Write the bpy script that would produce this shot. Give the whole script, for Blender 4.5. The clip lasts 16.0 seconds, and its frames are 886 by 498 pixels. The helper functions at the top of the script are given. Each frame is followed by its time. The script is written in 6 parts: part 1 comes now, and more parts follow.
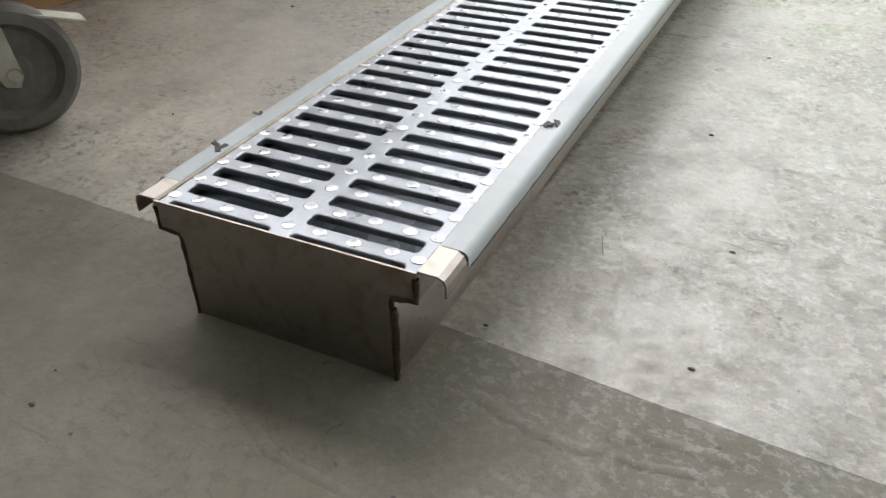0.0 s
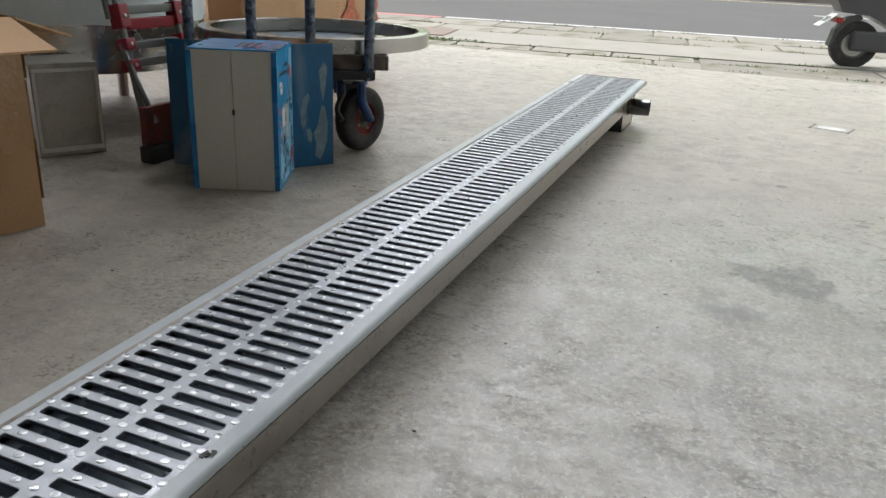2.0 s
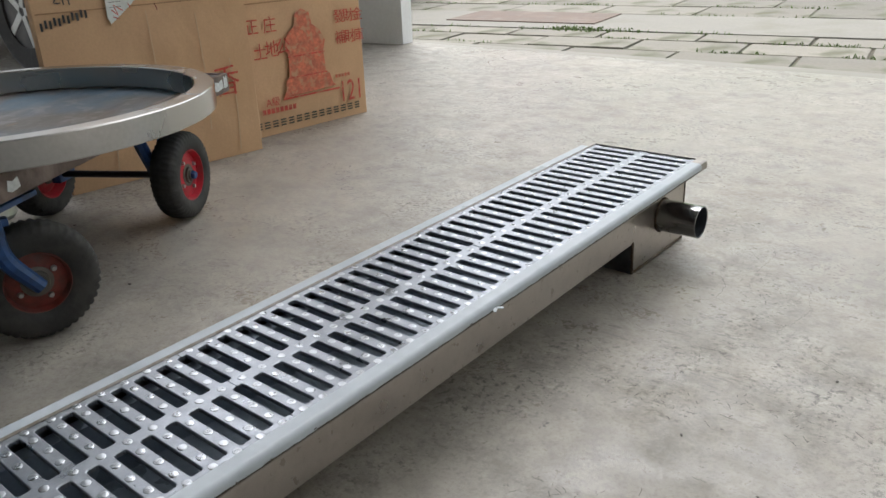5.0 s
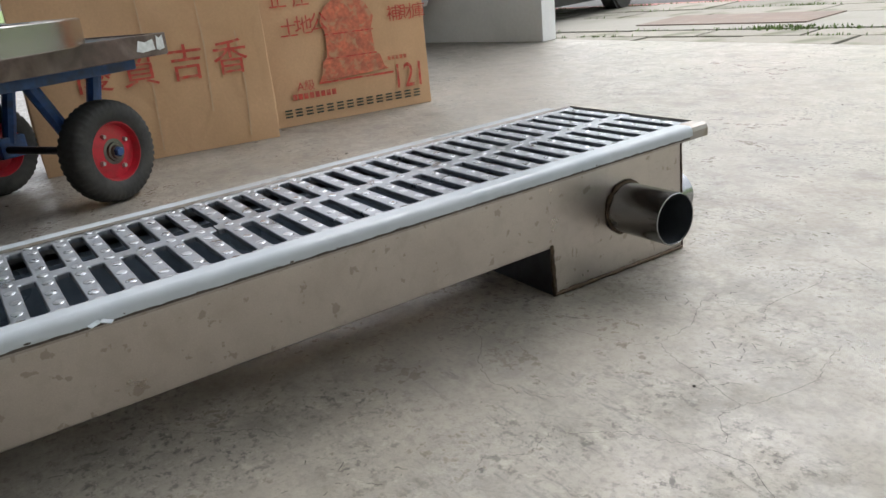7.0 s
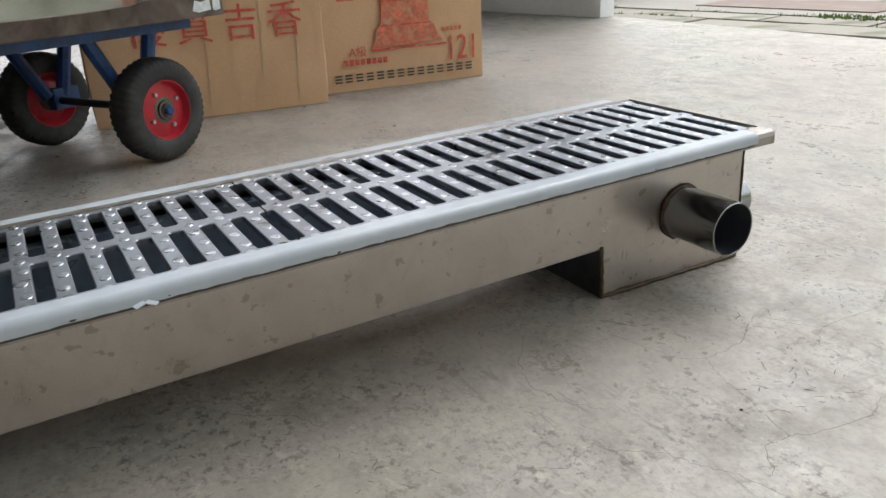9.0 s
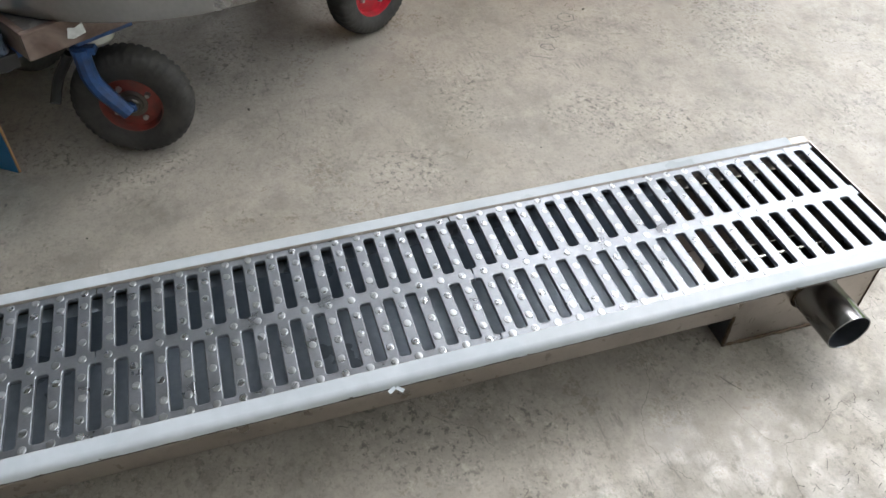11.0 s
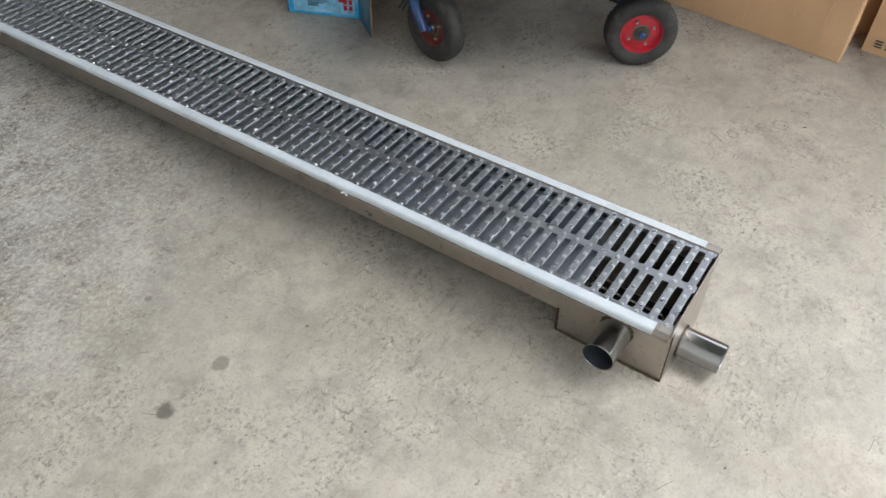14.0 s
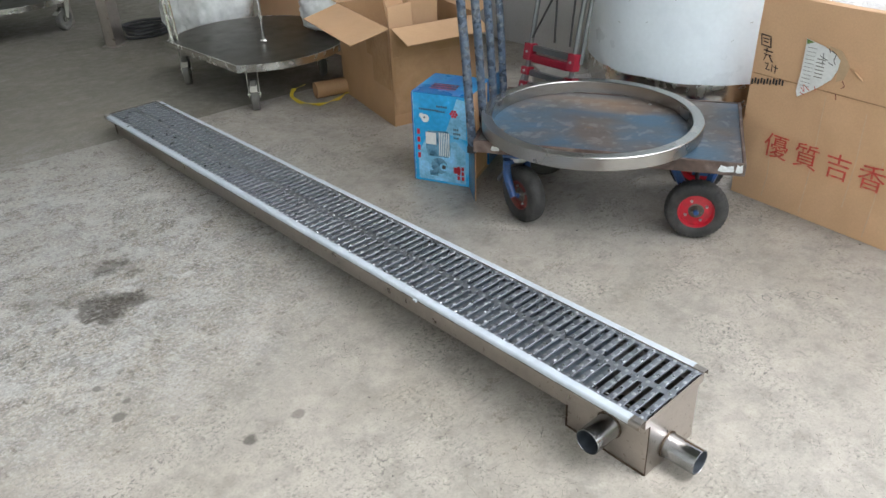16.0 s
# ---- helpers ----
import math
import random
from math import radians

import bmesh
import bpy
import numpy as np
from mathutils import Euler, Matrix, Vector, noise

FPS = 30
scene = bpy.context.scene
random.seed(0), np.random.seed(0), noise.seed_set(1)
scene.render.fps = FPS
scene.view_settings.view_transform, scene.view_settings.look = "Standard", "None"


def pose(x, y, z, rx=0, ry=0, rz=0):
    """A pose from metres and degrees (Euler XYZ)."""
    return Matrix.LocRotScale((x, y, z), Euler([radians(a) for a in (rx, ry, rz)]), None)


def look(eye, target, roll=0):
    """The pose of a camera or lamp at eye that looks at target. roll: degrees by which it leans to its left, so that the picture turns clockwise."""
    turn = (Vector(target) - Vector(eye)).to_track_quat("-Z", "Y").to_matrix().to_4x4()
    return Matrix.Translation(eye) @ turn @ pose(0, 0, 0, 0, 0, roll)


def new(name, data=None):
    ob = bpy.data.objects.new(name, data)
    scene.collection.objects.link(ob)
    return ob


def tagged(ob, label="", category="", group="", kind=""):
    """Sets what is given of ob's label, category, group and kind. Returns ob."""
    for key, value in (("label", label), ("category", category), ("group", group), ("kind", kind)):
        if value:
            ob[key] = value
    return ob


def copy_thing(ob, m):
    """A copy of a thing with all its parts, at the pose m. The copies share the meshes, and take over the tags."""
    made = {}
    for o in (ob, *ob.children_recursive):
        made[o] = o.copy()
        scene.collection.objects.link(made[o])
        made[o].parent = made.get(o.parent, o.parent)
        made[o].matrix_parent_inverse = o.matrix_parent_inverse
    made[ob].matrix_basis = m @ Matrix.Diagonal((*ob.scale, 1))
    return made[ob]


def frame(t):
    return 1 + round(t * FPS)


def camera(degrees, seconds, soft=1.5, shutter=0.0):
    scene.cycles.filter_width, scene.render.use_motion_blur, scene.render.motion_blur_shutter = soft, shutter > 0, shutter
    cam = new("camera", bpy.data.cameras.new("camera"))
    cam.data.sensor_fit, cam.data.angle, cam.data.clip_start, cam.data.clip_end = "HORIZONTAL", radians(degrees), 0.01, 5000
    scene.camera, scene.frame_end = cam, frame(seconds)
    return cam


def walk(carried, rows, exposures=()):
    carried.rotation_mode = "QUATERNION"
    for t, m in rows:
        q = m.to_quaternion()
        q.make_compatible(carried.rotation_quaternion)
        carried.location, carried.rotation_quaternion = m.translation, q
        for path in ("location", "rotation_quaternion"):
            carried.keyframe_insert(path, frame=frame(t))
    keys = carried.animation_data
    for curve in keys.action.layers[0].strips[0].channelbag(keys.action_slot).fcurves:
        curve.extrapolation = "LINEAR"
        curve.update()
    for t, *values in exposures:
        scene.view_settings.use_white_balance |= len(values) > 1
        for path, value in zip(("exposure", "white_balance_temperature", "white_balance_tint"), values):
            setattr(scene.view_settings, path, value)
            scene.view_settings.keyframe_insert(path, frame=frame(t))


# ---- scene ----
cam = camera(59.5, 16.0)
PATH = [
    (0, (0.324, -0.378, 0.411), (-0.415, 1.116, -0.694), -0.6),
    (0.5, (0.372, -0.406, 0.453), (-0.341, 1.218, -0.473), 1.3),
    (1, (0.424, -0.384, 0.487), (-0.233, 1.302, -0.366), 3.4),
    (1.5, (0.488, -0.353, 0.563), (-0.16, 1.36, -0.24), 3.5),
    (2, (0.612, -0.306, 0.629), (-0.091, 1.426, -0.081), 2.7),
    (2.5, (0.726, -0.149, 0.581), (-0.122, 1.556, -0.033), 0.1),
    (3, (0.801, 0.01, 0.608), (-0.097, 1.699, 0.024), -0.5),
    (3.5, (0.828, 0.162, 0.667), (-0.072, 1.851, 0.087), -1.8),
    (4, (0.761, 0.588, 0.727), (-0.207, 2.199, 0.044), -3.2),
    (4.2, (0.692, 0.768, 0.771), (-0.28, 2.336, -0.001), -2.6),
    (6.3, (0.758, 2.172, 0.378), (-0.826, 3.219, -0.252), -5.3),
    (6.5, (0.764, 2.178, 0.382), (-0.837, 3.189, -0.263), -5.6),
    (7, (0.779, 2.192, 0.389), (-0.825, 3.184, -0.276), -5.7),
    (7.5, (0.774, 2.201, 0.393), (-0.829, 3.181, -0.294), -5.9),
    (8, (0.768, 2.206, 0.402), (-0.84, 3.165, -0.3), -4.7),
    (8.5, (0.759, 2.198, 0.414), (-0.862, 3.12, -0.31), -3.2),
    (9, (0.75, 2.196, 0.412), (-0.879, 3.091, -0.328), -2.5),
    (9.5, (0.738, 2.196, 0.419), (-0.875, 3.05, -0.398), -0.5),
    (10, (0.679, 2.168, 0.526), (-0.859, 2.926, -0.504), 1.5),
    (10.2, (0.65, 2.126, 0.582), (-0.86, 2.824, -0.528), 1.8),
    (12.3, (0.693, 2.406, 1.319), (-0.358, 2.426, -0.382), 0.8),
    (12.5, (0.689, 2.489, 1.319), (-0.353, 2.429, -0.387), 0.8),
    (13, (0.702, 2.662, 1.296), (-0.305, 2.411, -0.413), 2.5),
    (13.5, (0.9, 2.89, 1.255), (-0.17, 2.334, -0.342), 3.5),
    (14, (1.082, 3.139, 1.274), (-0.087, 2.362, -0.151), 1.0),
    (14.5, (1.204, 3.375, 1.319), (0.1, 2.347, 0.006), -2.1),
    (15, (1.276, 3.583, 1.365), (0.196, 2.345, 0.225), -4.0),
    (15.5, (1.275, 3.637, 1.389), (0.144, 2.363, 0.342), -3.8),
    (16, (1.274, 3.654, 1.386), (0.133, 2.368, 0.363), -1.9),
]
walk(cam, [(t, look(eye, target, roll)) for t, eye, target, roll in PATH],
     [(0.0, 2.35, 6650, 10), (1.0, 1.9, 6500, 10), (2.0, 1.57, 6450, 10), (4.0, 1.3, 6400, 10), (6.5, 1.52, 6350, 10), (8.0, 1.47, 6350, 10), (10.0, 1.7, 6350, 10), (12.5, 1.92, 6450, 10), (14.5, 2.0, 6300, 10), (16.0, 2.2, 6150, 10)])

# ---- world, sun, exposure ----
world = bpy.data.worlds.new("sky")
scene.world = world
world.use_nodes = True
wn, wl = world.node_tree.nodes, world.node_tree.links
sky = wn.new("ShaderNodeTexSky")
sky.sky_type, sky.sun_disc = "NISHITA", False
sky.sun_elevation, sky.sun_rotation = radians(63), radians(315)
sky.air_density, sky.dust_density, sky.ozone_density = 1.0, 4.0, 1.0
grey = wn.new("ShaderNodeHueSaturation")
grey.inputs["Saturation"].default_value = 0.22
wl.new(sky.outputs[0], grey.inputs["Color"])
wl.new(grey.outputs[0], wn["Background"].inputs["Color"])
wn["Background"].inputs["Strength"].default_value = 0.15
sun = new("sun", bpy.data.lights.new("sun", "SUN"))
sun.data.energy, sun.data.angle, sun.data.color = 0.1, radians(50), (1.0, 0.97, 0.92)
sun.matrix_world = look((-6, 9, 14), (-1, 4, 0))

# ---- materials ----
def nodes_of(mat):
    return mat.node_tree.nodes, mat.node_tree.links


def material(name, colour, rough=0.6, metal=0.0, spread=0.15, scale=6.0, fine=90.0, bump=0.1, coords="Object", tint=None,
             stretch=(1, 1, 1), stain=0.0, stain_scale=2.0, rough_spread=0.12, depth=0.002, each=0.0):
    """A surface with coarse and fine variation in colour, roughness and relief."""
    mat = bpy.data.materials.new(name)
    mat.use_nodes = True
    n, l = nodes_of(mat)
    b = n["Principled BSDF"]
    co = n.new("ShaderNodeTexCoord")
    mp = n.new("ShaderNodeMapping")
    mp.inputs["Scale"].default_value = stretch
    l.new(co.outputs[coords], mp.inputs[0])
    big, small = n.new("ShaderNodeTexNoise"), n.new("ShaderNodeTexNoise")
    for tex, s, d in ((big, scale, 6), (small, fine, 4)):
        tex.inputs["Scale"].default_value, tex.inputs["Detail"].default_value = s, d
        l.new(mp.outputs[0], tex.inputs["Vector"])
    ramp = n.new("ShaderNodeMapRange")
    ramp.inputs[1].default_value, ramp.inputs[2].default_value = 0.28, 0.72
    ramp.inputs[3].default_value, ramp.inputs[4].default_value = 1 - spread, 1 + spread
    l.new(big.outputs[0], ramp.inputs[0])
    ramp2 = n.new("ShaderNodeMapRange")
    ramp2.inputs[1].default_value, ramp2.inputs[2].default_value = 0.3, 0.7
    ramp2.inputs[3].default_value, ramp2.inputs[4].default_value = 1 - spread * 0.6, 1 + spread * 0.6
    l.new(small.outputs[0], ramp2.inputs[0])
    mul = n.new("ShaderNodeMath")
    mul.operation = "MULTIPLY"
    l.new(ramp.outputs[0], mul.inputs[0]), l.new(ramp2.outputs[0], mul.inputs[1])
    last = mul.outputs[0]
    if each:
        info, rr, m3 = n.new("ShaderNodeObjectInfo"), n.new("ShaderNodeMapRange"), n.new("ShaderNodeMath")
        rr.inputs[3].default_value, rr.inputs[4].default_value = 1 - each, 1 + each
        l.new(info.outputs["Random"], rr.inputs[0])
        m3.operation = "MULTIPLY"
        l.new(last, m3.inputs[0]), l.new(rr.outputs[0], m3.inputs[1])
        last = m3.outputs[0]
    rgb = n.new("ShaderNodeVectorMath")
    rgb.operation = "SCALE"
    rgb.inputs[0].default_value = colour[:3]
    l.new(last, rgb.inputs["Scale"])
    out = rgb.outputs[0]
    if tint:
        mix = n.new("ShaderNodeMix")
        mix.data_type = "RGBA"
        mix.inputs[7].default_value = (*tint, 1)
        st = n.new("ShaderNodeTexNoise")
        st.inputs["Scale"].default_value, st.inputs["Detail"].default_value = stain_scale, 7
        st.inputs["Distortion"].default_value = 0.6
        l.new(mp.outputs[0], st.inputs["Vector"])
        mr = n.new("ShaderNodeMapRange")
        mr.inputs[1].default_value, mr.inputs[2].default_value, mr.inputs[4].default_value = 0.5, 0.68, stain
        l.new(st.outputs[0], mr.inputs[0])
        l.new(mr.outputs[0], mix.inputs[0]), l.new(out, mix.inputs[6])
        out = mix.outputs[2]
    l.new(out, b.inputs["Base Color"])
    rg = n.new("ShaderNodeMapRange")
    rg.inputs[1].default_value, rg.inputs[2].default_value = 0.3, 0.7
    rg.inputs[3].default_value, rg.inputs[4].default_value = max(rough - rough_spread, 0.03), min(rough + rough_spread, 1)
    l.new(big.outputs[0], rg.inputs[0])
    l.new(rg.outputs[0], b.inputs["Roughness"])
    b.inputs["Metallic"].default_value = metal
    if bump:
        bp = n.new("ShaderNodeBump")
        bp.inputs["Strength"].default_value, bp.inputs["Distance"].default_value = bump, depth
        l.new(small.outputs[0], bp.inputs["Height"])
        l.new(bp.outputs[0], b.inputs["Normal"])
    return mat


def floor_material(name, base, rough, wear=1.0, gloss=0.8):
    """Worn trowelled concrete: cloudy patches, mottling, fine pitting, short scuffs, oil spots and a patchy polish."""
    mat = material(name, base, rough, spread=0.12, scale=1.7, fine=34, bump=0.0, tint=(0.80 * base[0], 0.75 * base[1], 0.67 * base[2]), stain=0.4, stain_scale=2.4)
    n, l = nodes_of(mat)
    b = n["Principled BSDF"]
    src = b.inputs["Base Color"].links[0].from_socket
    geo = n.new("ShaderNodeNewGeometry")

    def field(scale, detail, lo, hi, top, rotate=0.0, stretch=(1, 1, 1), grain=0.6):
        mp, tex, mr = n.new("ShaderNodeMapping"), n.new("ShaderNodeTexNoise"), n.new("ShaderNodeMapRange")
        mp.inputs["Rotation"].default_value, mp.inputs["Scale"].default_value = (0, 0, rotate), stretch
        l.new(geo.outputs["Position"], mp.inputs[0])
        tex.inputs["Scale"].default_value, tex.inputs["Detail"].default_value, tex.inputs["Roughness"].default_value = scale, detail, grain
        l.new(mp.outputs[0], tex.inputs["Vector"])
        mr.inputs[1].default_value, mr.inputs[2].default_value, mr.inputs[4].default_value = lo, hi, top
        l.new(tex.outputs[0], mr.inputs[0])
        return mr.outputs[0], tex.outputs[0]

    def times(p, q):
        m = n.new("ShaderNodeMath")
        m.operation = "MULTIPLY"
        l.new(p, m.inputs[0]), l.new(q, m.inputs[1])
        return m.outputs[0]

    def over(below, factor, colour):
        mix = n.new("ShaderNodeMix")
        mix.data_type = "RGBA"
        mix.inputs[7].default_value = (*colour, 1)
        l.new(factor, mix.inputs[0]), l.new(below, mix.inputs[6])
        return mix.outputs[2]

    mottle, mottle_raw = field(9, 10, 0.48, 0.60, 0.55 * wear, grain=0.76)
    src = over(src, mottle, tuple(0.55 * c for c in base))
    pale, _ = field(5.0, 10, 0.50, 0.63, 0.6 * wear, 0.7, grain=0.74)
    src = over(src, pale, tuple(1.32 * c for c in base))
    zone, _ = field(3.4, 9, 0.47, 0.60, 1.0, grain=0.7)
    pits, pits_raw = field(80, 6, 0.535, 0.575, 0.85 * wear, grain=0.75)
    # the most worn patch of the floor; pale clouds and glints paint its sheen
    far, mask = n.new("ShaderNodeVectorMath"), n.new("ShaderNodeMapRange")
    far.operation = "DISTANCE"
    far.inputs[1].default_value = (0.85, 0.95, 0)
    l.new(geo.outputs["Position"], far.inputs[0])
    mask.inputs[1].default_value, mask.inputs[2].default_value, mask.inputs[3].default_value, mask.inputs[4].default_value = 0.6, 1.3, 1.0, 0.0
    l.new(far.outputs["Value"], mask.inputs[0])
    src = over(src, times(pits, zone), (0.10, 0.096, 0.084))
    flake, _ = field(62, 7, 0.55, 0.59, 0.6 * wear, 2.4, (1, 1.3, 1), 0.74)
    src = over(src, times(flake, zone), tuple(1.45 * c for c in base))
    chips, _ = field(55, 8, 0.52, 0.55, 0.9, 0.4, (1, 1.2, 1), 0.74)
    src = over(src, times(chips, mask.outputs[0]), (0.13, 0.127, 0.117))
    sheen_cloud, _ = field(7, 10, 0.49, 0.58, 0.6, 0.2, grain=0.74)
    src = over(src, times(sheen_cloud, mask.outputs[0]), (0.46, 0.455, 0.437))
    gloom, _ = field(6.5, 10, 0.50, 0.60, 0.55, 2.2, (1, 1.4, 1), 0.74)
    src = over(src, times(gloom, mask.outputs[0]), (0.15, 0.145, 0.135))
    glint, _ = field(85, 7, 0.53, 0.56, 0.6, 1.3, (1, 1.2, 1), 0.72)
    src = over(src, times(glint, mask.outputs[0]), (0.60, 0.595, 0.58))
    grit, grit_raw = field(150, 5, 0.50, 0.60, 0.30 * wear, grain=0.72)
    src = over(src, grit, tuple(0.50 * c for c in base))
    zone2, _ = field(3.0, 6, 0.53, 0.62, 1.0, 1.1)
    for turn, k in ((0.5, 0.65), (2.0, 0.6), (1.2, 0.5)):
        streak, _ = field(17, 7, 0.60, 0.67, k, turn, (1, 5.5, 1), 0.65)
        src = over(src, times(streak, zone2), (0.11, 0.105, 0.095))
    speck, _ = field(38, 3, 0.705, 0.735, 0.75)
    src = over(src, speck, (0.07, 0.066, 0.06))
    # thin scratches
    sc, sm = n.new("ShaderNodeTexVoronoi"), n.new("ShaderNodeMapRange")
    sc.feature = "DISTANCE_TO_EDGE"
    sc.inputs["Scale"].default_value = 4.2
    warp, add = n.new("ShaderNodeTexNoise"), n.new("ShaderNodeVectorMath")
    warp.inputs["Scale"].default_value = 3.0
    l.new(geo.outputs["Position"], warp.inputs["Vector"])
    l.new(geo.outputs["Position"], add.inputs[0]), l.new(warp.outputs["Color"], add.inputs[1])
    l.new(add.outputs[0], sc.inputs["Vector"])
    sm.inputs[1].default_value, sm.inputs[2].default_value = 0.0, 0.005
    sm.inputs[3].default_value, sm.inputs[4].default_value = 0.45, 0.0
    l.new(sc.outputs["Distance"], sm.inputs[0])
    src = over(src, times(sm.outputs[0], zone2), (0.14, 0.133, 0.12))
    # oil spots
    wob = n.new("ShaderNodeTexNoise")
    wob.inputs["Scale"].default_value, wob.inputs["Detail"].default_value, wob.inputs["Roughness"].default_value = 11, 9, 0.66
    l.new(geo.outputs["Position"], wob.inputs["Vector"])
    crumbly, _ = field(48, 8, 0.36, 0.50, 1.0, 0.9, (1, 1, 1), 0.75)
    for x, y, r, k in ((0.901, 1.788, 0.016, 0.75), (0.859, 1.893, 0.017, 0.75), (0.903, 1.943, 0.021, 0.8), (0.868, 1.853, 0.010, 0.7),
                       (0.699, 2.254, 0.023, 0.85), (0.557, 2.261, 0.017, 0.55), (0.665, 1.442, 0.062, 0.95), (0.735, 1.415, 0.082, 0.95),
                       (0.785, 1.31, 0.05, 0.4), (0.863, 1.28, 0.06, 0.3), (0.571, 1.257, 0.03, 0.55), (0.615, 1.172, 0.07, 0.8), (0.857, 1.19, 0.08, 0.3),
                       (0.525, 2.009, 0.008, 0.5), (0.689, 1.701, 0.010, 0.5), (0.802, 2.044, 0.015, 0.3)):
        dist, sub, mr = n.new("ShaderNodeVectorMath"), n.new("ShaderNodeMath"), n.new("ShaderNodeMapRange")
        dist.operation = "DISTANCE"
        dist.inputs[1].default_value = (x, y, 0)
        l.new(geo.outputs["Position"], dist.inputs[0])
        sub.operation = "MULTIPLY_ADD"
        sub.inputs[1].default_value = r * 3.0 if r < 0.03 else 0.26
        l.new(wob.outputs[0], sub.inputs[0]), l.new(dist.outputs["Value"], sub.inputs[2])
        mid = r * 1.5 if r < 0.03 else 0.13
        mr.inputs[1].default_value, mr.inputs[2].default_value = r * (0.72 if r < 0.03 else 0.75) + mid, r * 1.05 + mid
        mr.inputs[3].default_value, mr.inputs[4].default_value = k, 0
        l.new(sub.outputs[0], mr.inputs[0])
        src = over(src, times(mr.outputs[0], crumbly) if r > 0.03 else mr.outputs[0], (0.075, 0.066, 0.056))
    l.new(src, b.inputs["Base Color"])
    rg = n.new("ShaderNodeMapRange")
    rg.inputs[1].default_value, rg.inputs[2].default_value = 0.35, 0.65
    rg.inputs[3].default_value, rg.inputs[4].default_value = rough - 0.16, rough + 0.14
    l.new(pits_raw, rg.inputs[0])
    worn = n.new("ShaderNodeMath")
    worn.operation = "MULTIPLY_ADD"
    worn.inputs[1].default_value = -0.13
    l.new(mask.outputs[0], worn.inputs[0]), l.new(rg.outputs[0], worn.inputs[2])
    polish, _ = field(2.1, 8, 0.42, 0.62, -0.14, 0.9, grain=0.62)
    patch_sum = n.new("ShaderNodeMath")
    l.new(worn.outputs[0], patch_sum.inputs[0]), l.new(polish, patch_sum.inputs[1])
    rub, _ = field(13, 9, 0.42, 0.58, 0.30, 0.3, (1, 1.25, 1), 0.72)
    rub_sum = n.new("ShaderNodeMath")
    l.new(patch_sum.outputs[0], rub_sum.inputs[0]), l.new(rub, rub_sum.inputs[1])
    l.new(rub_sum.outputs[0], b.inputs["Roughness"])
    low, high = n.new("ShaderNodeBump"), n.new("ShaderNodeBump")
    low.inputs["Strength"].default_value, low.inputs["Distance"].default_value = 0.2, 0.006
    high.inputs["Strength"].default_value, high.inputs["Distance"].default_value = 0.45, 0.0012
    l.new(mottle_raw, low.inputs["Height"]), l.new(grit_raw, high.inputs["Height"])
    l.new(low.outputs[0], high.inputs["Normal"]), l.new(high.outputs[0], b.inputs["Normal"])
    b.inputs["Specular IOR Level"].default_value = gloss
    return mat


def brushed_steel(name, colour, rough, along=(30, 1.5, 30), stain=0.35, tint=(0.30, 0.27, 0.22), stain_scale=5.0, bump=0.03):
    return material(name, colour, rough, 1.0, spread=0.08, scale=4, fine=140, bump=bump, stretch=along, tint=tint, stain=stain,
                    stain_scale=stain_scale, rough_spread=0.07, depth=0.0006)


def smudge(mat, scale, edge, colour, k=0.75, soft=0.03):
    """Scattered small smudges with soft edges."""
    n, l = nodes_of(mat)
    b = n["Principled BSDF"]
    src = b.inputs["Base Color"].links[0].from_socket
    geo, tex, mr, mix = n.new("ShaderNodeNewGeometry"), n.new("ShaderNodeTexNoise"), n.new("ShaderNodeMapRange"), n.new("ShaderNodeMix")
    tex.inputs["Scale"].default_value, tex.inputs["Detail"].default_value = scale, 3
    l.new(geo.outputs["Position"], tex.inputs["Vector"])
    mr.inputs[1].default_value, mr.inputs[2].default_value, mr.inputs[4].default_value = edge, edge + soft, k
    l.new(tex.outputs[0], mr.inputs[0])
    mix.data_type = "RGBA"
    mix.inputs[7].default_value = (*colour, 1)
    l.new(mr.outputs[0], mix.inputs[0]), l.new(src, mix.inputs[6])
    l.new(mix.outputs[2], b.inputs["Base Color"])


def crumple(mat, scale, strength, distance=0.012):
    """Broad soft dents over the fine relief."""
    n, l = nodes_of(mat)
    b = n["Principled BSDF"]
    geo, tex, bp = n.new("ShaderNodeTexCoord"), n.new("ShaderNodeTexNoise"), n.new("ShaderNodeBump")
    tex.inputs["Scale"].default_value, tex.inputs["Detail"].default_value = scale, 3
    tex.inputs["Distortion"].default_value = 0.8
    l.new(geo.outputs["Object"], tex.inputs["Vector"])
    bp.inputs["Strength"].default_value, bp.inputs["Distance"].default_value = strength, distance
    l.new(tex.outputs[0], bp.inputs["Height"])
    if b.inputs["Normal"].links:
        l.new(b.inputs["Normal"].links[0].from_socket, bp.inputs["Normal"])
    l.new(bp.outputs[0], b.inputs["Normal"])


CONCRETE = floor_material("trowelled_concrete", (0.325, 0.298, 0.256), 0.40)
# older pour, its base also lowered for the shade at the back
CONCRETE_OLD = floor_material("older_pour_with_shade", (0.20, 0.185, 0.153), 0.58, 0.4, 0.25)
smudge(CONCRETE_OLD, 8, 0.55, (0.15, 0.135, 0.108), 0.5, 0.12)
STEEL = brushed_steel("sheet_steel", (0.46, 0.42, 0.38), 0.34, (5, 5, 5), 0.4, (0.39, 0.35, 0.31), 12)
smudge(STEEL, 70, 0.645, (0.27, 0.235, 0.19), 0.6)
STEEL_SHADED = brushed_steel("dark_shaded_steel", (0.13, 0.135, 0.15), 0.4, (6, 6, 6), 0.4, (0.07, 0.07, 0.08), 9)
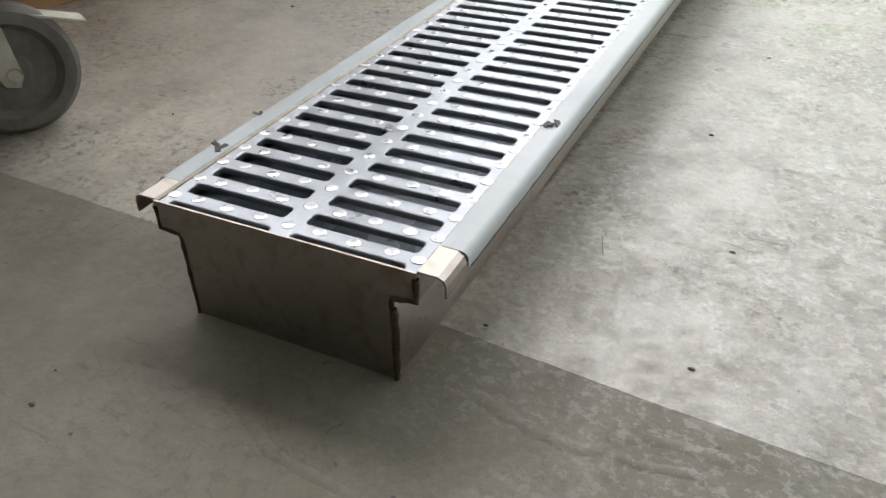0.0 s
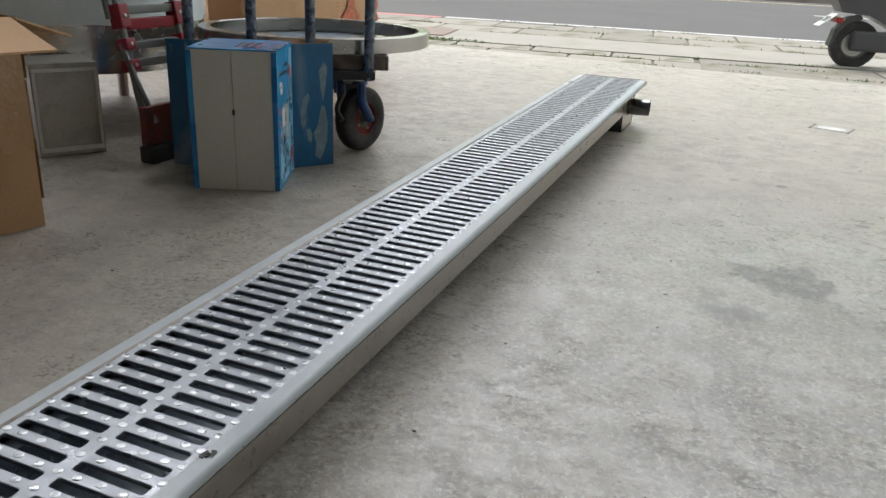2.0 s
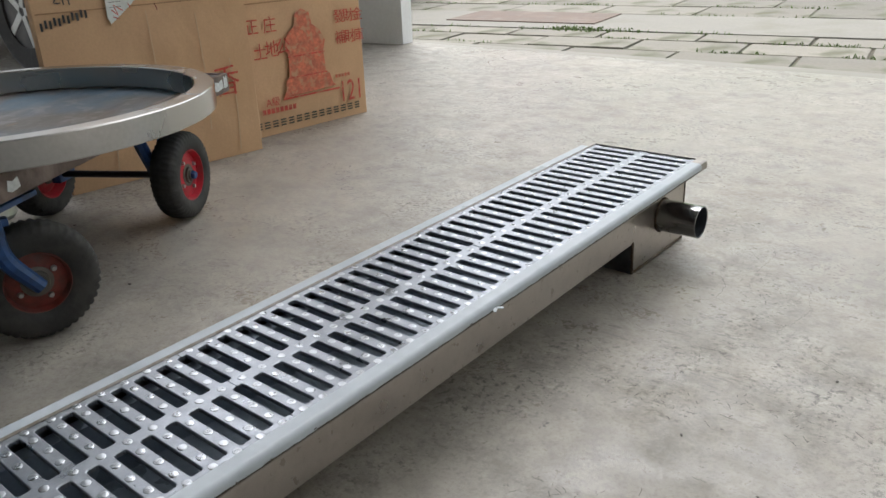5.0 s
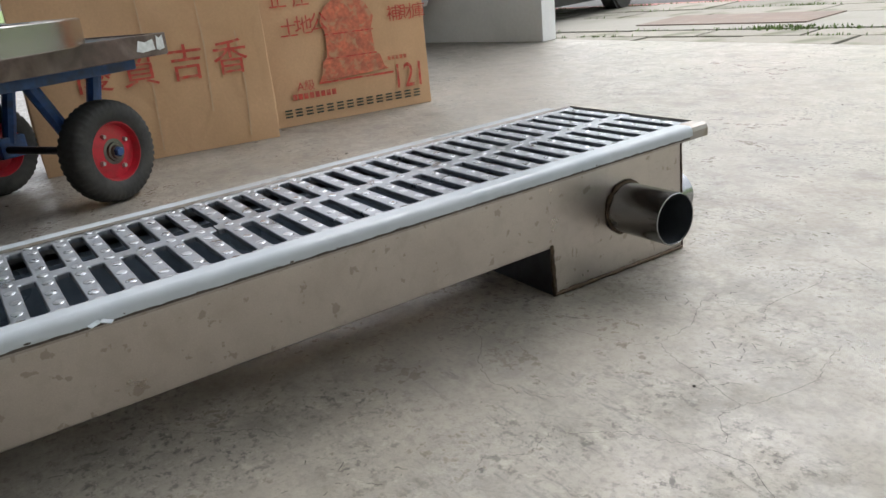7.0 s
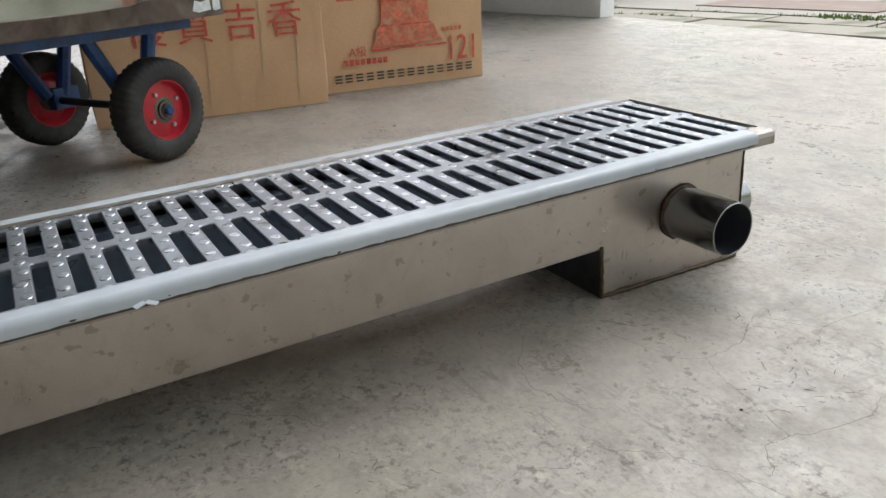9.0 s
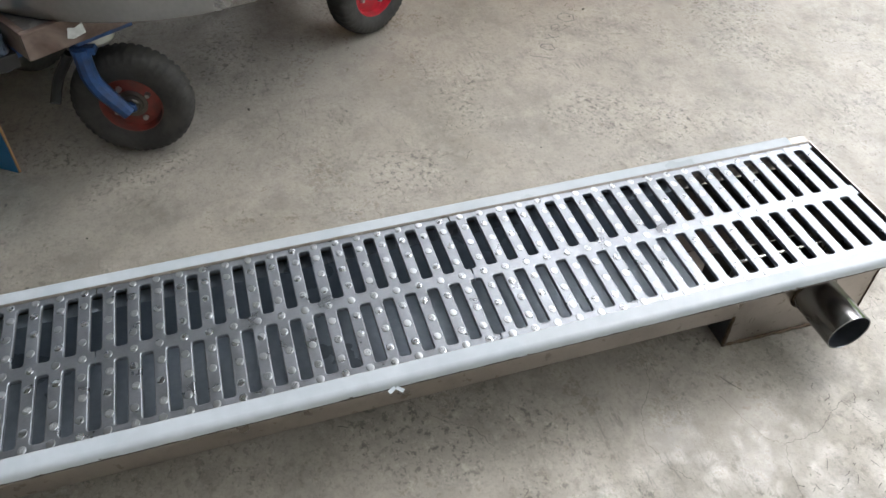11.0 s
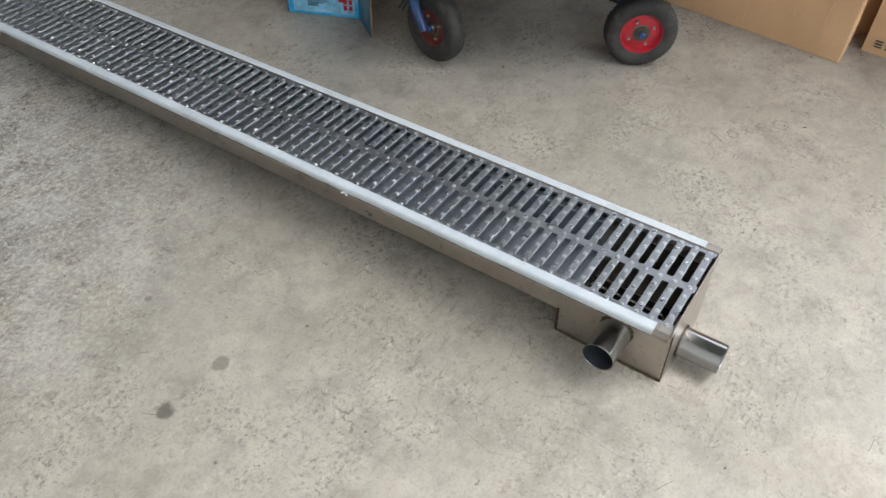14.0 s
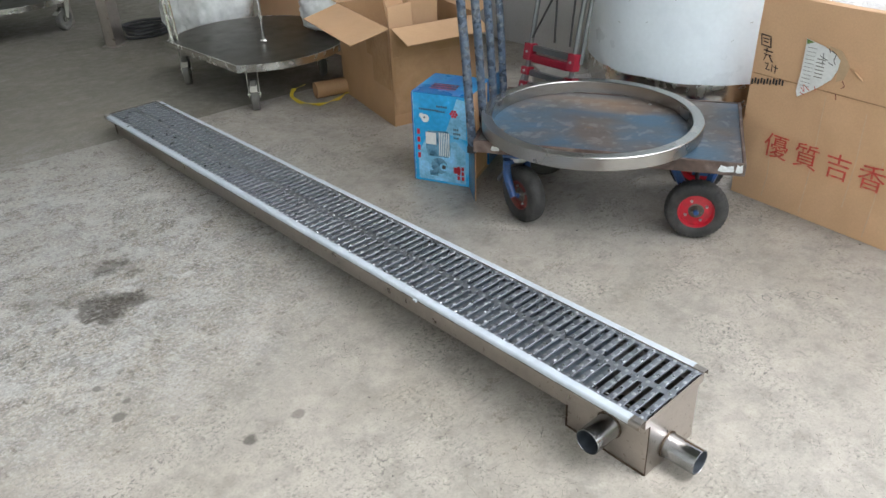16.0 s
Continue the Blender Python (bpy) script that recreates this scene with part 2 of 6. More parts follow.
STEEL_DARK = brushed_steel("dark_heat_marked_steel", (0.34, 0.315, 0.29), 0.42, (6, 6, 6), 0.5, (0.2, 0.15, 0.1), 9)
STEEL_PIPE = brushed_steel("pipe_steel", (0.33, 0.335, 0.34), 0.22, (4, 4, 4), 0.12, (0.28, 0.27, 0.26), 4)
STEEL_GRATE = material("pressed_grate_steel", (0.275, 0.293, 0.322), 0.36, 0.85, spread=0.08, scale=30, fine=260, bump=0.08, tint=(0.20, 0.212, 0.235), stain=0.3, stain_scale=45, depth=0.0006)
STEEL_STUD = brushed_steel("worn_stud_steel", (0.46, 0.48, 0.51), 0.30, (10, 10, 10), 0.1)
TROUGH_SHADE = material("slate_trough_shade", (0.21, 0.25, 0.295), 0.34, 0.3, spread=0.15, scale=8, bump=0.05)
EDGE_DARK = material("dark_ragged_line", (0.06, 0.05, 0.04), 0.7, spread=0.4, scale=80, bump=0.2)
STEEL_RING = brushed_steel("dull_ring_steel", (0.45, 0.44, 0.42), 0.25, (1, 1, 1), 0.1)
STEEL_BRIGHT = brushed_steel("bright_steel", (0.70, 0.69, 0.66), 0.24, (6, 6, 6), 0.15)
STEEL_DULL = brushed_steel("dull_trolley_steel", (0.15, 0.14, 0.125), 0.42, (3, 3, 3), 0.7, (0.09, 0.085, 0.075), 3)
BOX_STEEL = material("dull_pressed_steel", (0.43, 0.41, 0.37), 0.45, 0.1, spread=0.15, scale=6, bump=0.05, tint=(0.16, 0.15, 0.13), stain=0.5, stain_scale=9)
RIM = material("pale_folded_steel", (0.62, 0.61, 0.57), 0.4, 0.1, spread=0.1, scale=8, bump=0.03)
WELD = material("burnt_weld", (0.085, 0.06, 0.04), 0.45, 0.7, spread=0.4, scale=60, fine=300, bump=0.5)
FILM = material("white_protective_film", (0.45, 0.495, 0.535), 0.38, spread=0.07, scale=7, fine=60, bump=0.12, tint=(0.36, 0.42, 0.465),
                stain=0.5, stain_scale=10, depth=0.001)
FILM_TANK = material("pale_blue_tank_film", (0.72, 0.78, 0.82), 0.36, spread=0.04, scale=5, fine=60, bump=0.08, tint=(0.62, 0.69, 0.74),
                     stain=0.4, stain_scale=6, depth=0.001)
INK = material("black_ink", (0.03, 0.03, 0.032), 0.6, bump=0)
RED_INK = material("red_print", (0.52, 0.07, 0.045), 0.7, spread=0.25, scale=40, bump=0, tint=(0.52, 0.30, 0.17), stain=0.6, stain_scale=55)
RED_PALE = material("faded_red_print", (0.55, 0.16, 0.09), 0.75, spread=0.3, scale=30, bump=0, tint=(0.50, 0.30, 0.17), stain=0.9, stain_scale=34)
GREEN_INK = material("dark_green_print", (0.035, 0.05, 0.035), 0.7, bump=0)
CARD = material("brown_cardboard", (0.60, 0.38, 0.215), 0.72, spread=0.07, scale=3, fine=160, bump=0.12, tint=(0.44, 0.27, 0.14),
                stain=0.35, stain_scale=2.5, depth=0.001)
CARD_DARK = material("dark_brown_cardboard", (0.35, 0.205, 0.10), 0.7, spread=0.1, scale=2.5, fine=150, bump=0.12, tint=(0.27, 0.15, 0.06),
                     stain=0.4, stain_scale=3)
crumple(CARD, 7, 0.35)
crumple(CARD_DARK, 8, 0.5)
CARD_PALE = material("pale_crease_cardboard", (0.56, 0.39, 0.24), 0.6, spread=0.1, scale=30, bump=0.1)
CARD_WHITE = material("white_clay_cardboard", (0.56, 0.545, 0.51), 0.55, spread=0.06, scale=3, bump=0.06)
PAPER = material("white_label_paper", (0.68, 0.69, 0.67), 0.5, spread=0.1, scale=14, bump=0.2)
TAPE = material("clear_tape", (0.50, 0.36, 0.22), 0.18, spread=0.08, scale=20, bump=0.4)
TAPE_OLD = material("wrinkled_clear_tape", (0.36, 0.22, 0.115), 0.12, spread=0.1, scale=9, fine=38, bump=0.9, tint=(0.30, 0.175, 0.08), stain=0.5, stain_scale=6, depth=0.006)
BLUE_BOX = material("glossy_blue_print", (0.012, 0.15, 0.42), 0.3, spread=0.2, scale=5, fine=60, bump=0.03, tint=(0.05, 0.36, 0.62),
                    stain=0.9, stain_scale=5)
# brighter copy of the blue: paints the light on the side panel
BLUE_LIT = material("lit_blue_print", (0.04, 0.36, 0.70), 0.25, spread=0.2, scale=6, fine=60, bump=0.03, tint=(0.25, 0.58, 0.80), stain=0.7, stain_scale=7)
BLUE_WORN = material("scuffed_blue_print", (0.012, 0.115, 0.25), 0.4, spread=0.2, scale=5, fine=60, bump=0.05, tint=(0.26, 0.33, 0.38),
                     stain=0.8, stain_scale=5.5, stretch=(1, 1, 0.45))
SCUFF = material("rubbed_print", (0.17, 0.25, 0.30), 0.6, spread=0.25, scale=25, bump=0.1)
SKY_PRINT = material("sky_blue_print", (0.22, 0.50, 0.72), 0.3, spread=0.25, scale=14, bump=0)
PUMP_PRINT = material("pump_picture_print", (0.09, 0.22, 0.33), 0.3, spread=0.5, scale=30, bump=0)
RUBBER = material("black_rubber", (0.028, 0.027, 0.026), 0.75, spread=0.35, scale=10, fine=120, bump=0.3, tint=(0.075, 0.07, 0.064),
                  stain=0.5, stain_scale=14)
CREAM = material("cream_caster_paint", (0.44, 0.43, 0.37), 0.45, spread=0.12, scale=20, bump=0.08, tint=(0.32, 0.30, 0.24), stain=0.5, stain_scale=25)
GREY_TYRE = material("grey_rubber", (0.125, 0.12, 0.108), 0.6, spread=0.2, scale=12, bump=0.2, tint=(0.2, 0.19, 0.17), stain=0.4, stain_scale=10)
RED_PAINT = material("red_rim_paint", (0.46, 0.016, 0.032), 0.38, spread=0.15, scale=20, bump=0.08, tint=(0.16, 0.03, 0.03), stain=0.5,
                     stain_scale=24)
RED_DARK = material("rusty_and_shaded_red", (0.16, 0.03, 0.022), 0.55, spread=0.3, scale=20, bump=0.2, tint=(0.05, 0.035, 0.03), stain=0.7, stain_scale=20)
RED_PLASTIC = material("red_plastic", (0.26, 0.011, 0.028), 0.4, spread=0.1, scale=10, bump=0.03)
BLUE_PAINT = material("blue_frame_paint", (0.018, 0.062, 0.19), 0.4, spread=0.3, scale=18, bump=0.15, tint=(0.03, 0.03, 0.035), stain=0.5,
                      stain_scale=22)
BLUE_TUBE = material("worn_blue_tube_paint", (0.085, 0.115, 0.165), 0.30, 0.5, spread=0.35, scale=30, fine=120, bump=0.2, tint=(0.27, 0.28, 0.29),
                     stain=0.75, stain_scale=38)
DECK = material("worn_blue_plywood", (0.042, 0.088, 0.135), 0.45, spread=0.4, scale=5, fine=70, bump=0.3, stretch=(4, 0.8, 4),
                tint=(0.20, 0.13, 0.08), stain=1.0, stain_scale=1.2)
smudge(DECK, 3.5, 0.40, (0.088, 0.064, 0.047), 0.9, 0.2)
smudge(DECK, 26, 0.58, (0.24, 0.24, 0.23), 0.35, 0.06)
smudge(DECK, 9, 0.66, (0.33, 0.17, 0.06), 0.6, 0.06)
# dirty brown wood, base also halved to paint shade on the edge
DECK_EDGE = material("dirty_shaded_wood_edge", (0.075, 0.048, 0.038), 0.5, spread=0.35, scale=9, fine=60, bump=0.4, tint=(0.28, 0.22, 0.19),
                     stain=0.5, stain_scale=12)
CHIPPED = material("chipped_white_paint", (0.60, 0.62, 0.62), 0.6, spread=0.2, scale=50, bump=0.5)
GREY_TUBE = material("grey_alloy_tube", (0.19, 0.195, 0.20), 0.38, 0.8, spread=0.1, scale=10, bump=0.03)
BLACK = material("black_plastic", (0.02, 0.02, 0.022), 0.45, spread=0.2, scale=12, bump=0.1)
BORE_SHADE = material("pipe_bore_shade", (0.05, 0.058, 0.068), 0.45, 0.2, spread=0.2, scale=12, bump=0.1)
WALL = material("white_painted_wall", (0.82, 0.83, 0.82), 0.7, spread=0.05, scale=2, fine=50, bump=0.3, tint=(0.68, 0.69, 0.68), stain=0.45,
                stain_scale=3, depth=0.002)
WALL_BOUNCE = material("pale_bounce_wall", (0.76, 0.76, 0.74), 0.7, spread=0.08, scale=1.5, fine=30, bump=0.15, tint=(0.62, 0.62, 0.6), stain=0.5, stain_scale=1.2)
WALL_GREY = material("grey_shed_wall", (0.25, 0.257, 0.25), 0.7, spread=0.08, scale=1.5, fine=30, bump=0.15, tint=(0.24, 0.245, 0.235),
                     stain=0.5, stain_scale=1.2)
PARTITION_PALE = material("pale_partition_wall", (0.46, 0.46, 0.45), 0.7, spread=0.1, scale=2, bump=0.1)
CEILING = material("grey_roof_sheet", (0.32, 0.33, 0.32), 0.6, spread=0.06, scale=1, bump=0.1)
ASPHALT = material("road_asphalt", (0.098, 0.097, 0.095), 0.85, spread=0.1, scale=0.7, fine=160, bump=0.5, tint=(0.085, 0.085, 0.083), stain=0.5,
                   stain_scale=0.6, depth=0.004)
ASPHALT.node_tree.nodes["Principled BSDF"].inputs["Specular IOR Level"].default_value = 0.2
LINE = material("road_line_paint", (0.46, 0.46, 0.445), 0.7, spread=0.15, scale=9, bump=0.2, tint=(0.3, 0.3, 0.29), stain=0.35, stain_scale=18)
YELLOW_LINE = material("faded_yellow_line", (0.50, 0.40, 0.22), 0.65, spread=0.15, scale=9, bump=0.2, tint=(0.25, 0.23, 0.18), stain=0.6, stain_scale=9)
RED_LINE = material("faded_red_line", (0.42, 0.13, 0.12), 0.65, spread=0.2, scale=9, bump=0.2, tint=(0.3, 0.25, 0.22), stain=0.5, stain_scale=9)
SLAB = material("grey_paving_slab", (0.24, 0.225, 0.19), 0.9, each=0.22, spread=0.12, scale=4, fine=60, bump=0.4, tint=(0.115, 0.12, 0.07), stain=0.8,
                stain_scale=3.5, depth=0.004)
STRIP = material("pale_concrete_strip", (0.27, 0.258, 0.226), 0.9, spread=0.1, scale=2, fine=50, bump=0.3, tint=(0.22, 0.213, 0.17), stain=0.6,
                 stain_scale=2.5)
RUST = material("rusty_brown_cover", (0.17, 0.125, 0.10), 0.75, spread=0.2, scale=8, bump=0.3, tint=(0.24, 0.20, 0.17), stain=0.5, stain_scale=6)
KERB = material("kerb_concrete", (0.20, 0.175, 0.15), 0.8, spread=0.15, scale=3, fine=40, bump=0.4, tint=(0.12, 0.11, 0.08), stain=0.7, stain_scale=2)
SOIL = material("dark_soil", (0.11, 0.10, 0.07), 0.9, spread=0.25, scale=2, fine=30, bump=0.5, tint=(0.07, 0.10, 0.04), stain=0.8, stain_scale=1.5)
CHALK = material("grey_marker", (0.15, 0.147, 0.138), 0.9, spread=0.2, scale=60, bump=0)
JOINT = material("dusty_floor_joint", (0.235, 0.223, 0.196), 0.9, spread=0.25, scale=30, bump=0.2)
GAP = material("dark_joint", (0.17, 0.16, 0.145), 0.9, spread=0.2, scale=40, bump=0.2)
CRACK = material("hairline_crack", (0.075, 0.07, 0.062), 0.9, spread=0.2, scale=40, bump=0)
DIRT = material("dark_crumbs", (0.07, 0.064, 0.055), 0.8, spread=0.4, scale=100, bump=0)
YELLOW = material("yellow_strap", (0.62, 0.48, 0.05), 0.45, spread=0.1, scale=30, bump=0.1)
PLASTIC_WHITE = material("white_plastic_wrap", (0.66, 0.67, 0.66), 0.3, spread=0.12, scale=9, fine=40, bump=0.5, depth=0.004)
GALV_OLD = material("dusty_cover_steel", (0.34, 0.325, 0.30), 0.5, 0.15, spread=0.15, scale=25, bump=0.1, tint=(0.2, 0.19, 0.17), stain=0.5, stain_scale=30)
GALV = material("galvanised_steel", (0.46, 0.47, 0.46), 0.42, 0.9, spread=0.12, scale=14, bump=0.06, tint=(0.3, 0.3, 0.28), stain=0.4, stain_scale=14)
CAR_GREY = material("silver_car_paint", (0.42, 0.43, 0.46), 0.28, 0.5, spread=0.03, scale=3, bump=0)
CAR_WHITE = material("white_car_paint", (0.72, 0.73, 0.73), 0.25, 0.0, spread=0.03, scale=3, bump=0)
TRUCK_RED = material("truck_red_paint", (0.52, 0.02, 0.04), 0.3, 0.0, spread=0.05, scale=3, bump=0)
LAMP_RED = material("red_lamp_plastic", (0.35, 0.02, 0.02), 0.25, bump=0)
LAMP_AMBER = material("amber_lamp_plastic", (0.65, 0.42, 0.03), 0.25, bump=0)
SCOOTER_GREY = material("dark_grey_scooter_plastic", (0.05, 0.052, 0.055), 0.4, spread=0.1, scale=8, bump=0.03)
GLASS_DARK = material("dark_window_glass", (0.02, 0.022, 0.025), 0.08, bump=0)
GRASS = material("roadside_grass", (0.13, 0.205, 0.05), 0.85, spread=0.3, scale=0.9, fine=9, bump=0, coords="Object", tint=(0.115, 0.165, 0.045),
                 stain=0.7, stain_scale=1.6)
LEAF = material("broad_weed_leaf", (0.125, 0.22, 0.05), 0.9, spread=0.4, scale=1.3, fine=12, bump=0, tint=(0.15, 0.23, 0.06), stain=0.7, stain_scale=1.1)
WEED = material("pavement_weed", (0.10, 0.16, 0.04), 0.6, spread=0.4, scale=20, bump=0)
POST = material("weathered_white_post", (0.55, 0.55, 0.52), 0.7, spread=0.12, scale=9, bump=0.1)


# ---- mesh helpers ----
def empty(name, m=None, **tags):
    ob = new(name)
    if m is not None:
        ob.matrix_world = m
    return tagged(ob, **tags)


def link_mesh(name, verts, faces, mat, parent=None, label="", m=None, smooth=False):
    me = bpy.data.meshes.new(name)
    me.from_pydata([tuple(v) for v in verts], [], faces)
    me.update()
    mats = mat if isinstance(mat, (list, tuple)) else [mat]
    for one in mats:
        me.materials.append(one)
    if smooth:
        for p in me.polygons:
            p.use_smooth = True
    ob = new(name, me)
    if parent is not None:
        ob.parent = parent
    if m is not None:
        ob.matrix_local = m
    return tagged(ob, label=label)


def part(name, bm, mat, parent=None, label="", m=None, smooth=None):
    """Links a bmesh as one mesh object. smooth: the angle in degrees below which edges are shaded smooth."""
    bmesh.ops.recalc_face_normals(bm, faces=bm.faces[:])
    if smooth:
        for f in bm.faces:
            f.smooth = True
        lim = radians(smooth)
        for e in bm.edges:
            e.smooth = len(e.link_faces) == 2 and e.calc_face_angle(0) < lim
    me = bpy.data.meshes.new(name)
    bm.to_mesh(me)
    bm.free()
    for one in mat if isinstance(mat, (list, tuple)) else [mat]:
        me.materials.append(one)
    ob = new(name, me)
    if parent is not None:
        ob.parent = parent
    if m is not None:
        ob.matrix_local = m
    return tagged(ob, label=label)


def add_box(bm, x0, x1, y0, y1, z0, z1, bevel=0.0, m=None):
    made = bmesh.ops.create_cube(bm, size=1, matrix=Matrix.Translation(((x0 + x1) / 2, (y0 + y1) / 2, (z0 + z1) / 2))
                                 @ Matrix.Diagonal((x1 - x0, y1 - y0, z1 - z0, 1)))["verts"]
    if bevel:
        edges = list({e for v in made for e in v.link_edges})
        got = bmesh.ops.bevel(bm, geom=edges, offset=bevel, segments=2, affect="EDGES", profile=0.7)
        made = list({v for f in got["faces"] for v in f.verts} | {v for v in made if v.is_valid})
    if m is not None:
        bmesh.ops.transform(bm, matrix=m, verts=made)
    return made


def box(x0, x1, y0, y1, z0, z1, bevel=0.0):
    bm = bmesh.new()
    add_box(bm, x0, x1, y0, y1, z0, z1, bevel)
    return bm


def lathe(profile, seg=32, m=None, closed=False):
    """Turns (radius, height) points about z."""
    bm = bmesh.new()
    rings = []
    for r, z in profile:
        if r < 1e-6:
            rings.append([bm.verts.new((0, 0, z))])
        else:
            rings.append([bm.verts.new((r * math.cos(2 * math.pi * k / seg), r * math.sin(2 * math.pi * k / seg), z)) for k in range(seg)])
    pairs = list(zip(rings, rings[1:])) + ([(rings[-1], rings[0])] if closed else [])
    for a, b in pairs:
        for k in range(seg):
            q = [a[k % len(a)], a[(k + 1) % len(a)], b[(k + 1) % len(b)], b[k % len(b)]]
            q = list(dict.fromkeys(q))
            if len(q) > 2:
                bm.faces.new(q)
    if m is not None:
        bm.transform(m)
    return bm


def tube(points, r, seg=10, closed=False, m=None):
    """A round bar along points."""
    pts = [Vector(p) for p in points]
    bm = bmesh.new()
    rings, side = [], None
    count = len(pts)
    for i, p in enumerate(pts):
        if closed:
            d = (pts[(i + 1) % count] - pts[i - 1]).normalized()
        else:
            d = (pts[min(i + 1, count - 1)] - pts[max(i - 1, 0)]).normalized()
        if side is None:
            side = d.orthogonal().normalized()
        side = (side - d * side.dot(d)).normalized()
        up = d.cross(side)
        rr = r[i] if isinstance(r, (list, tuple)) else r
        rings.append([bm.verts.new(p + rr * (math.cos(2 * math.pi * k / seg) * side + math.sin(2 * math.pi * k / seg) * up)) for k in range(seg)])
    for i in range(count if closed else count - 1):
        a, b = rings[i], rings[(i + 1) % count]
        for k in range(seg):
            bm.faces.new((a[k], a[(k + 1) % seg], b[(k + 1) % seg], b[k]))
    if not closed:
        bm.faces.new(rings[0][::-1]), bm.faces.new(rings[-1])
    if m is not None:
        bm.transform(m)
    return bm


def bend(points, radius=0.03, steps=5):
    """The points of a bar with its corners rounded."""
    pts = [Vector(p) for p in points]
    out = [pts[0]]
    for a, b, c in zip(pts, pts[1:], pts[2:]):
        r = min(radius, (a - b).length * 0.45, (c - b).length * 0.45)
        p, q = b + (a - b).normalized() * r, b + (c - b).normalized() * r
        for k in range(steps + 1):
            t = k / steps
            out.append(p * (1 - t) ** 2 + b * 2 * t * (1 - t) + q * t * t)
    return out + [pts[-1]]


def sheet(points, y0, y1, thick, cuts=1, wob=0.0):
    """A bent sheet: the (x, z) points drawn out along y, with thickness to the left of the way."""
    pts = [Vector((p[0], p[1])) for p in points]
    off = []
    for i, p in enumerate(pts):
        ds = [(b - a).normalized() for a, b in zip(pts[max(i - 1, 0):i + 1], pts[max(i - 1, 0) + 1:i + 2])]
        ns = [Vector((-d.y, d.x)) for d in ds]
        n = sum(ns, Vector((0, 0)))
        n = n / max(n.dot(ns[0]), 0.3)
        off.append(p + n * thick)
    loop = pts + off[::-1]
    bm = bmesh.new()
    rings = []
    for c in range(cuts + 1):
        y = y0 + (y1 - y0) * c / cuts
        ring = []
        for i, p in enumerate(loop):
            w = wob * random.uniform(-1, 1) if wob and i in (0, len(loop) - 1) else 0
            ring.append(bm.verts.new((p.x, y, p.y + w)))
        rings.append(ring)
    for a, b in zip(rings, rings[1:]):
        for k in range(len(loop)):
            bm.faces.new((a[k], a[(k + 1) % len(loop)], b[(k + 1) % len(loop)], b[k]))
    n = len(pts)
    for ring in (rings[0], rings[-1]):
        for k in range(n - 1):
            bm.faces.new((ring[k], ring[k + 1], ring[2 * n - 2 - k], ring[2 * n - 1 - k]))
    return bm


def plate(outline, z0, z1, holes=()):
    """A flat plate with the given (x, y) outline."""
    bm = bmesh.new()
    low = [bm.verts.new((x, y, z0)) for x, y in outline]
    high = [bm.verts.new((x, y, z1)) for x, y in outline]
    n = len(outline)
    bm.faces.new(low[::-1]), bm.faces.new(high)
    for k in range(n):
        bm.faces.new((low[k], low[(k + 1) % n], high[(k + 1) % n], high[k]))
    return bm


def strokes(lines, width, z=0.0006):
    """Flat strips along (x, y) lines: joints, cracks and handwriting."""
    verts, faces = [], []
    for line in lines:
        pts = [Vector((p[0], p[1])) for p in line]
        base = len(verts)
        for i, p in enumerate(pts):
            d = (pts[min(i + 1, len(pts) - 1)] - pts[max(i - 1, 0)]).normalized()
            w = width * (0.6 + 0.8 * noise.noise((p.x * 40, p.y * 40, 0.3)) ** 2 + 0.25)
            n = Vector((-d.y, d.x)) * w / 2
            verts += [(p.x + n.x, p.y + n.y, z), (p.x - n.x, p.y - n.y, z)]
        faces += [(base + 2 * i, base + 2 * i + 1, base + 2 * i + 3, base + 2 * i + 2) for i in range(len(pts) - 1)]
    return verts, faces


def roughen(line, amount, steps):
    """A line with small kinks between its points."""
    out = []
    for (x0, y0), (x1, y1) in zip(line, line[1:]):
        for k in range(steps):
            t = k / steps
            j = amount if k else 0
            out.append((x0 + (x1 - x0) * t + random.uniform(-j, j), y0 + (y1 - y0) * t + random.uniform(-j, j)))
    return out + [line[-1]]


def lettering(text, size, mat, parent, m, name="lettering", bold=0.0):
    """Printed words as a flat mesh."""
    cu = bpy.data.curves.new(name, "FONT")
    cu.body, cu.size, cu.extrude, cu.offset = text, size, 0.0002, bold
    tmp = bpy.data.objects.new(name, cu)
    scene.collection.objects.link(tmp)
    me = bpy.data.meshes.new_from_object(tmp.evaluated_get(bpy.context.evaluated_depsgraph_get()))
    bpy.data.objects.remove(tmp)
    me.materials.clear()
    me.materials.append(mat)
    ob = new(name, me)
    ob.parent = parent
    ob.matrix_local = m
    return ob

FACE_X = Matrix(((0, 0, 1, 0), (1, 0, 0, 0), (0, 1, 0, 0), (0, 0, 0, 1)))      # print on a face that looks to +x
FACE_NY = Matrix(((1, 0, 0, 0), (0, 0, -1, 0), (0, 1, 0, 0), (0, 0, 0, 1)))     # print on a face that looks to -y


def at(x, y, z):
    return Matrix.Translation((x, y, z))


# ---- setting: floor, walls, ceiling ----
seam = [(3.8, -0.21), (2.6, -0.11), (0.9, 0.02), (0.27, 0.06), (-0.10, 0.09), (-0.48, 0.105), (-3.0, 0.33), (-8.0, 0.77)]
floor = part("floor", plate([(-8.0, 5.09)] + seam[::-1] + [(3.8, 5.09)], -0.25, 0.0), CONCRETE)
tagged(floor, "worn grey trowelled concrete workshop floor with oil spots and scuffs", "floor", kind="structure")
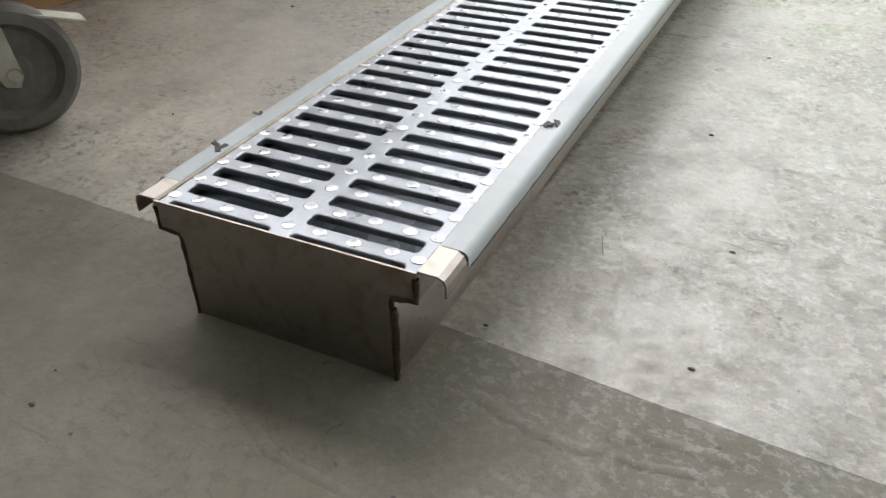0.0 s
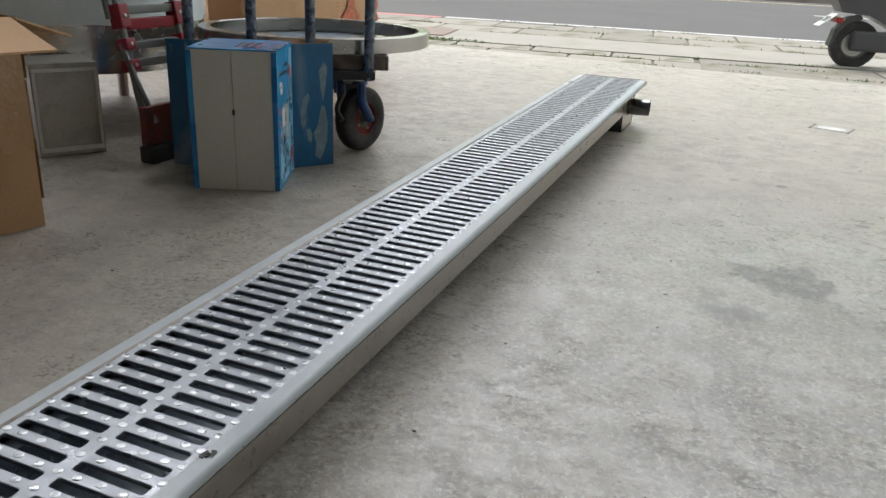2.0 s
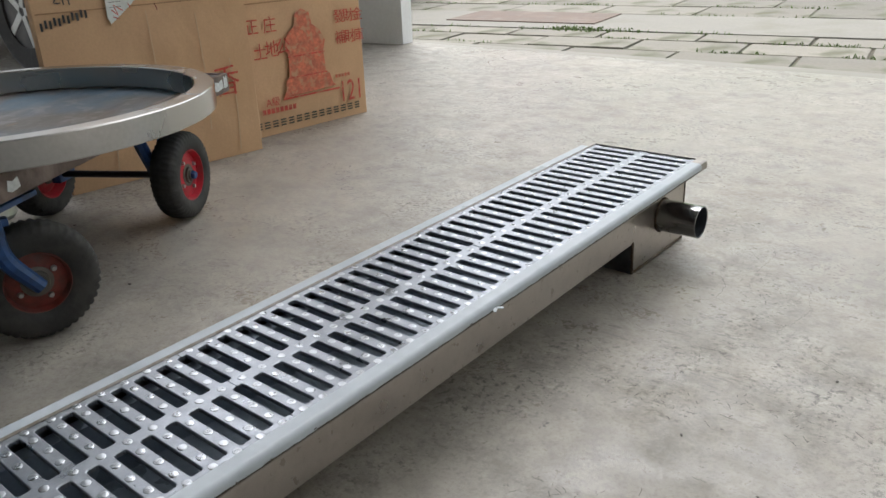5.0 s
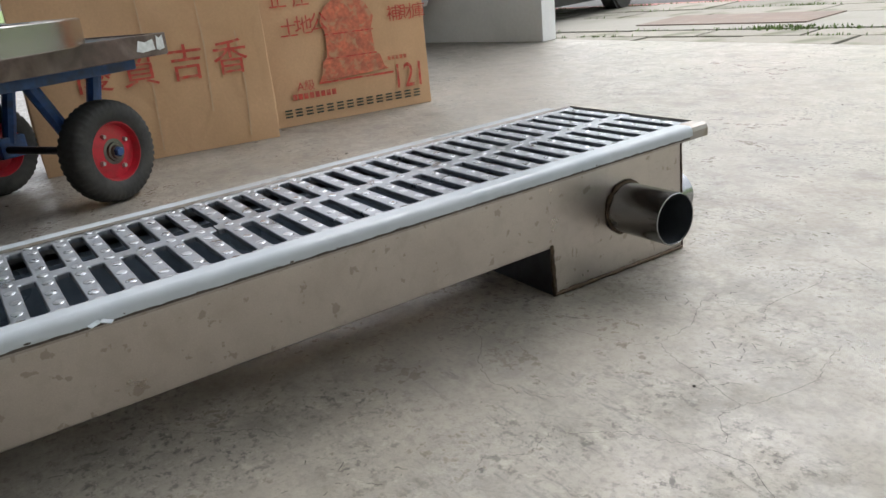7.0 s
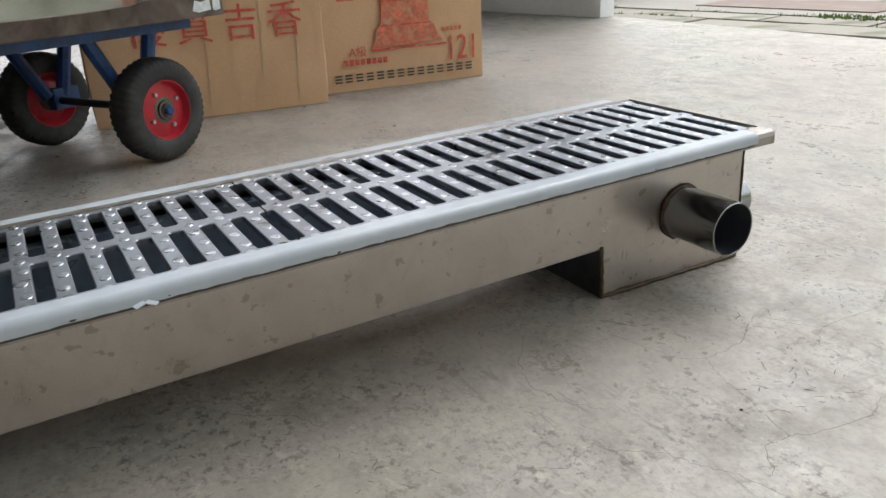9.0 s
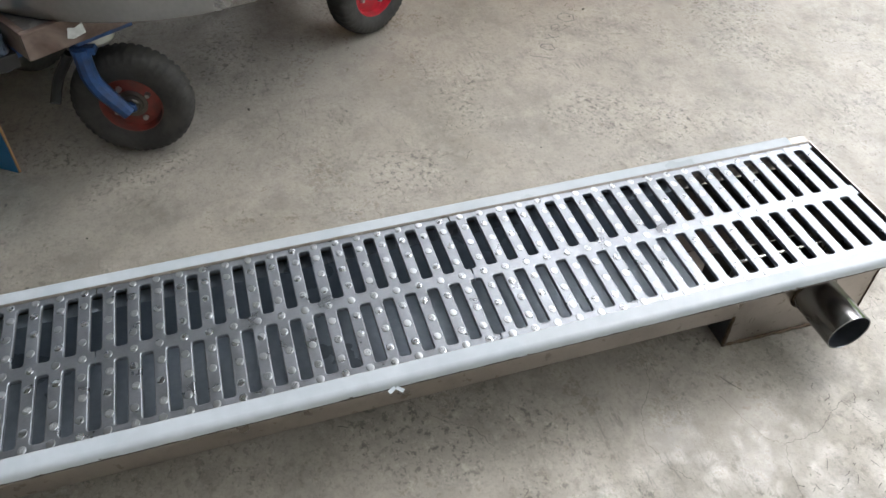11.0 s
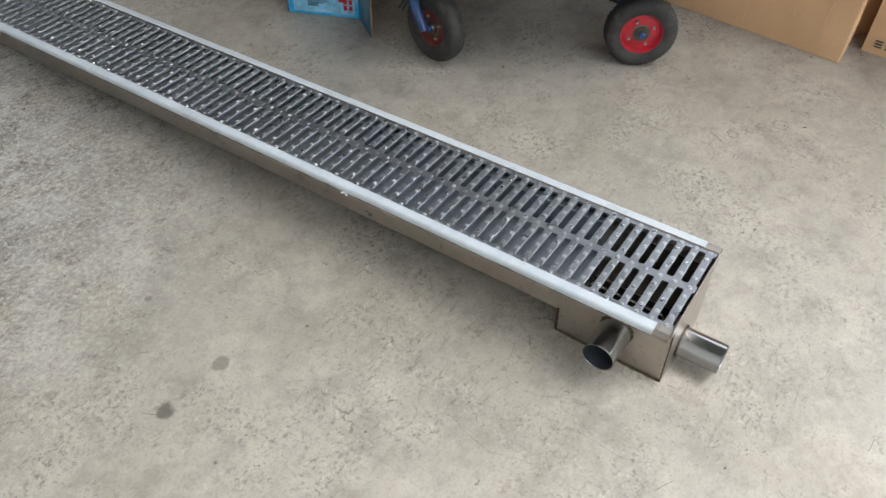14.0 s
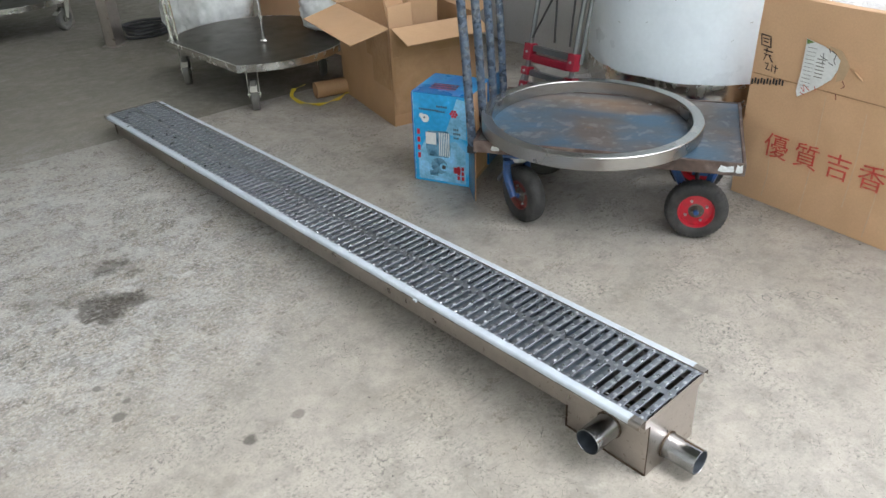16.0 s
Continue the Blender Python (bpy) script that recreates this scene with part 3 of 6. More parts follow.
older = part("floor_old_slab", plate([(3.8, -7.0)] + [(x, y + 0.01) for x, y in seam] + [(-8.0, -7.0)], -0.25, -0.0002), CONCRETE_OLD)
tagged(older, "older concrete slab with trowel ridges, coloured darker for the dim back", "floor", kind="structure")
joint_lines = [roughen([(-3.0, 2.73), (-0.64, 2.667), (0.37, 2.642), (0.82, 2.598), (2.2, 2.53)], 0.002, 14)]
v, f = strokes(joint_lines, 0.0005)
tagged(link_mesh("floor_joint", v, f, JOINT), "thin dusty control joint cut across the concrete floor", "floor joint", kind="structure")


def ridge(points, width, height):
    """A low rounded trowel ridge along (x, y) points."""
    pts = [Vector(p).to_3d() for p in roughen(points, 0.0012, 5)]
    verts, faces = [], []
    for i, p in enumerate(pts):
        d = (pts[min(i + 1, len(pts) - 1)] - pts[max(i - 1, 0)]).normalized()
        side = Vector((-d.y, d.x, 0)) * width * (0.7 + 0.6 * random.random())
        k = math.sin(math.pi * i / (len(pts) - 1)) ** 0.5
        for o, h in ((-1, -0.3), (-0.5, 0.6), (0, 1), (0.5, 0.5), (1, -0.3)):
            q = p + side * o
            verts.append((q.x, q.y, height * h * k - 0.0001))
    faces = [(5 * i + j, 5 * i + j + 1, 5 * i + j + 6, 5 * i + j + 5) for i in range(len(pts) - 1) for j in range(4)]
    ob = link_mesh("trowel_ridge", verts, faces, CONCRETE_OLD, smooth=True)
    return tagged(ob, "low trowel ridge in the older concrete slab", "trowel ridge", kind="structure")


ridge([(0.133, 0.0), (0.16, 0.011), (0.183, 0.003), (0.222, -0.006), (0.245, -0.007), (0.262, 0.003), (0.264, 0.015), (0.295, 0.025), (0.35, 0.028), (0.363, 0.025)], 0.007, 0.0009)
ridge([(0.263, 0.0), (0.283, -0.004), (0.318, 0.005), (0.335, 0.004)], 0.006, 0.0008)
ridge([(-0.02, -0.06), (0.05, -0.10), (0.14, -0.11), (0.22, -0.09)], 0.006, 0.0007)
crack_lines = [[(0.044, 2.637), (0.085, 2.646), (0.128, 2.634), (0.166, 2.6), (0.21, 2.583), (0.25, 2.592), (0.284, 2.617)],
               [(0.172, 2.716), (0.256, 2.746), (0.268, 2.764), (0.265, 2.818), (0.23, 2.883)], [(0.23, 2.883), (0.29, 2.917), (0.293, 3.018), (0.271, 3.062)],
               [(0.268, 2.764), (0.312, 2.746), (0.399, 2.724)], [(0.399, 2.724), (0.408, 2.737), (0.42, 2.811), (0.407, 2.841), (0.397, 2.886)],
               [(0.399, 2.724), (0.4, 2.692), (0.428, 2.667)], [(0.317, 2.575), (0.334, 2.581), (0.357, 2.613), (0.389, 2.628), (0.413, 2.646), (0.46, 2.655), (0.52, 2.62)],
               [(0.317, 2.575), (0.325, 2.552), (0.332, 2.533), (0.31, 2.501), (0.323, 2.484)], [(0.29, 2.917), (0.312, 2.882), (0.358, 2.883)],
               [(0.06, 2.29), (0.099, 2.321), (0.129, 2.365), (0.17, 2.388)], [(0.267, 0.856), (0.24, 0.83), (0.19, 0.845)],
               [(0.45, 1.35), (0.50, 1.34), (0.58, 1.37), (0.63, 1.35)], [(0.80, 1.33), (0.88, 1.30), (0.95, 1.23), (1.05, 1.20)],
               [(0.42, 3.02), (0.50, 3.06), (0.58, 3.05), (0.66, 3.12)]]
v, f = strokes([roughen(c, 0.0022, 9) for c in crack_lines], 0.00045)
tagged(link_mesh("floor_crack", v, f, CRACK), "fine hairline cracks in the concrete floor", "crack", kind="structure")
scuffs = []
for k in range(240):
    x, y = random.uniform(-1.2, 1.7), random.uniform(-0.4, 4.6)
    a, r = random.choice((0.4, 0.9, 2.2, 2.8)) + random.uniform(-0.4, 0.4), random.uniform(0.008, 0.045)
    scuffs.append(roughen([(x, y), (x + r * math.cos(a), y + r * math.sin(a))], 0.002, 3))
worn = [(0.41, 2.46), (0.37, 2.4), (0.53, 2.45), (0.38, 2.11), (0.43, 2.15), (0.32, 1.76), (0.1, 3.04), (0.13, 3.08), (-0.17, 3.23), (-0.29, 3.25), (0.25, 2.89), (0.34, 2.76),
        (0.36, 2.83), (0.2, 3.03), (0.16, 3.19), (-0.2, 3.35), (-0.19, 3.11), (0.86, 2.17), (0.47, 1.58), (0.41, 1.67), (0.22, 1.91), (0.31, 2.14), (0.25, 2.4), (-0.38, 3.3),
        (-0.46, 3.07), (-0.52, 2.58)]
for x, y in worn:
    lead = random.choice((0.5, 1.0, 2.3))
    for k in range(18):
        px, py = x + random.gauss(0, 0.028), y + random.gauss(0, 0.028)
        a, r = lead + random.choice((0, 0, 1.4)) + random.gauss(0, 0.35), abs(random.gauss(0.004, 0.005)) + 0.0015
        scuffs.append(roughen([(px, py), (px + r * math.cos(a), py + r * math.sin(a))], 0.0012, 3))
v, f = strokes(scuffs, 0.0008, 0.0005)
tagged(link_mesh("floor_scuffs", v, f, CRACK), "short dark scuffs and scratches on the concrete floor", "scuffs", kind="stuff")
# handwritten size on the floor
u, w = Vector((-0.70, 0.58)).normalized(), Vector((-0.62, -0.78)).normalized()
pen = [[(0.0, 0.0), (0.008, 0.045)], [(0.045, 0.01), (0.038, 0.03), (0.05, 0.043), (0.066, 0.03), (0.06, 0.01), (0.045, 0.01)],
       [(0.085, 0.008), (0.108, 0.035)], [(0.085, 0.036), (0.108, 0.008)],
       [(0.165, 0.044), (0.138, 0.03), (0.13, 0.01), (0.15, 0.003), (0.163, 0.014), (0.15, 0.024), (0.134, 0.016)],
       [(0.19, 0.008), (0.182, 0.03), (0.197, 0.045), (0.222, 0.035), (0.222, 0.01), (0.205, 0.002), (0.19, 0.008)]]
lines = [[tuple(Vector((-0.752, 2.79)) + u * p + w * -q) for p, q in stroke] for stroke in pen]
v, f = strokes([roughen(c, 0.0008, 4) for c in lines], 0.0024, 0.0007)
tagged(link_mesh("floor_writing", v, f, CHALK), "faint handwritten numbers on the concrete floor", "writing", kind="structure")
bm = bmesh.new()
for k in range(380):
    x, y = random.uniform(-1.6, 2.0), random.uniform(-0.5, 4.9)
    if abs(x) < 0.16 and -0.05 < y < 3.05:
        continue
    s = random.choice((0.0007, 0.0009, 0.0012, 0.0016, 0.0022)) * random.uniform(0.7, 1.3)
    bmesh.ops.create_icosphere(bm, subdivisions=1, radius=s, matrix=at(x, y, s * 0.3) @ Matrix.Rotation(random.uniform(0, 6), 4, "Z")
                               @ Matrix.Diagonal((random.uniform(0.8, 2.4), 1, 0.5, 1)))
for x, y, s in ((0.236, 0.544, 0.002), (0.498, 1.05, 0.002), (-0.135, -0.14, 0.002), (-0.55, 0.78, 0.003), (0.266, 0.856, 0.002), (-0.7, 2.16, 0.003), (0.297, 0.108, 0.002), (0.132, 0.089, 0.0018),
                (0.3, 0.289, 0.002), (0.489, 1.213, 0.0024), (0.474, 1.417, 0.002)):
    bmesh.ops.create_icosphere(bm, subdivisions=1, radius=s, matrix=at(x, y, s * 0.3) @ Matrix.Diagonal((1.7, 1, 0.5, 1)))
tagged(part("floor_crumbs", bm, DIRT), "scattered dark crumbs and grit on the floor", "grit", kind="stuff")

wall = part("wall_front", box(-1.25, 0.0, 0.0, 0.11, 0.002, 8.4), WALL, m=at(-2.50, 4.975, 0) @ Matrix.Rotation(radians(10), 4, "Z"))
tagged(wall, "white painted front wall beside the open gateway", "wall", kind="structure")
# out-of-view lintel, added; its height sets how deep the sky light reaches
tagged(part("wall_lintel", box(-8.0, 3.598, 4.89, 5.085, 8.402, 9.0), WALL), "unseen white wall added over the gateway to limit the sky light", "wall", kind="structure")
# out-of-view wall; its opening is added to let in light from the left
for nm, y0, y1, z0, z1 in (("wall_left", -7.0, -2.4, -0.2, 9.0), ("wall_left_pier", 4.6, 5.085, -0.2, 9.0), ("wall_left_lintel", -2.4, 4.6, 7.6, 9.0)):
    tagged(part(nm, box(-8.2, -8.0, y0, y1, z0, z1), WALL_GREY), "unseen grey side wall with an opening added to let light in", "wall", kind="structure")
# out-of-view wall, added and kept pale to bounce light onto the goods
tagged(part("wall_right", box(3.6, 3.8, -7.0, 5.085, 0.002, 9.0), WALL_BOUNCE), "unseen pale side wall added to bounce light inwards", "wall", kind="structure")
# out-of-view back wall, added to keep the back dark
tagged(part("wall_back", box(-8.2, 3.8, -7.2, -7.002, -0.2, 9.0), WALL_GREY), "unseen grey back wall added to darken the far end", "wall", kind="structure")
# height cut and base raised to pass and bounce light from the left
tagged(part("wall_partition", box(-2.42, -2.30, -0.9, 1.25, 0.002, 1.7, 0.004), PARTITION_PALE), "grey partition behind the stored goods, cut low to let light over", "wall", kind="structure")
# out-of-view roof, added high up to even the light indoors
tagged(part("ceiling", box(-8.2, 3.8, -7.2, 5.09, 9.002, 9.1), CEILING), "unseen grey roof added to shade the floor", "ceiling", kind="structure")

# ---- outside: pavement, road, bank ----
EX = at(-0.27, 6.58, -0.238) @ Matrix.Rotation(radians(8.5), 4, "Z") @ Matrix.Rotation(math.atan(0.012), 4, "X") @ Matrix.Scale(1.33, 4)


def strip(name, b0, b1, top, low, mat, label, category, a0=-90, a1=90):
    ob = part(name, box(a0, a1, b0, b1, low, top), mat, m=EX)
    return tagged(ob, label, category, kind="structure")


apron = bmesh.new()
for q in ([(-9.0, 5.092, -0.004), (0.045, 5.092, -0.004), (0.045, 6.62, -0.243), (-9.0, 5.23, -0.243)], [(0.047, 5.092, -0.004), (20, 5.092, -0.004), (20, 9.0, -0.243), (0.134, 6.03, -0.243)]):
    lo, hi = [apron.verts.new((x, y, -0.4)) for x, y, z in q], [apron.verts.new(p) for p in q]
    apron.faces.new(hi), apron.faces.new(lo[::-1])
    for k in range(4):
        apron.faces.new((lo[k], lo[(k + 1) % 4], hi[(k + 1) % 4], hi[k]))
tagged(part("ramp", apron, STRIP), "pale concrete ramp falling from the gateway to the pavement", "ramp", kind="structure")
ground = part("ground", box(-900, 900, -900, 1500, -0.5, -0.06), SOIL, m=EX)
tagged(ground, "bare soil ground that reaches to the horizon", "ground", kind="structure")
strip("pavement", -0.5, 0.98, -0.012, -0.05, SOIL, "sandy bed under the grey paving slabs", "pavement")
strip("kerb_strip", 0.99, 1.79, 0.004, -0.05, STRIP, "pale smooth concrete strip along the pavement", "pavement")
cover_plate = part("cover_plate", box(-2.9, -1.75, 1.22, 1.77, 0.0045, 0.012, 0.003), RUST, m=EX)
tagged(cover_plate, "rusty brown metal cover lying over the pale kerb strip", "cover plate")
outer = strip("pavement_outer", 1.8, 2.93, -0.008, -0.05, SOIL, "weedy joints under the outer row of slabs", "pavement")
strip("road", 2.93, 10.62, -0.006, -0.05, ASPHALT, "grey asphalt road", "road")
strip("road_edge_line", 3.0, 3.12, -0.002, -0.0058, LINE, "white painted edge line on the road", "road line", a0=-2.2, a1=60)
strip("road_edge_line_red", 2.95, 3.09, -0.002, -0.0058, RED_LINE, "faded red kerb line on the road", "road line", a0=-40, a1=-2.25)
strip("road_far_line", 9.78, 9.88, -0.002, -0.0058, YELLOW_LINE, "faded yellow line along the far side of the road", "road line")
for k in range(-6, 6):
    strip("lane_dash", 6.9, 7.02, -0.002, -0.0058, LINE, "white painted lane dash", "road line", a0=-6.9 + 9 * k, a1=-2.7 + 9 * k)
far_kerb = part("far_kerb", bmesh.new(), KERB, m=EX)
tagged(far_kerb, "dark weathered kerb along the far side of the road", "kerb", kind="structure")
me = box(0, 1.985, 10.62, 10.80, -0.05, 0.12, 0.012)
first = part("kerb_stone", me, KERB, far_kerb, m=at(-40, 0, 0))
for k in range(1, 40):
    one = new("kerb_stone", first.data)
    one.parent, one.matrix_local = far_kerb, at(-40 + 2 * k, 0, random.uniform(-0.006, 0.006))


def slabs(parent, b0, b1, length, top, a0, a1, gap=0.02):
    first = None
    a = a0
    while a < a1:
        if first is None:
            first = part("slab", box(0, length - gap, (b0 - b1 + gap) / 2, (b1 - b0 - gap) / 2, -0.04, top, 0.004), SLAB, parent)
            one = first
        else:
            one = new("slab", first.data)
            one.parent = parent
        one.matrix_local = at(a, (b0 + b1) / 2, random.uniform(-0.004, 0.003)) @ Matrix.Rotation(random.uniform(-0.012, 0.012), 4, "X") @ Matrix.Rotation(random.uniform(-0.008, 0.008), 4, "Z")
        a += length
    return first


pavement = bpy.data.objects["pavement"]
slabs(pavement, 0.02, 0.36, 0.60, 0.0, -9.34, 0.2)
slabs(pavement, 0.36, 0.70, 0.60, 0.0, -9.64, 0.0)
slabs(pavement, 0.70, 0.97, 0.60, 0.0, -9.34, 0.2)
slabs(pavement, -0.45, 0.55, 1.2, 0.0, 0.28, 9.0, 0.024)
slabs(pavement, 0.55, 0.97, 1.2, 0.001, 0.28, 9.0, 0.024)
slabs(outer, 1.83, 2.36, 0.75, 0.0, -8, 10)
slabs(outer, 2.36, 2.92, 0.75, 0.0, -8.3, 10)


def blades(count, place, height, mat, name, label, width=0.012, category="grass"):
    verts, faces = [], []
    for _ in range(count):
        x, y, z, k = place()
        h = height * k * random.uniform(0.5, 1.3)
        a, lean, w = random.uniform(0, 6.283), random.uniform(0.1, 0.7) * h, width * random.uniform(0.6, 1.5)
        dx, dy, ex, ey = math.cos(a) * w, math.sin(a) * w, random.uniform(-1, 1) * lean, random.uniform(-1, 1) * lean
        b = len(verts)
        verts += [(x - dx, y - dy, z), (x + dx, y + dy, z), (x + dx * 0.8 + ex * 0.4, y + dy * 0.8 + ey * 0.4, z + h * 0.6),
                  (x - dx * 0.8 + ex * 0.4, y - dy * 0.8 + ey * 0.4, z + h * 0.6), (x + ex, y + ey, z + h)]
        faces += [(b, b + 1, b + 2, b + 3), (b + 3, b + 2, b + 4)]
    ob = link_mesh(name, verts, faces, mat, m=EX)
    return tagged(ob, label, category, kind="stuff")


def bank_height(a, b):
    # the steep rise past 17 is out of view, added to block low sky
    return 0.05 + 0.16 * (b - 10.8) + 0.5 * max(0.0, b - 17.0) + 0.18 * noise.noise((a * 0.25, b * 0.3, 0)) * min(1, (b - 10.8))


verts, faces, na, nb = [], [], 90, 22
for i in range(na + 1):
    for j in range(nb + 1):
        a, b = -80 + 150 * i / na, 10.79 + 24 * (j / nb) ** 1.6
        verts.append((a, b, bank_height(a, b)))
faces = [(i * (nb + 1) + j, (i + 1) * (nb + 1) + j, (i + 1) * (nb + 1) + j + 1, i * (nb + 1) + j + 1) for i in range(na) for j in range(nb)]
tagged(link_mesh("grass_bank", verts, faces, GRASS, m=EX, smooth=True), "green roadside bank behind the kerb, its unseen top added to block sky", "bank", kind="structure")


def on_bank():
    b = 10.82 + 8 * random.random() ** 2.0
    a = random.uniform(-26, 16)
    return a, b, bank_height(a, b) - 0.02, 0.6 + 0.9 * abs(noise.noise((a * 0.35, b * 0.5, 3))) * 2


blades(110000, on_bank, 0.15, GRASS, "bank_grass", "thick green grass on the roadside bank", 0.009)
tufts = [(random.uniform(-20, 14), 10.95 + 5.0 * random.random() ** 1.3, random.uniform(0.25, 0.8), random.uniform(0.10, 0.32)) for _ in range(210)]


def on_tuft():
    a, b, r, h = random.choice(tufts)
    u, p, q = random.random() ** 0.5, random.uniform(0, 6.283), random.random()
    return a + r * u * math.cos(p), max(10.84, b + 0.6 * r * u * math.sin(p)), bank_height(a, b) + h * q * (1 - u * u) + 0.02, 0.6


def leaves(count, place, size, mat, name, label):
    """Small folded leaves turned every way."""
    verts, faces = [], []
    for _ in range(count):
        x, y, z, _k = place()
        turn = Matrix.Rotation(random.uniform(0, 6.283), 3, "Z") @ Matrix.Rotation(random.uniform(-0.9, 0.9), 3, "X")
        k, b = size * random.uniform(0.6, 1.5), len(verts)
        for p in ((0, 0, 0), (0.32, 0.45, 0.10), (0, 1.0, -0.05), (-0.32, 0.45, 0.10)):
            d = turn @ Vector(p) * k
            verts.append((x + d.x, y + d.y, z + d.z))
        faces += [(b, b + 1, b + 2), (b, b + 2, b + 3)]
    return tagged(link_mesh(name, verts, faces, mat, m=EX), label, "weeds", kind="stuff")


leaves(60000, on_tuft, 0.05, LEAF, "bank_weeds", "low leafy green weeds growing in clumps on the bank")
blades(300, lambda: (random.gauss(-1.75, 0.14), random.gauss(0.99, 0.04), -0.01, 0.8), 0.035, WEED, "pavement_weeds", "small green weeds in the pavement joint", 0.006)
spots = [(random.uniform(-6, 4), random.choice((0.98, 1.80, 2.93, 2.36, 0.70, 0.36))) for _ in range(150)]


def in_joint():
    a, b = random.choice(spots)
    return a + random.gauss(0, 0.09), b + random.gauss(0, 0.012), -0.012, random.uniform(0.3, 0.8)


blades(7000, in_joint, 0.038, WEED, "joint_weeds", "sparse weeds growing in the slab joints", 0.004)
for k, a in enumerate((-11.3, -9.5, -5.64, -3.66, -1.77, 0.17, 2.1, 4.0, 6.0)):
    b = 13.0 + 0.1 * math.sin(k * 2.1)
    post = part("fence_post", tube([(0, 0, -0.3), (0.005, 0, 0.2), (0.0, 0.005, 0.42)], [0.05, 0.048, 0.045], 10), POST, m=EX @ at(a, b, bank_height(a, b)))
    tagged(post, "weathered pale post standing in the grass bank", "post", "posts on the bank")
sign = empty("roadside_sign", EX @ at(-7.0, 13.0, bank_height(-7.0, 13.0)), label="small red and white sign on a post in the grass", category="sign")
part("post", tube([(0, 0, -0.2), (0, 0, 0.45)], 0.03, 10), POST, sign)
part("board", box(-0.31, 0.31, -0.06, -0.035, 0.18, 0.48, 0.008), RED_LINE, sign, "red sign board")
for k in range(4):
    part("text_bar", box(-0.24 + 0.13 * k, -0.16 + 0.13 * k, -0.066, -0.061, 0.27, 0.39), LINE, sign, "white text bar")

# ---- the trench drain ----
SLOPE = math.atan(0.025)
DR = at(0, 0, 0.106) @ Matrix.Rotation(SLOPE, 4, "X")
LENGTH, SUMP, PITCH = 3.0, 2.767, 0.03
drain = empty("trench_drain", DR, label="long stainless steel trench drain with white film on the floor", category="trench drain")
for s in (-1, 1):
    pts = [(s * 0.1378, -0.0155), (s * 0.1378, -0.006), (s * 0.1363, -0.002), (s * 0.1325, 0.0), (s * 0.1182, 0.0), (s * 0.1174, -0.001), (s * 0.1174, -0.024),
           (s * 0.096, -0.024), (s * 0.096, -0.030)]
    part("flange", sheet(pts, 0.0, LENGTH, -0.0016 * s), STEEL_DARK, drain, "bare folded steel edge")
    film = [(s * 0.1398, -0.0108), (s * 0.1398, -0.0072)]
    film += [(s * (0.1338 + 0.006 * math.cos(radians(q))), -0.0048 + 0.006 * math.sin(radians(q))) for q in (0, 20, 40, 60, 80, 90)] + [(s * 0.1178, 0.0012)]
    part("protective_film", sheet(film, 0.034 if s > 0 else 0.03, LENGTH - 0.03, -0.0007 * s, 420, 0.0006), FILM, drain,
         "white protective film with a ragged edge", smooth=50)
U = [(-0.096, -0.026), (-0.096, -0.1103), (-0.0945, -0.1118), (0.0945, -0.1118), (0.096, -0.1103), (0.096, -0.026)]
part("trough", sheet(U, 0.0, SUMP, 0.0016), STEEL, drain, "stainless steel trough")
# added inner sheet: slate colour paints the shade inside the steel trough
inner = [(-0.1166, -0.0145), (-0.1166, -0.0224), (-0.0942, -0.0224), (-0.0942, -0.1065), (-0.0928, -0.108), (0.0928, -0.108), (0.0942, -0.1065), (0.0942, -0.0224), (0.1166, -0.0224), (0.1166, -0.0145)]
part("trough_shade_sheet", sheet(inner, 0.002, SUMP, 0.0008), TROUGH_SHADE, drain, "slate-grey sheet added for the shade inside the trough")
# thin dark ragged strip just under the film's lower edge
for s in (-1, 1):
    ragged_pts = [(s * 0.1401, -0.0100), (s * 0.1402, -0.0132)]
    part("ragged_line", sheet(ragged_pts, 0.04, LENGTH - 0.035, -0.0005 * s, 800, 0.0020), EDGE_DARK, drain, "dark ragged line along the film's edge")


def sump_depth(y):
    return -(0.106 + 0.025 * y) + 0.0005


y0, y1, t = SUMP, LENGTH, 0.0016
for s in (-1, 1):
    bm = bmesh.new()
    q = [(s * 0.096, y0, -0.026), (s * 0.096, y1, -0.026), (s * 0.096, y1, sump_depth(y1)), (s * 0.096, y0, sump_depth(y0))]
    outer_v = [bm.verts.new(p) for p in q]
    inner_v = [bm.verts.new((p[0] - s * t, p[1], p[2])) for p in q]
    bm.faces.new(outer_v), bm.faces.new(inner_v[::-1])
    for k in range(4):
        bm.faces.new((outer_v[k], outer_v[(k + 1) % 4], inner_v[(k + 1) % 4], inner_v[k]))
    part("sump_side", bm, STEEL, drain)
# near-black colour paints the shade and dark reflection on this face
part("sump_front", box(-0.0955, 0.0955, y0 - 0.0008, y0 + 0.0008, sump_depth(y0), -0.111), STEEL_SHADED, drain, "steel front of the sump, coloured dark for the shade under the drain")
bm = bmesh.new()
q = [(-0.095, y0, sump_depth(y0)), (0.095, y0, sump_depth(y0)), (0.095, y1, sump_depth(y1)), (-0.095, y1, sump_depth(y1))]
lo, hi = [bm.verts.new(p) for p in q], [bm.verts.new((p[0], p[1], p[2] + t)) for p in q]
bm.faces.new(lo[::-1]), bm.faces.new(hi)
for k in range(4):
    bm.faces.new((lo[k], lo[(k + 1) % 4], hi[(k + 1) % 4], hi[k]))
part("sump_bottom", bm, STEEL, drain)


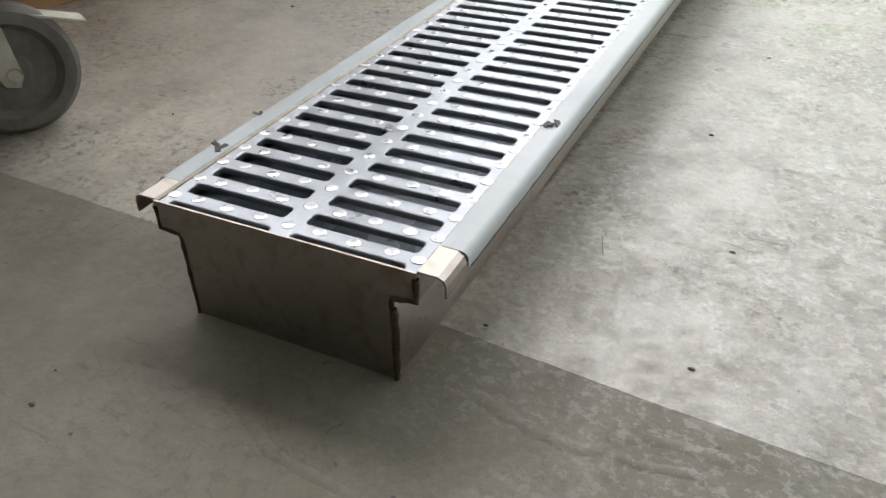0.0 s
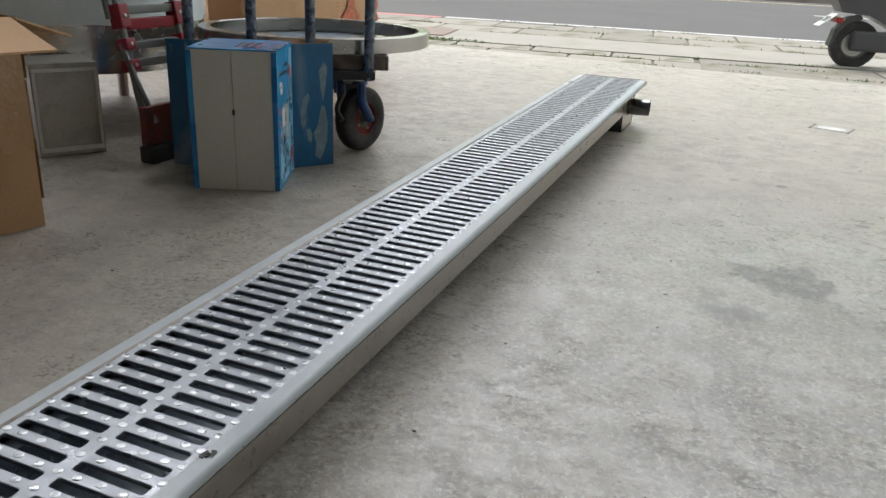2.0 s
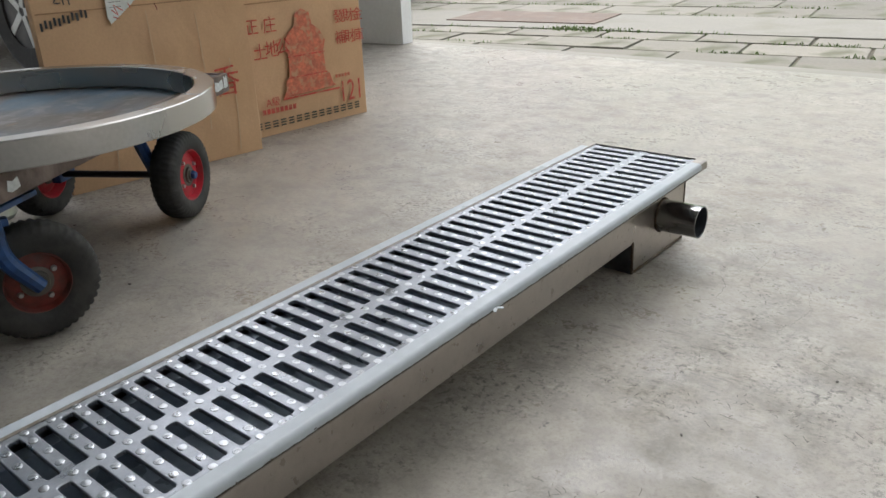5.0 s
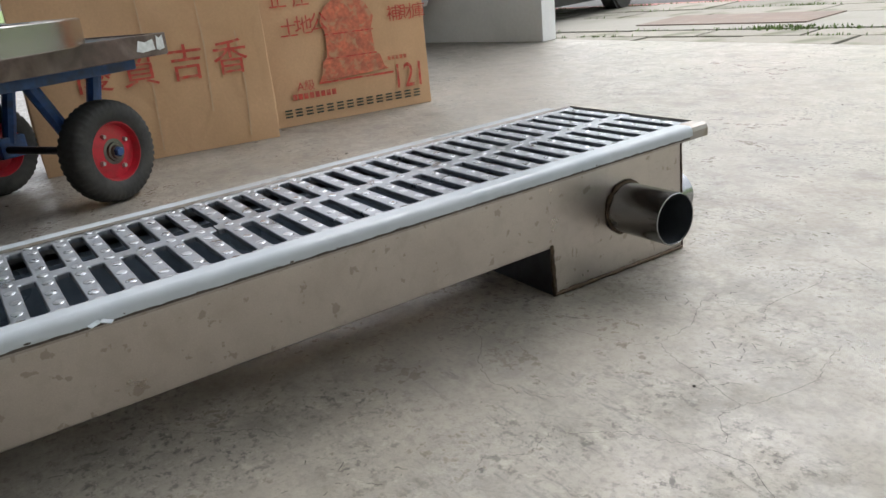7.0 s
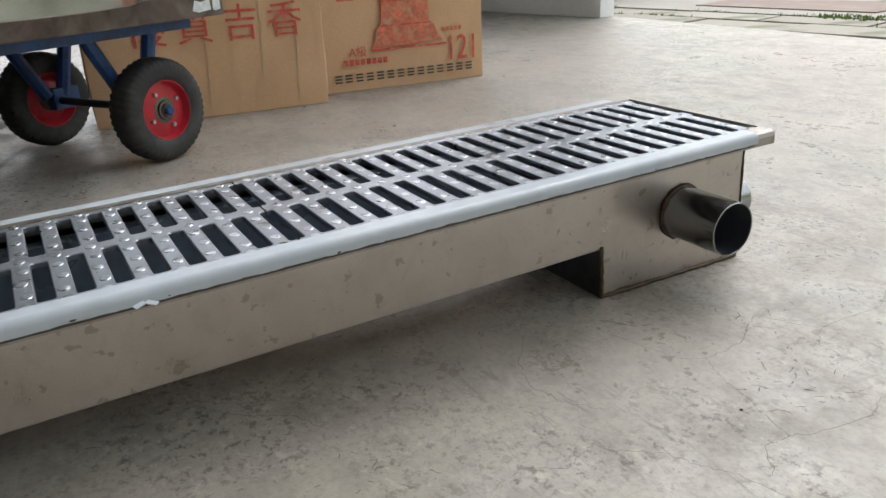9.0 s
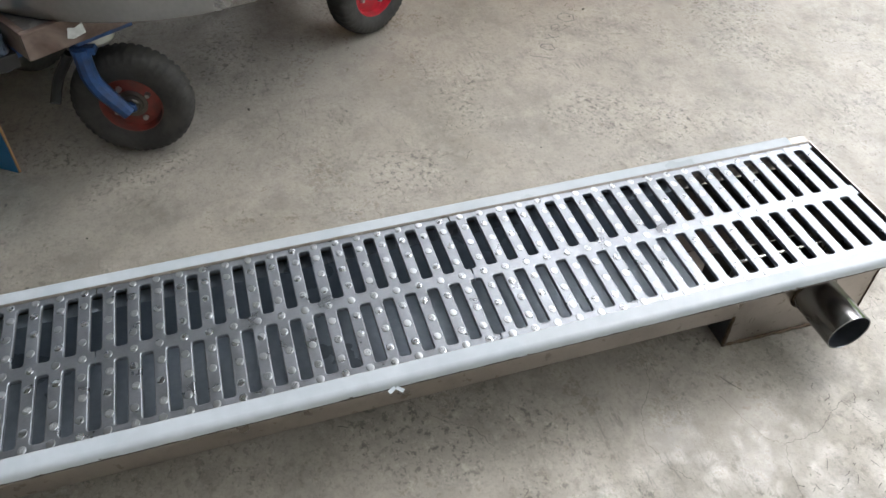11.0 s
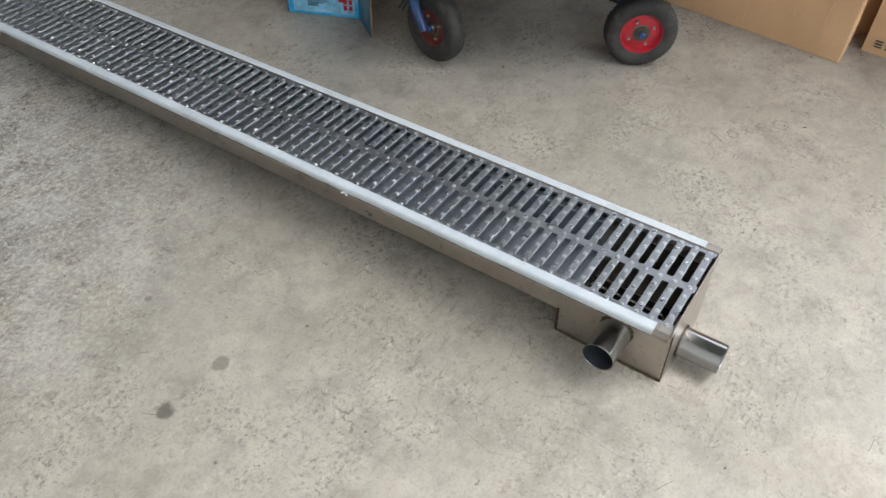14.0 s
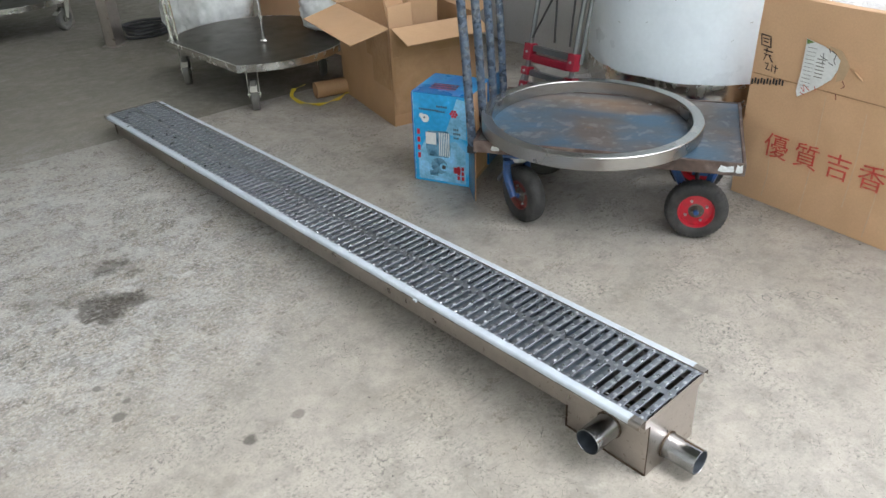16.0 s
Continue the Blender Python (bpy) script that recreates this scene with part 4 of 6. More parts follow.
def end_plate(y, depth, name, mat):
    out = [(-0.1172, 0.0008), (0.1172, 0.0008), (0.1172, -0.024), (0.097, -0.0262), (0.096, -0.03), (0.096, depth), (-0.096, depth), (-0.096, -0.03),
           (-0.097, -0.0262), (-0.1172, -0.024)]
    bm = plate(out, -0.0009, 0.0009)
    bm.transform(at(0, y, 0) @ Matrix.Rotation(radians(90), 4, "X"))
    return part(name, bm, mat, drain)


# darker steel also paints the shade on the plate facing the back
end_plate(-0.001, -0.110, "end_plate", STEEL_DARK)
end_plate(LENGTH + 0.001, sump_depth(LENGTH), "end_plate", STEEL)


def bead(points, r=0.0029, label="brown burnt weld seam"):
    fine = []
    for a, b in zip(points, points[1:]):
        a, b = Vector(a), Vector(b)
        k = max(2, int((b - a).length / 0.006))
        fine += [a.lerp(b, i / k) for i in range(k)]
    fine.append(Vector(points[-1]))
    fine = [p + Vector([random.uniform(-0.0004, 0.0004) for _ in range(3)]) for p in fine]
    part("weld_seam", tube(fine, [r * random.uniform(0.8, 1.25) for _ in fine], 6), WELD, drain, label, smooth=60)


d0, d1 = sump_depth(SUMP), sump_depth(LENGTH)
for s in (-1, 1):
    bead([(s * 0.0965, SUMP, -0.108), (s * 0.0965, SUMP, d0 + 0.002), (s * 0.0965, LENGTH, d1 + 0.002)])
    bead([(s * 0.0965, LENGTH, d1 + 0.002), (s * 0.0965, LENGTH, -0.03)], 0.0013)
    bead([(s * 0.1165, -0.0015, -0.004), (s * 0.1165, -0.0015, -0.0245), (s * 0.0975, -0.0015, -0.0265), (s * 0.096, -0.0015, -0.031),
          (s * 0.0965, -0.0015, -0.107)], 0.0025 if s > 0 else 0.0021)
bead([(0.0975, -0.002, -0.036), (0.098, -0.0022, -0.06), (0.097, -0.002, -0.095)], 0.0032, "thick brown burnt weld at the corner")
bead([(-0.095, -0.0012, -0.109), (0.095, -0.0012, -0.109)], 0.0016)
bead([(-0.095, SUMP - 0.001, -0.1115), (0.095, SUMP - 0.001, -0.1115)], 0.0015)


def outlet(axis_m, r, length, name, label):
    wall_r = r - 0.0018
    prof = [(wall_r, -0.004), (r, -0.004), (r, length - 0.0006), (r - 0.0006, length), (wall_r + 0.0004, length), (wall_r, length - 0.0006)]
    ob = part(name, lathe(prof, 48, closed=True), STEEL_PIPE, drain, label, axis_m, smooth=40)
    # dark inner skin paints the shade inside the pipe
    part("pipe_inside", lathe([(wall_r - 0.0003, 0.0), (wall_r - 0.0003, length - 0.001)], 48), BORE_SHADE, ob, smooth=60)
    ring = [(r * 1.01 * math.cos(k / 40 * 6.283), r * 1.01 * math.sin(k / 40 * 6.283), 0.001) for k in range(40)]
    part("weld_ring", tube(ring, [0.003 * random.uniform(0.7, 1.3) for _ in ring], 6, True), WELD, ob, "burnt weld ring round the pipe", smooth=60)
    # black disc stands in for the shade deep in the bore
    part("bore_shade_disc", lathe([(wall_r - 0.0004, 0.0), (0, 0.0)], 32), BLACK, ob)
    return ob


outlet(at(0.0965, 2.893, -0.0915) @ Matrix.Rotation(radians(90), 4, "Y"), 0.0325, 0.082, "outlet_pipe", "short round outlet pipe on the side")
outlet(at(0.013, LENGTH + 0.002, -0.1355) @ Matrix.Rotation(radians(-90), 4, "X"), 0.0315, 0.086, "outlet_pipe", "short round outlet pipe on the end")

basket = empty("strainer_basket", DR, label="perforated steel strainer basket inside the sump", category="strainer")
part("basket_body", box(-0.02, 0.088, 2.79, 2.97, -0.165, -0.16), STEEL_DULL, basket)
for x0, x1, ya, yb in ((-0.02, -0.018, 2.79, 2.97), (0.086, 0.088, 2.79, 2.97), (-0.018, 0.086, 2.79, 2.792), (-0.018, 0.086, 2.968, 2.97)):
    part("basket_side", box(x0, x1, ya, yb, -0.16, -0.10), STEEL_DULL, basket)
bm = bmesh.new()
for i in range(13):
    for j in range(22):
        bmesh.ops.create_circle(bm, cap_ends=True, segments=8, radius=0.0026, matrix=at(-0.012 + 0.0078 * i + (0.0039 if j % 2 else 0), 2.798 + 0.0078 * j, -0.1594))
tagged(part("perforations", bm, BLACK, basket), kind="stuff")
part("basket_handle", tube(bend([(0.03, 2.80, -0.10), (0.03, 2.80, -0.07), (0.03, 2.96, -0.07), (0.03, 2.96, -0.10)], 0.02), 0.003, 8), STEEL_BRIGHT, basket)


def grate_mesh(n_cells, tail=0.0):
    """A pressed grating: two rows of slots between bars. It starts and ends in the middle of a slot."""
    half, rib, edge, slot, r, top, dep = 0.1168, 0.0085, 0.1066, 0.0168, 0.0034, -0.0012, 0.0052
    verts, faces = [], []

    def quad(pts):
        b = len(verts)
        verts.extend(pts)
        faces.append(tuple(range(b, b + len(pts))))

    length = n_cells * PITCH + tail
    total = n_cells + (1 if tail else 0)
    for side in (-1, 1):
        for k in range(total + 1):
            c = k * PITCH
            lo, hi = c - PITCH / 2, c + PITCH / 2
            s0, s1 = c - slot / 2, c + slot / 2
            clip0, clip1 = 0.0006, length - 0.0006
            if lo >= clip1:
                continue
            xa, xb = rib, edge
            # corner points of the slot, rounded
            ring = []
            for cx, cy, a0 in ((xa + r, s0 + r, 180), (xb - r, s0 + r, 270), (xb - r, s1 - r, 0), (xa + r, s1 - r, 90)):
                for q in range(3):
                    a = radians(a0 + 45 * q)
                    ring.append((cx + r * math.cos(a), cy + r * math.sin(a)))
            rect = [(0, lo), (half, lo), (half, hi), (0, hi)]
            cl = lambda p: (side * p[0], min(max(p[1], clip0), clip1))
            polys = [[rect[0], rect[1], ring[4], ring[3], ring[2], ring[1]], [rect[1], rect[2], ring[7], ring[6], ring[5], ring[4]],
                     [rect[2], rect[3], ring[10], ring[9], ring[8], ring[7]], [rect[3], rect[0], ring[1], ring[0], ring[11], ring[10]]]
            for poly in polys:
                pts = [cl(p) for p in poly]
                if max(p[1] for p in pts) - min(p[1] for p in pts) < 1e-5:
                    continue
                quad([(p[0], p[1], top) for p in (pts if side > 0 else pts[::-1])])
            cx, cy = (xa + xb) / 2, c

            def inset(p, d):
                return cl((p[0] + (d if p[0] < cx else -d), p[1] + (d if p[1] < cy else -d)))

            steps = ((0.0, 0.0), (0.0006, 0.0002), (0.0011, 0.0007), (0.0013, 0.0015), (0.0014, dep))
            for q in range(12):
                a, e = ring[q], ring[(q + 1) % 12]
                p0, p1 = cl(a), cl(e)
                if abs(p0[0] - p1[0]) + abs(p0[1] - p1[1]) < 1e-5 or (p0[1] == p1[1] and p0[1] in (clip0, clip1)):
                    continue
                for (d0, z0), (d1, z1) in zip(steps, steps[1:]):
                    quad([(*inset(a, d0), top - z0), (*inset(e, d0), top - z0), (*inset(e, d1), top - z1), (*inset(a, d1), top - z1)])
        x = side * half
        quad([(x, 0.0006, top), (x, length - 0.0006, top), (x, length - 0.0006, top - 0.012), (x, 0.0006, top - 0.012)])
    # bars across both ends of the lip
    return verts, faces, total, length


def stud_mesh(total, length):
    bm = bmesh.new()
    for k in range(total):
        y = (k + 0.5) * PITCH
        if y > length - 0.006:
            continue
        row = [-0.1105, -0.088, -0.0575, -0.027, 0.0, 0.027, 0.0575, 0.088, 0.1105]
        for i, x in enumerate(row):
            j = 0.0042 if (i + k) % 2 else -0.0012
            yy = y + (0 if i in (0, 4, 8) else j * 0.35)
            tall = 0.0008 if (i + k) % 2 else 0.0010
            rings = []
            for r, z in ((0.0060, 0.0), (0.0055, tall * 0.55), (0.0047, tall * 0.7)):
                rings.append([bm.verts.new((x + r * math.cos(0.6283 * q), yy + 0.85 * r * math.sin(0.6283 * q), -0.0012 + z)) for q in range(10)])
            for a, b in zip(rings, rings[1:]):
                for q in range(10):
                    bm.faces.new((a[q], a[(q + 1) % 10], b[(q + 1) % 10], b[q]))
            bm.faces.new(rings[-1])
            if (i + k) % 2:
                for q in (-0.0024, -0.0008, 0.0008, 0.0024):
                    vs = [bm.verts.new((x + dx, yy + q + dy, z)) for dx, dy, z in ((-0.003, -0.0004, tall * 0.7 - 0.0013), (0.003, -0.0004, tall * 0.7 - 0.0013), (0.003, 0.0004, tall * 0.7 - 0.0013),
                                                                                   (-0.003, 0.0004, tall * 0.7 - 0.0013), (-0.0024, 0, tall * 0.7 - 0.0009), (0.0024, 0, tall * 0.7 - 0.0009))]
                    for w in ((0, 1, 5, 4), (2, 3, 4, 5), (1, 2, 5), (3, 0, 4)):
                        bm.faces.new([vs[n_] for n_ in w])
    return bm


def drain_grate(y, cells, tail=0.0, shade=0.0):
    g = empty("drain_grate", DR @ at(0, y, 0), label="pressed stainless steel drain grate with slots and raised studs", category="drain grate",
              group="grates along the drain")
    vv, ff, total, length = grate_mesh(cells, tail)
    link_mesh("grating", vv, ff, STEEL_GRATE, g)
    st = part("studs", stud_mesh(total, length), STEEL_STUD, g, "raised round anti-slip studs", smooth=35)
    tagged(st, kind="stuff")
    return g


full = drain_grate(0.0, 16)
for k in range(1, 6):
    copy_thing(full, DR @ at(0, 16 * PITCH * k + (0.0006 if k == 5 else 0), random.uniform(-0.0004, 0.0002)))
tagged(drain_grate(16 * PITCH * 6, 3, LENGTH - 0.0015 - 16 * PITCH * 6 - 3 * PITCH), "short cut end piece of slotted steel drain grate")
bm = bmesh.new()
for k in range(150):
    y, side = random.uniform(0.1, 2.95), random.choice((-1, 1, 1))
    x, z, r = (random.uniform(0.121, 0.132), 0.0016, 0.0007) if random.random() < 0.35 else (0.1404, random.uniform(-0.0125, -0.0085), random.uniform(0.0006, 0.0016))
    bmesh.ops.create_icosphere(bm, subdivisions=1, radius=r, matrix=at(side * x, y, z) @ Matrix.Diagonal((0.4 if z < 0 else 1, random.uniform(0.8, 2.6), 0.7 if z < 0 else 0.3, 1)))
tagged(part("film_specks", bm, EDGE_DARK, drain, "dark specks on the film"), kind="stuff")
# scraps of torn film on the flange
for x, y, z, r in ((0.126, 0.246, 0.0022, 0.012), (-0.130, 0.09, 0.0022, 0.010), (-0.138, 0.16, 0.002, 0.006), (0.1403, 2.26, -0.009, 0.010)):
    bm = bmesh.new()
    for k in range(3):
        add_box(bm, -r * 0.5, r * 0.5, -r * 0.25, r * 0.25, -0.0004, 0.0004, 0, at(x + random.uniform(-r, r) * 0.6, y + random.uniform(-r, r) * 0.7, z)
                @ Matrix.Rotation(random.uniform(-0.5, 0.5), 4, "Y") @ Matrix.Rotation(random.uniform(0, 3), 4, "Z"))
    part("torn_film", bm, INK if y < 1 else FILM, drain, "curled scrap of torn film")

# ---- cartons ----
def carton_body(w, d, h, mat, parent, bulge=0.004, seed=0, open_top=False, top_mat=None):
    """A cardboard box from x -w to 0, y 0 to d: walls with slight dents, and a taped or open top."""
    t = 0.004
    bm = bmesh.new()
    n = 14
    rng = random.Random(seed)

    def wall(p, u, vv, nrm):
        rows = []
        for i in range(n + 1):
            row = []
            for j in range(n + 1):
                a, b = i / n, j / n
                e = min(a, 1 - a, b, 1 - b)
                k = bulge * (noise.noise((a * 3 + seed, b * 3, seed * 1.7)) + 0.4) * min(1, e * 8)
                q = Vector(p) + Vector(u) * a + Vector(vv) * b + Vector(nrm) * k
                row.append(bm.verts.new(q))
            rows.append(row)
        for i in range(n):
            for j in range(n):
                bm.faces.new((rows[i][j], rows[i + 1][j], rows[i + 1][j + 1], rows[i][j + 1]))

    wall((0, 0, 0), (0, d, 0), (0, 0, h), (1, 0, 0))
    wall((-w, 0, 0), (0, d, 0), (0, 0, h), (-1, 0, 0))
    wall((-w, 0, 0), (w, 0, 0), (0, 0, h), (0, -1, 0))
    wall((-w, d, 0), (w, 0, 0), (0, 0, h), (0, 1, 0))
    wall((-w, 0, 0), (w, 0, 0), (0, d, 0), (0, 0, 0))
    if not open_top:
        wall((-w, 0, h), (w, 0, 0), (0, d, 0), (0, 0, 1))
    bmesh.ops.remove_doubles(bm, verts=bm.verts[:], dist=0.0004)
    if open_top:
        part("box_floor", box(-w + t, -t, t, d - t, t, t + 0.001), mat, parent)
        for x0, x1, y0, y1 in ((-t * 1.2, -t, t, d - t), (-w + t, -w + t * 1.2, t, d - t), (-w + t, -t, t, t * 1.2), (-w + t, -t, d - t * 1.2, d - t)):
            part("inner_wall", box(x0, x1, y0, y1, t + 0.0015, h), mat, parent)
    return part("box_body", bm, mat, parent, smooth=30)


def flap(parent, hinge, along, length, out, mat, name="flap", label="", taper=0.0, thick=0.0045):
    """A stiff cardboard flap from a hinge point, along an edge, out by a vector; the edge shows its layers."""
    a, o = Vector(along).normalized() * length, Vector(out)
    nrm = a.cross(o).normalized() * thick
    h = Vector(hinge)
    side = Vector(along).normalized() * taper
    bm = bmesh.new()
    rows, n = [], 6
    for k in range(n + 1):
        t = k / n
        sag = nrm.normalized() * (0.012 * math.sin(t * 2.2) * o.length)
        p = h + o * t + side * t + sag
        q = h + a + o * t - side * t + sag
        rows.append([bm.verts.new(p), bm.verts.new(q), bm.verts.new(q + nrm), bm.verts.new(p + nrm)])
    for r0, r1 in zip(rows, rows[1:]):
        for k in range(4):
            bm.faces.new((r0[k], r0[(k + 1) % 4], r1[(k + 1) % 4], r1[k]))
    bm.faces.new(rows[0][::-1]), bm.faces.new(rows[-1])
    return part(name, bm, mat, parent, label)


def bars(parent, rows, mat, name="text_bar", face=FACE_X, off=0.004):
    """Plain bars for small print, each as (across, up, width, height)."""
    for a, b, w, h in rows:
        part(name, box(a, a + w, b, b + h, 0, 0.0004), mat, parent, m=at(off, 0, 0) @ face)


def pen_lines(parent, lines, width, mat, name, label, off=0.0045):
    v, f = strokes([roughen(c, width * 0.3, 3) for c in lines], width, 0.0)
    return link_mesh(name, v, f, mat, parent, label, at(off, 0, 0) @ FACE_X)


BOX_A = at(-1.370, 2.382, 0.001) @ Matrix.Rotation(radians(-5.6), 4, "Z")
box_a = empty("incense_carton", BOX_A, label="tall brown cardboard carton with red characters and a torn label", category="carton")
carton_body(0.035, 0.603, 0.752, CARD, box_a, 0.007, 1)
for k, ch in enumerate("優質吉香"):
    lettering(ch, 0.098, RED_INK, box_a, at(0.0085, 0.104 + 0.1165 * k, 0.199) @ FACE_X, "red_character")
label = [(0.183, 0.634), (0.25, 0.62), (0.289, 0.605), (0.31, 0.588), (0.308, 0.554), (0.294, 0.519), (0.253, 0.48), (0.19, 0.434), (0.182, 0.452), (0.186, 0.531)]
part("shipping_label", plate(label, 0, 0.0006), PAPER, box_a, "torn white shipping label", at(0.008, 0, 0) @ FACE_X)
part("tape", plate([(0.25, 0.628), (0.31, 0.618), (0.345, 0.575), (0.335, 0.53), (0.31, 0.515), (0.308, 0.55), (0.312, 0.588), (0.289, 0.607)], 0, 0.0004), TAPE, box_a, "glossy clear tape",
     at(0.0077, 0, 0) @ FACE_X)
part("green_corner", plate([(0.184, 0.633), (0.212, 0.626), (0.187, 0.616)], 0, 0.0009), WEED, box_a, m=at(0.008, 0, 0) @ FACE_X)
bars(box_a, [(0.192, 0.606 - 0.013 * k, 0.032, 0.0014) for k in range(11)], GAP, off=0.0087)
bars(box_a, [(0.232, 0.575 - 0.012 * k, 0.03, 0.003) for k in range(6)], GAP, off=0.0087)


def pen(rows, width, mat, name, lab="", off=0.0088):
    for row in rows:
        pen_lines(box_a, [row], width, mat, name, lab, off)


pen([[(0.266, 0.618), (0.272, 0.605)], [(0.276, 0.612), (0.292, 0.604), (0.288, 0.584), (0.296, 0.57)], [(0.250, 0.598), (0.254, 0.560)], [(0.240, 0.588), (0.268, 0.578)],
     [(0.272, 0.572), (0.290, 0.566)]], 0.0030, INK, "pen_mark", "black pen stroke")
pen([[(0.196, 0.470), (0.212, 0.455), (0.204, 0.482), (0.228, 0.466)], [(0.198, 0.452), (0.214, 0.446)], [(0.244, 0.484), (0.248, 0.470)]], 0.003, RED_INK, "pen_mark", "dark red pen stroke")
hand = ([(0.016, 0.616), (0.022, 0.578)], [(0.016, 0.616), (0.052, 0.612), (0.060, 0.576)], [(0.024, 0.604), (0.048, 0.602)], [(0.028, 0.593), (0.048, 0.590)], [(0.024, 0.580), (0.058, 0.576)],
        [(0.046, 0.572), (0.048, 0.556)], [(0.034, 0.564), (0.070, 0.562)], [(0.036, 0.552), (0.068, 0.547)], [(0.048, 0.550), (0.040, 0.527)], [(0.058, 0.547), (0.076, 0.527)],
        [(0.048, 0.520), (0.062, 0.519), (0.054, 0.500), (0.070, 0.499)], [(0.076, 0.520), (0.078, 0.494)], [(0.082, 0.514), (0.100, 0.511)], [(0.090, 0.521), (0.092, 0.492)])
pen(hand, 0.0042, INK, "handwriting", "black felt pen stroke", 0.0075)
bars(box_a, [(0.009 + 0.0116 * k, 0.434 + 0.0045 * (k % 2) + 0.0022 * k, 0.0062, 0.02) for k in range(11)], INK, off=0.0075)
pen([[(0.33, 0.525), (0.342, 0.51), (0.332, 0.498)], [(0.318, 0.478), (0.324, 0.458)]], 0.003, RED_DARK, "pen_mark", "thin pen stroke", 0.0075)
# thin strips a little paler than the cardboard, along the creases
for a, b0, b1 in ((0.285, 0.02, 0.46), (0.13, 0.03, 0.19), (0.43, 0.10, 0.44), (0.52, 0.02, 0.30)):
    part("crease", plate([(a, b0), (a + 0.004, b0), (a + 0.012, (b0 + b1) / 2), (a + 0.006, b1), (a + 0.003, b1), (a + 0.008, (b0 + b1) / 2)], 0, 0.0004), CARD_PALE, box_a, "thin pale crease strip", at(0.0078, 0, 0) @ FACE_X)
part("crease", box(0.004, 0.586, 0.474, 0.477, 0, 0.0012), CARD_DARK, box_a, "pressed crease", at(0.0035, 0, 0) @ FACE_X)

BOX_B = at(-1.432, 3.022, 0.001) @ Matrix.Rotation(radians(-3.5), 4, "Z")
box_b = empty("printed_carton", BOX_B, label="brown cardboard carton with a large red print and characters", category="carton")
carton_body(0.42, 0.53, 0.70, CARD, box_b, 0.008, 2)
lettering("121", 0.108, RED_INK, box_b, at(0.0105, 0.395, 0.062) @ FACE_X @ Matrix.Diagonal((0.72, 1, 1, 1)), "red_number")
lettering("A級", 0.034, RED_INK, box_b, at(0.0105, 0.078, 0.102) @ FACE_X, "red_characters")
for k, ch in enumerate("土地公"):
    lettering(ch, 0.058, RED_INK, box_b, at(0.0105, 0.05 + 0.047 * k, 0.262 + 0.004 * k) @ FACE_X, "red_character")
for k, ch in enumerate("補財庫"):
    lettering(ch, 0.05, RED_INK, box_b, at(0.0105, 0.398 + 0.043 * k, 0.272) @ FACE_X, "red_character")
for k, ch in enumerate("正庄"):
    lettering(ch, 0.055, RED_INK, box_b, at(0.0105, 0.03 + 0.07 * k, 0.345) @ FACE_X, "red_character")
for k, ch in enumerate("發財金"):
    lettering(ch, 0.05, RED_INK, box_b, at(0.0105, 0.398 + 0.043 * k, 0.345) @ FACE_X, "red_character")
bars(box_b, [(0.062 + 0.0335 * k, 0.028 + 0.0092 * j, 0.022, 0.0048) for k in range(13) for j in range(3)], GREEN_INK, off=0.0102)
bars(box_b, [(0.030, 0.028 + 0.0092 * j, 0.022, 0.0048) for j in range(3)], GREEN_INK, off=0.0102)
bars(box_b, [(0.06 + 0.018 * k, 0.076, 0.013, 0.017) for k in range(8)], RED_INK, off=0.0102)
bars(box_b, [(0.385 + 0.014 * k, 0.152, 0.010, 0.012) for k in range(5)], RED_PALE, off=0.0102)
figure = [(0.15, 0.118), (0.385, 0.128), (0.372, 0.14), (0.36, 0.175), (0.345, 0.185), (0.34, 0.255), (0.352, 0.29), (0.33, 0.33), (0.30, 0.35), (0.292, 0.39), (0.26, 0.405),
          (0.232, 0.39), (0.226, 0.35), (0.195, 0.33), (0.176, 0.29), (0.19, 0.255), (0.186, 0.185), (0.17, 0.175), (0.166, 0.14)]
part("red_picture", plate(figure, 0, 0.0004), RED_PALE, box_b, "plain red printed shape", at(0.010, 0, 0) @ FACE_X)
bars(box_b, [(0.15, 0.112, 0.25, 0.006), (0.18, 0.18, 0.17, 0.004), (0.186, 0.25, 0.16, 0.004)], RED_INK, "print_line", off=0.0106)
bars(box_b, [(0.06 + 0.016 * k, 0.575 - 0.05 * j, 0.010, 0.028) for j in range(2) for k in range(24)], CARD_DARK, off=0.0095)
part("crease", box(0.004, 0.526, 0.434, 0.438, 0, 0.0012), CARD_DARK, box_b, "pressed crease", at(0.0045, 0, 0) @ FACE_X)
part("tape", box(-0.24, -0.19, 0, 0.53, 0.701, 0.7022), TAPE, box_b, "glossy packing tape")

BOX_C = at(-0.882, 0.912, 0.001) @ Matrix.Rotation(radians(-13.0), 4, "Z")
box_c = empty("open_carton", BOX_C @ at(0, -0.61, 0), label="open brown cardboard carton with its flaps folded out", category="carton")
# body in a darker brown than most of the flaps
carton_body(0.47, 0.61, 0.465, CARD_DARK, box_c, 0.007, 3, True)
flap(box_c, (0.0, 0.01, 0.465), (0, 1, 0), 0.59, (0.19, 0.0, -0.045), CARD, label="folded out top flap", taper=0.01)
flap(box_c, (-0.01, 0.61, 0.465), (-1, 0, 0), 0.45, (0.0, 0.135, -0.045), CARD, label="folded out top flap", taper=0.012)
flap(box_c, (-0.47, 0.60, 0.465), (0, -1, 0), 0.58, (-0.16, 0, 0.11), CARD, label="folded out top flap", taper=0.01)
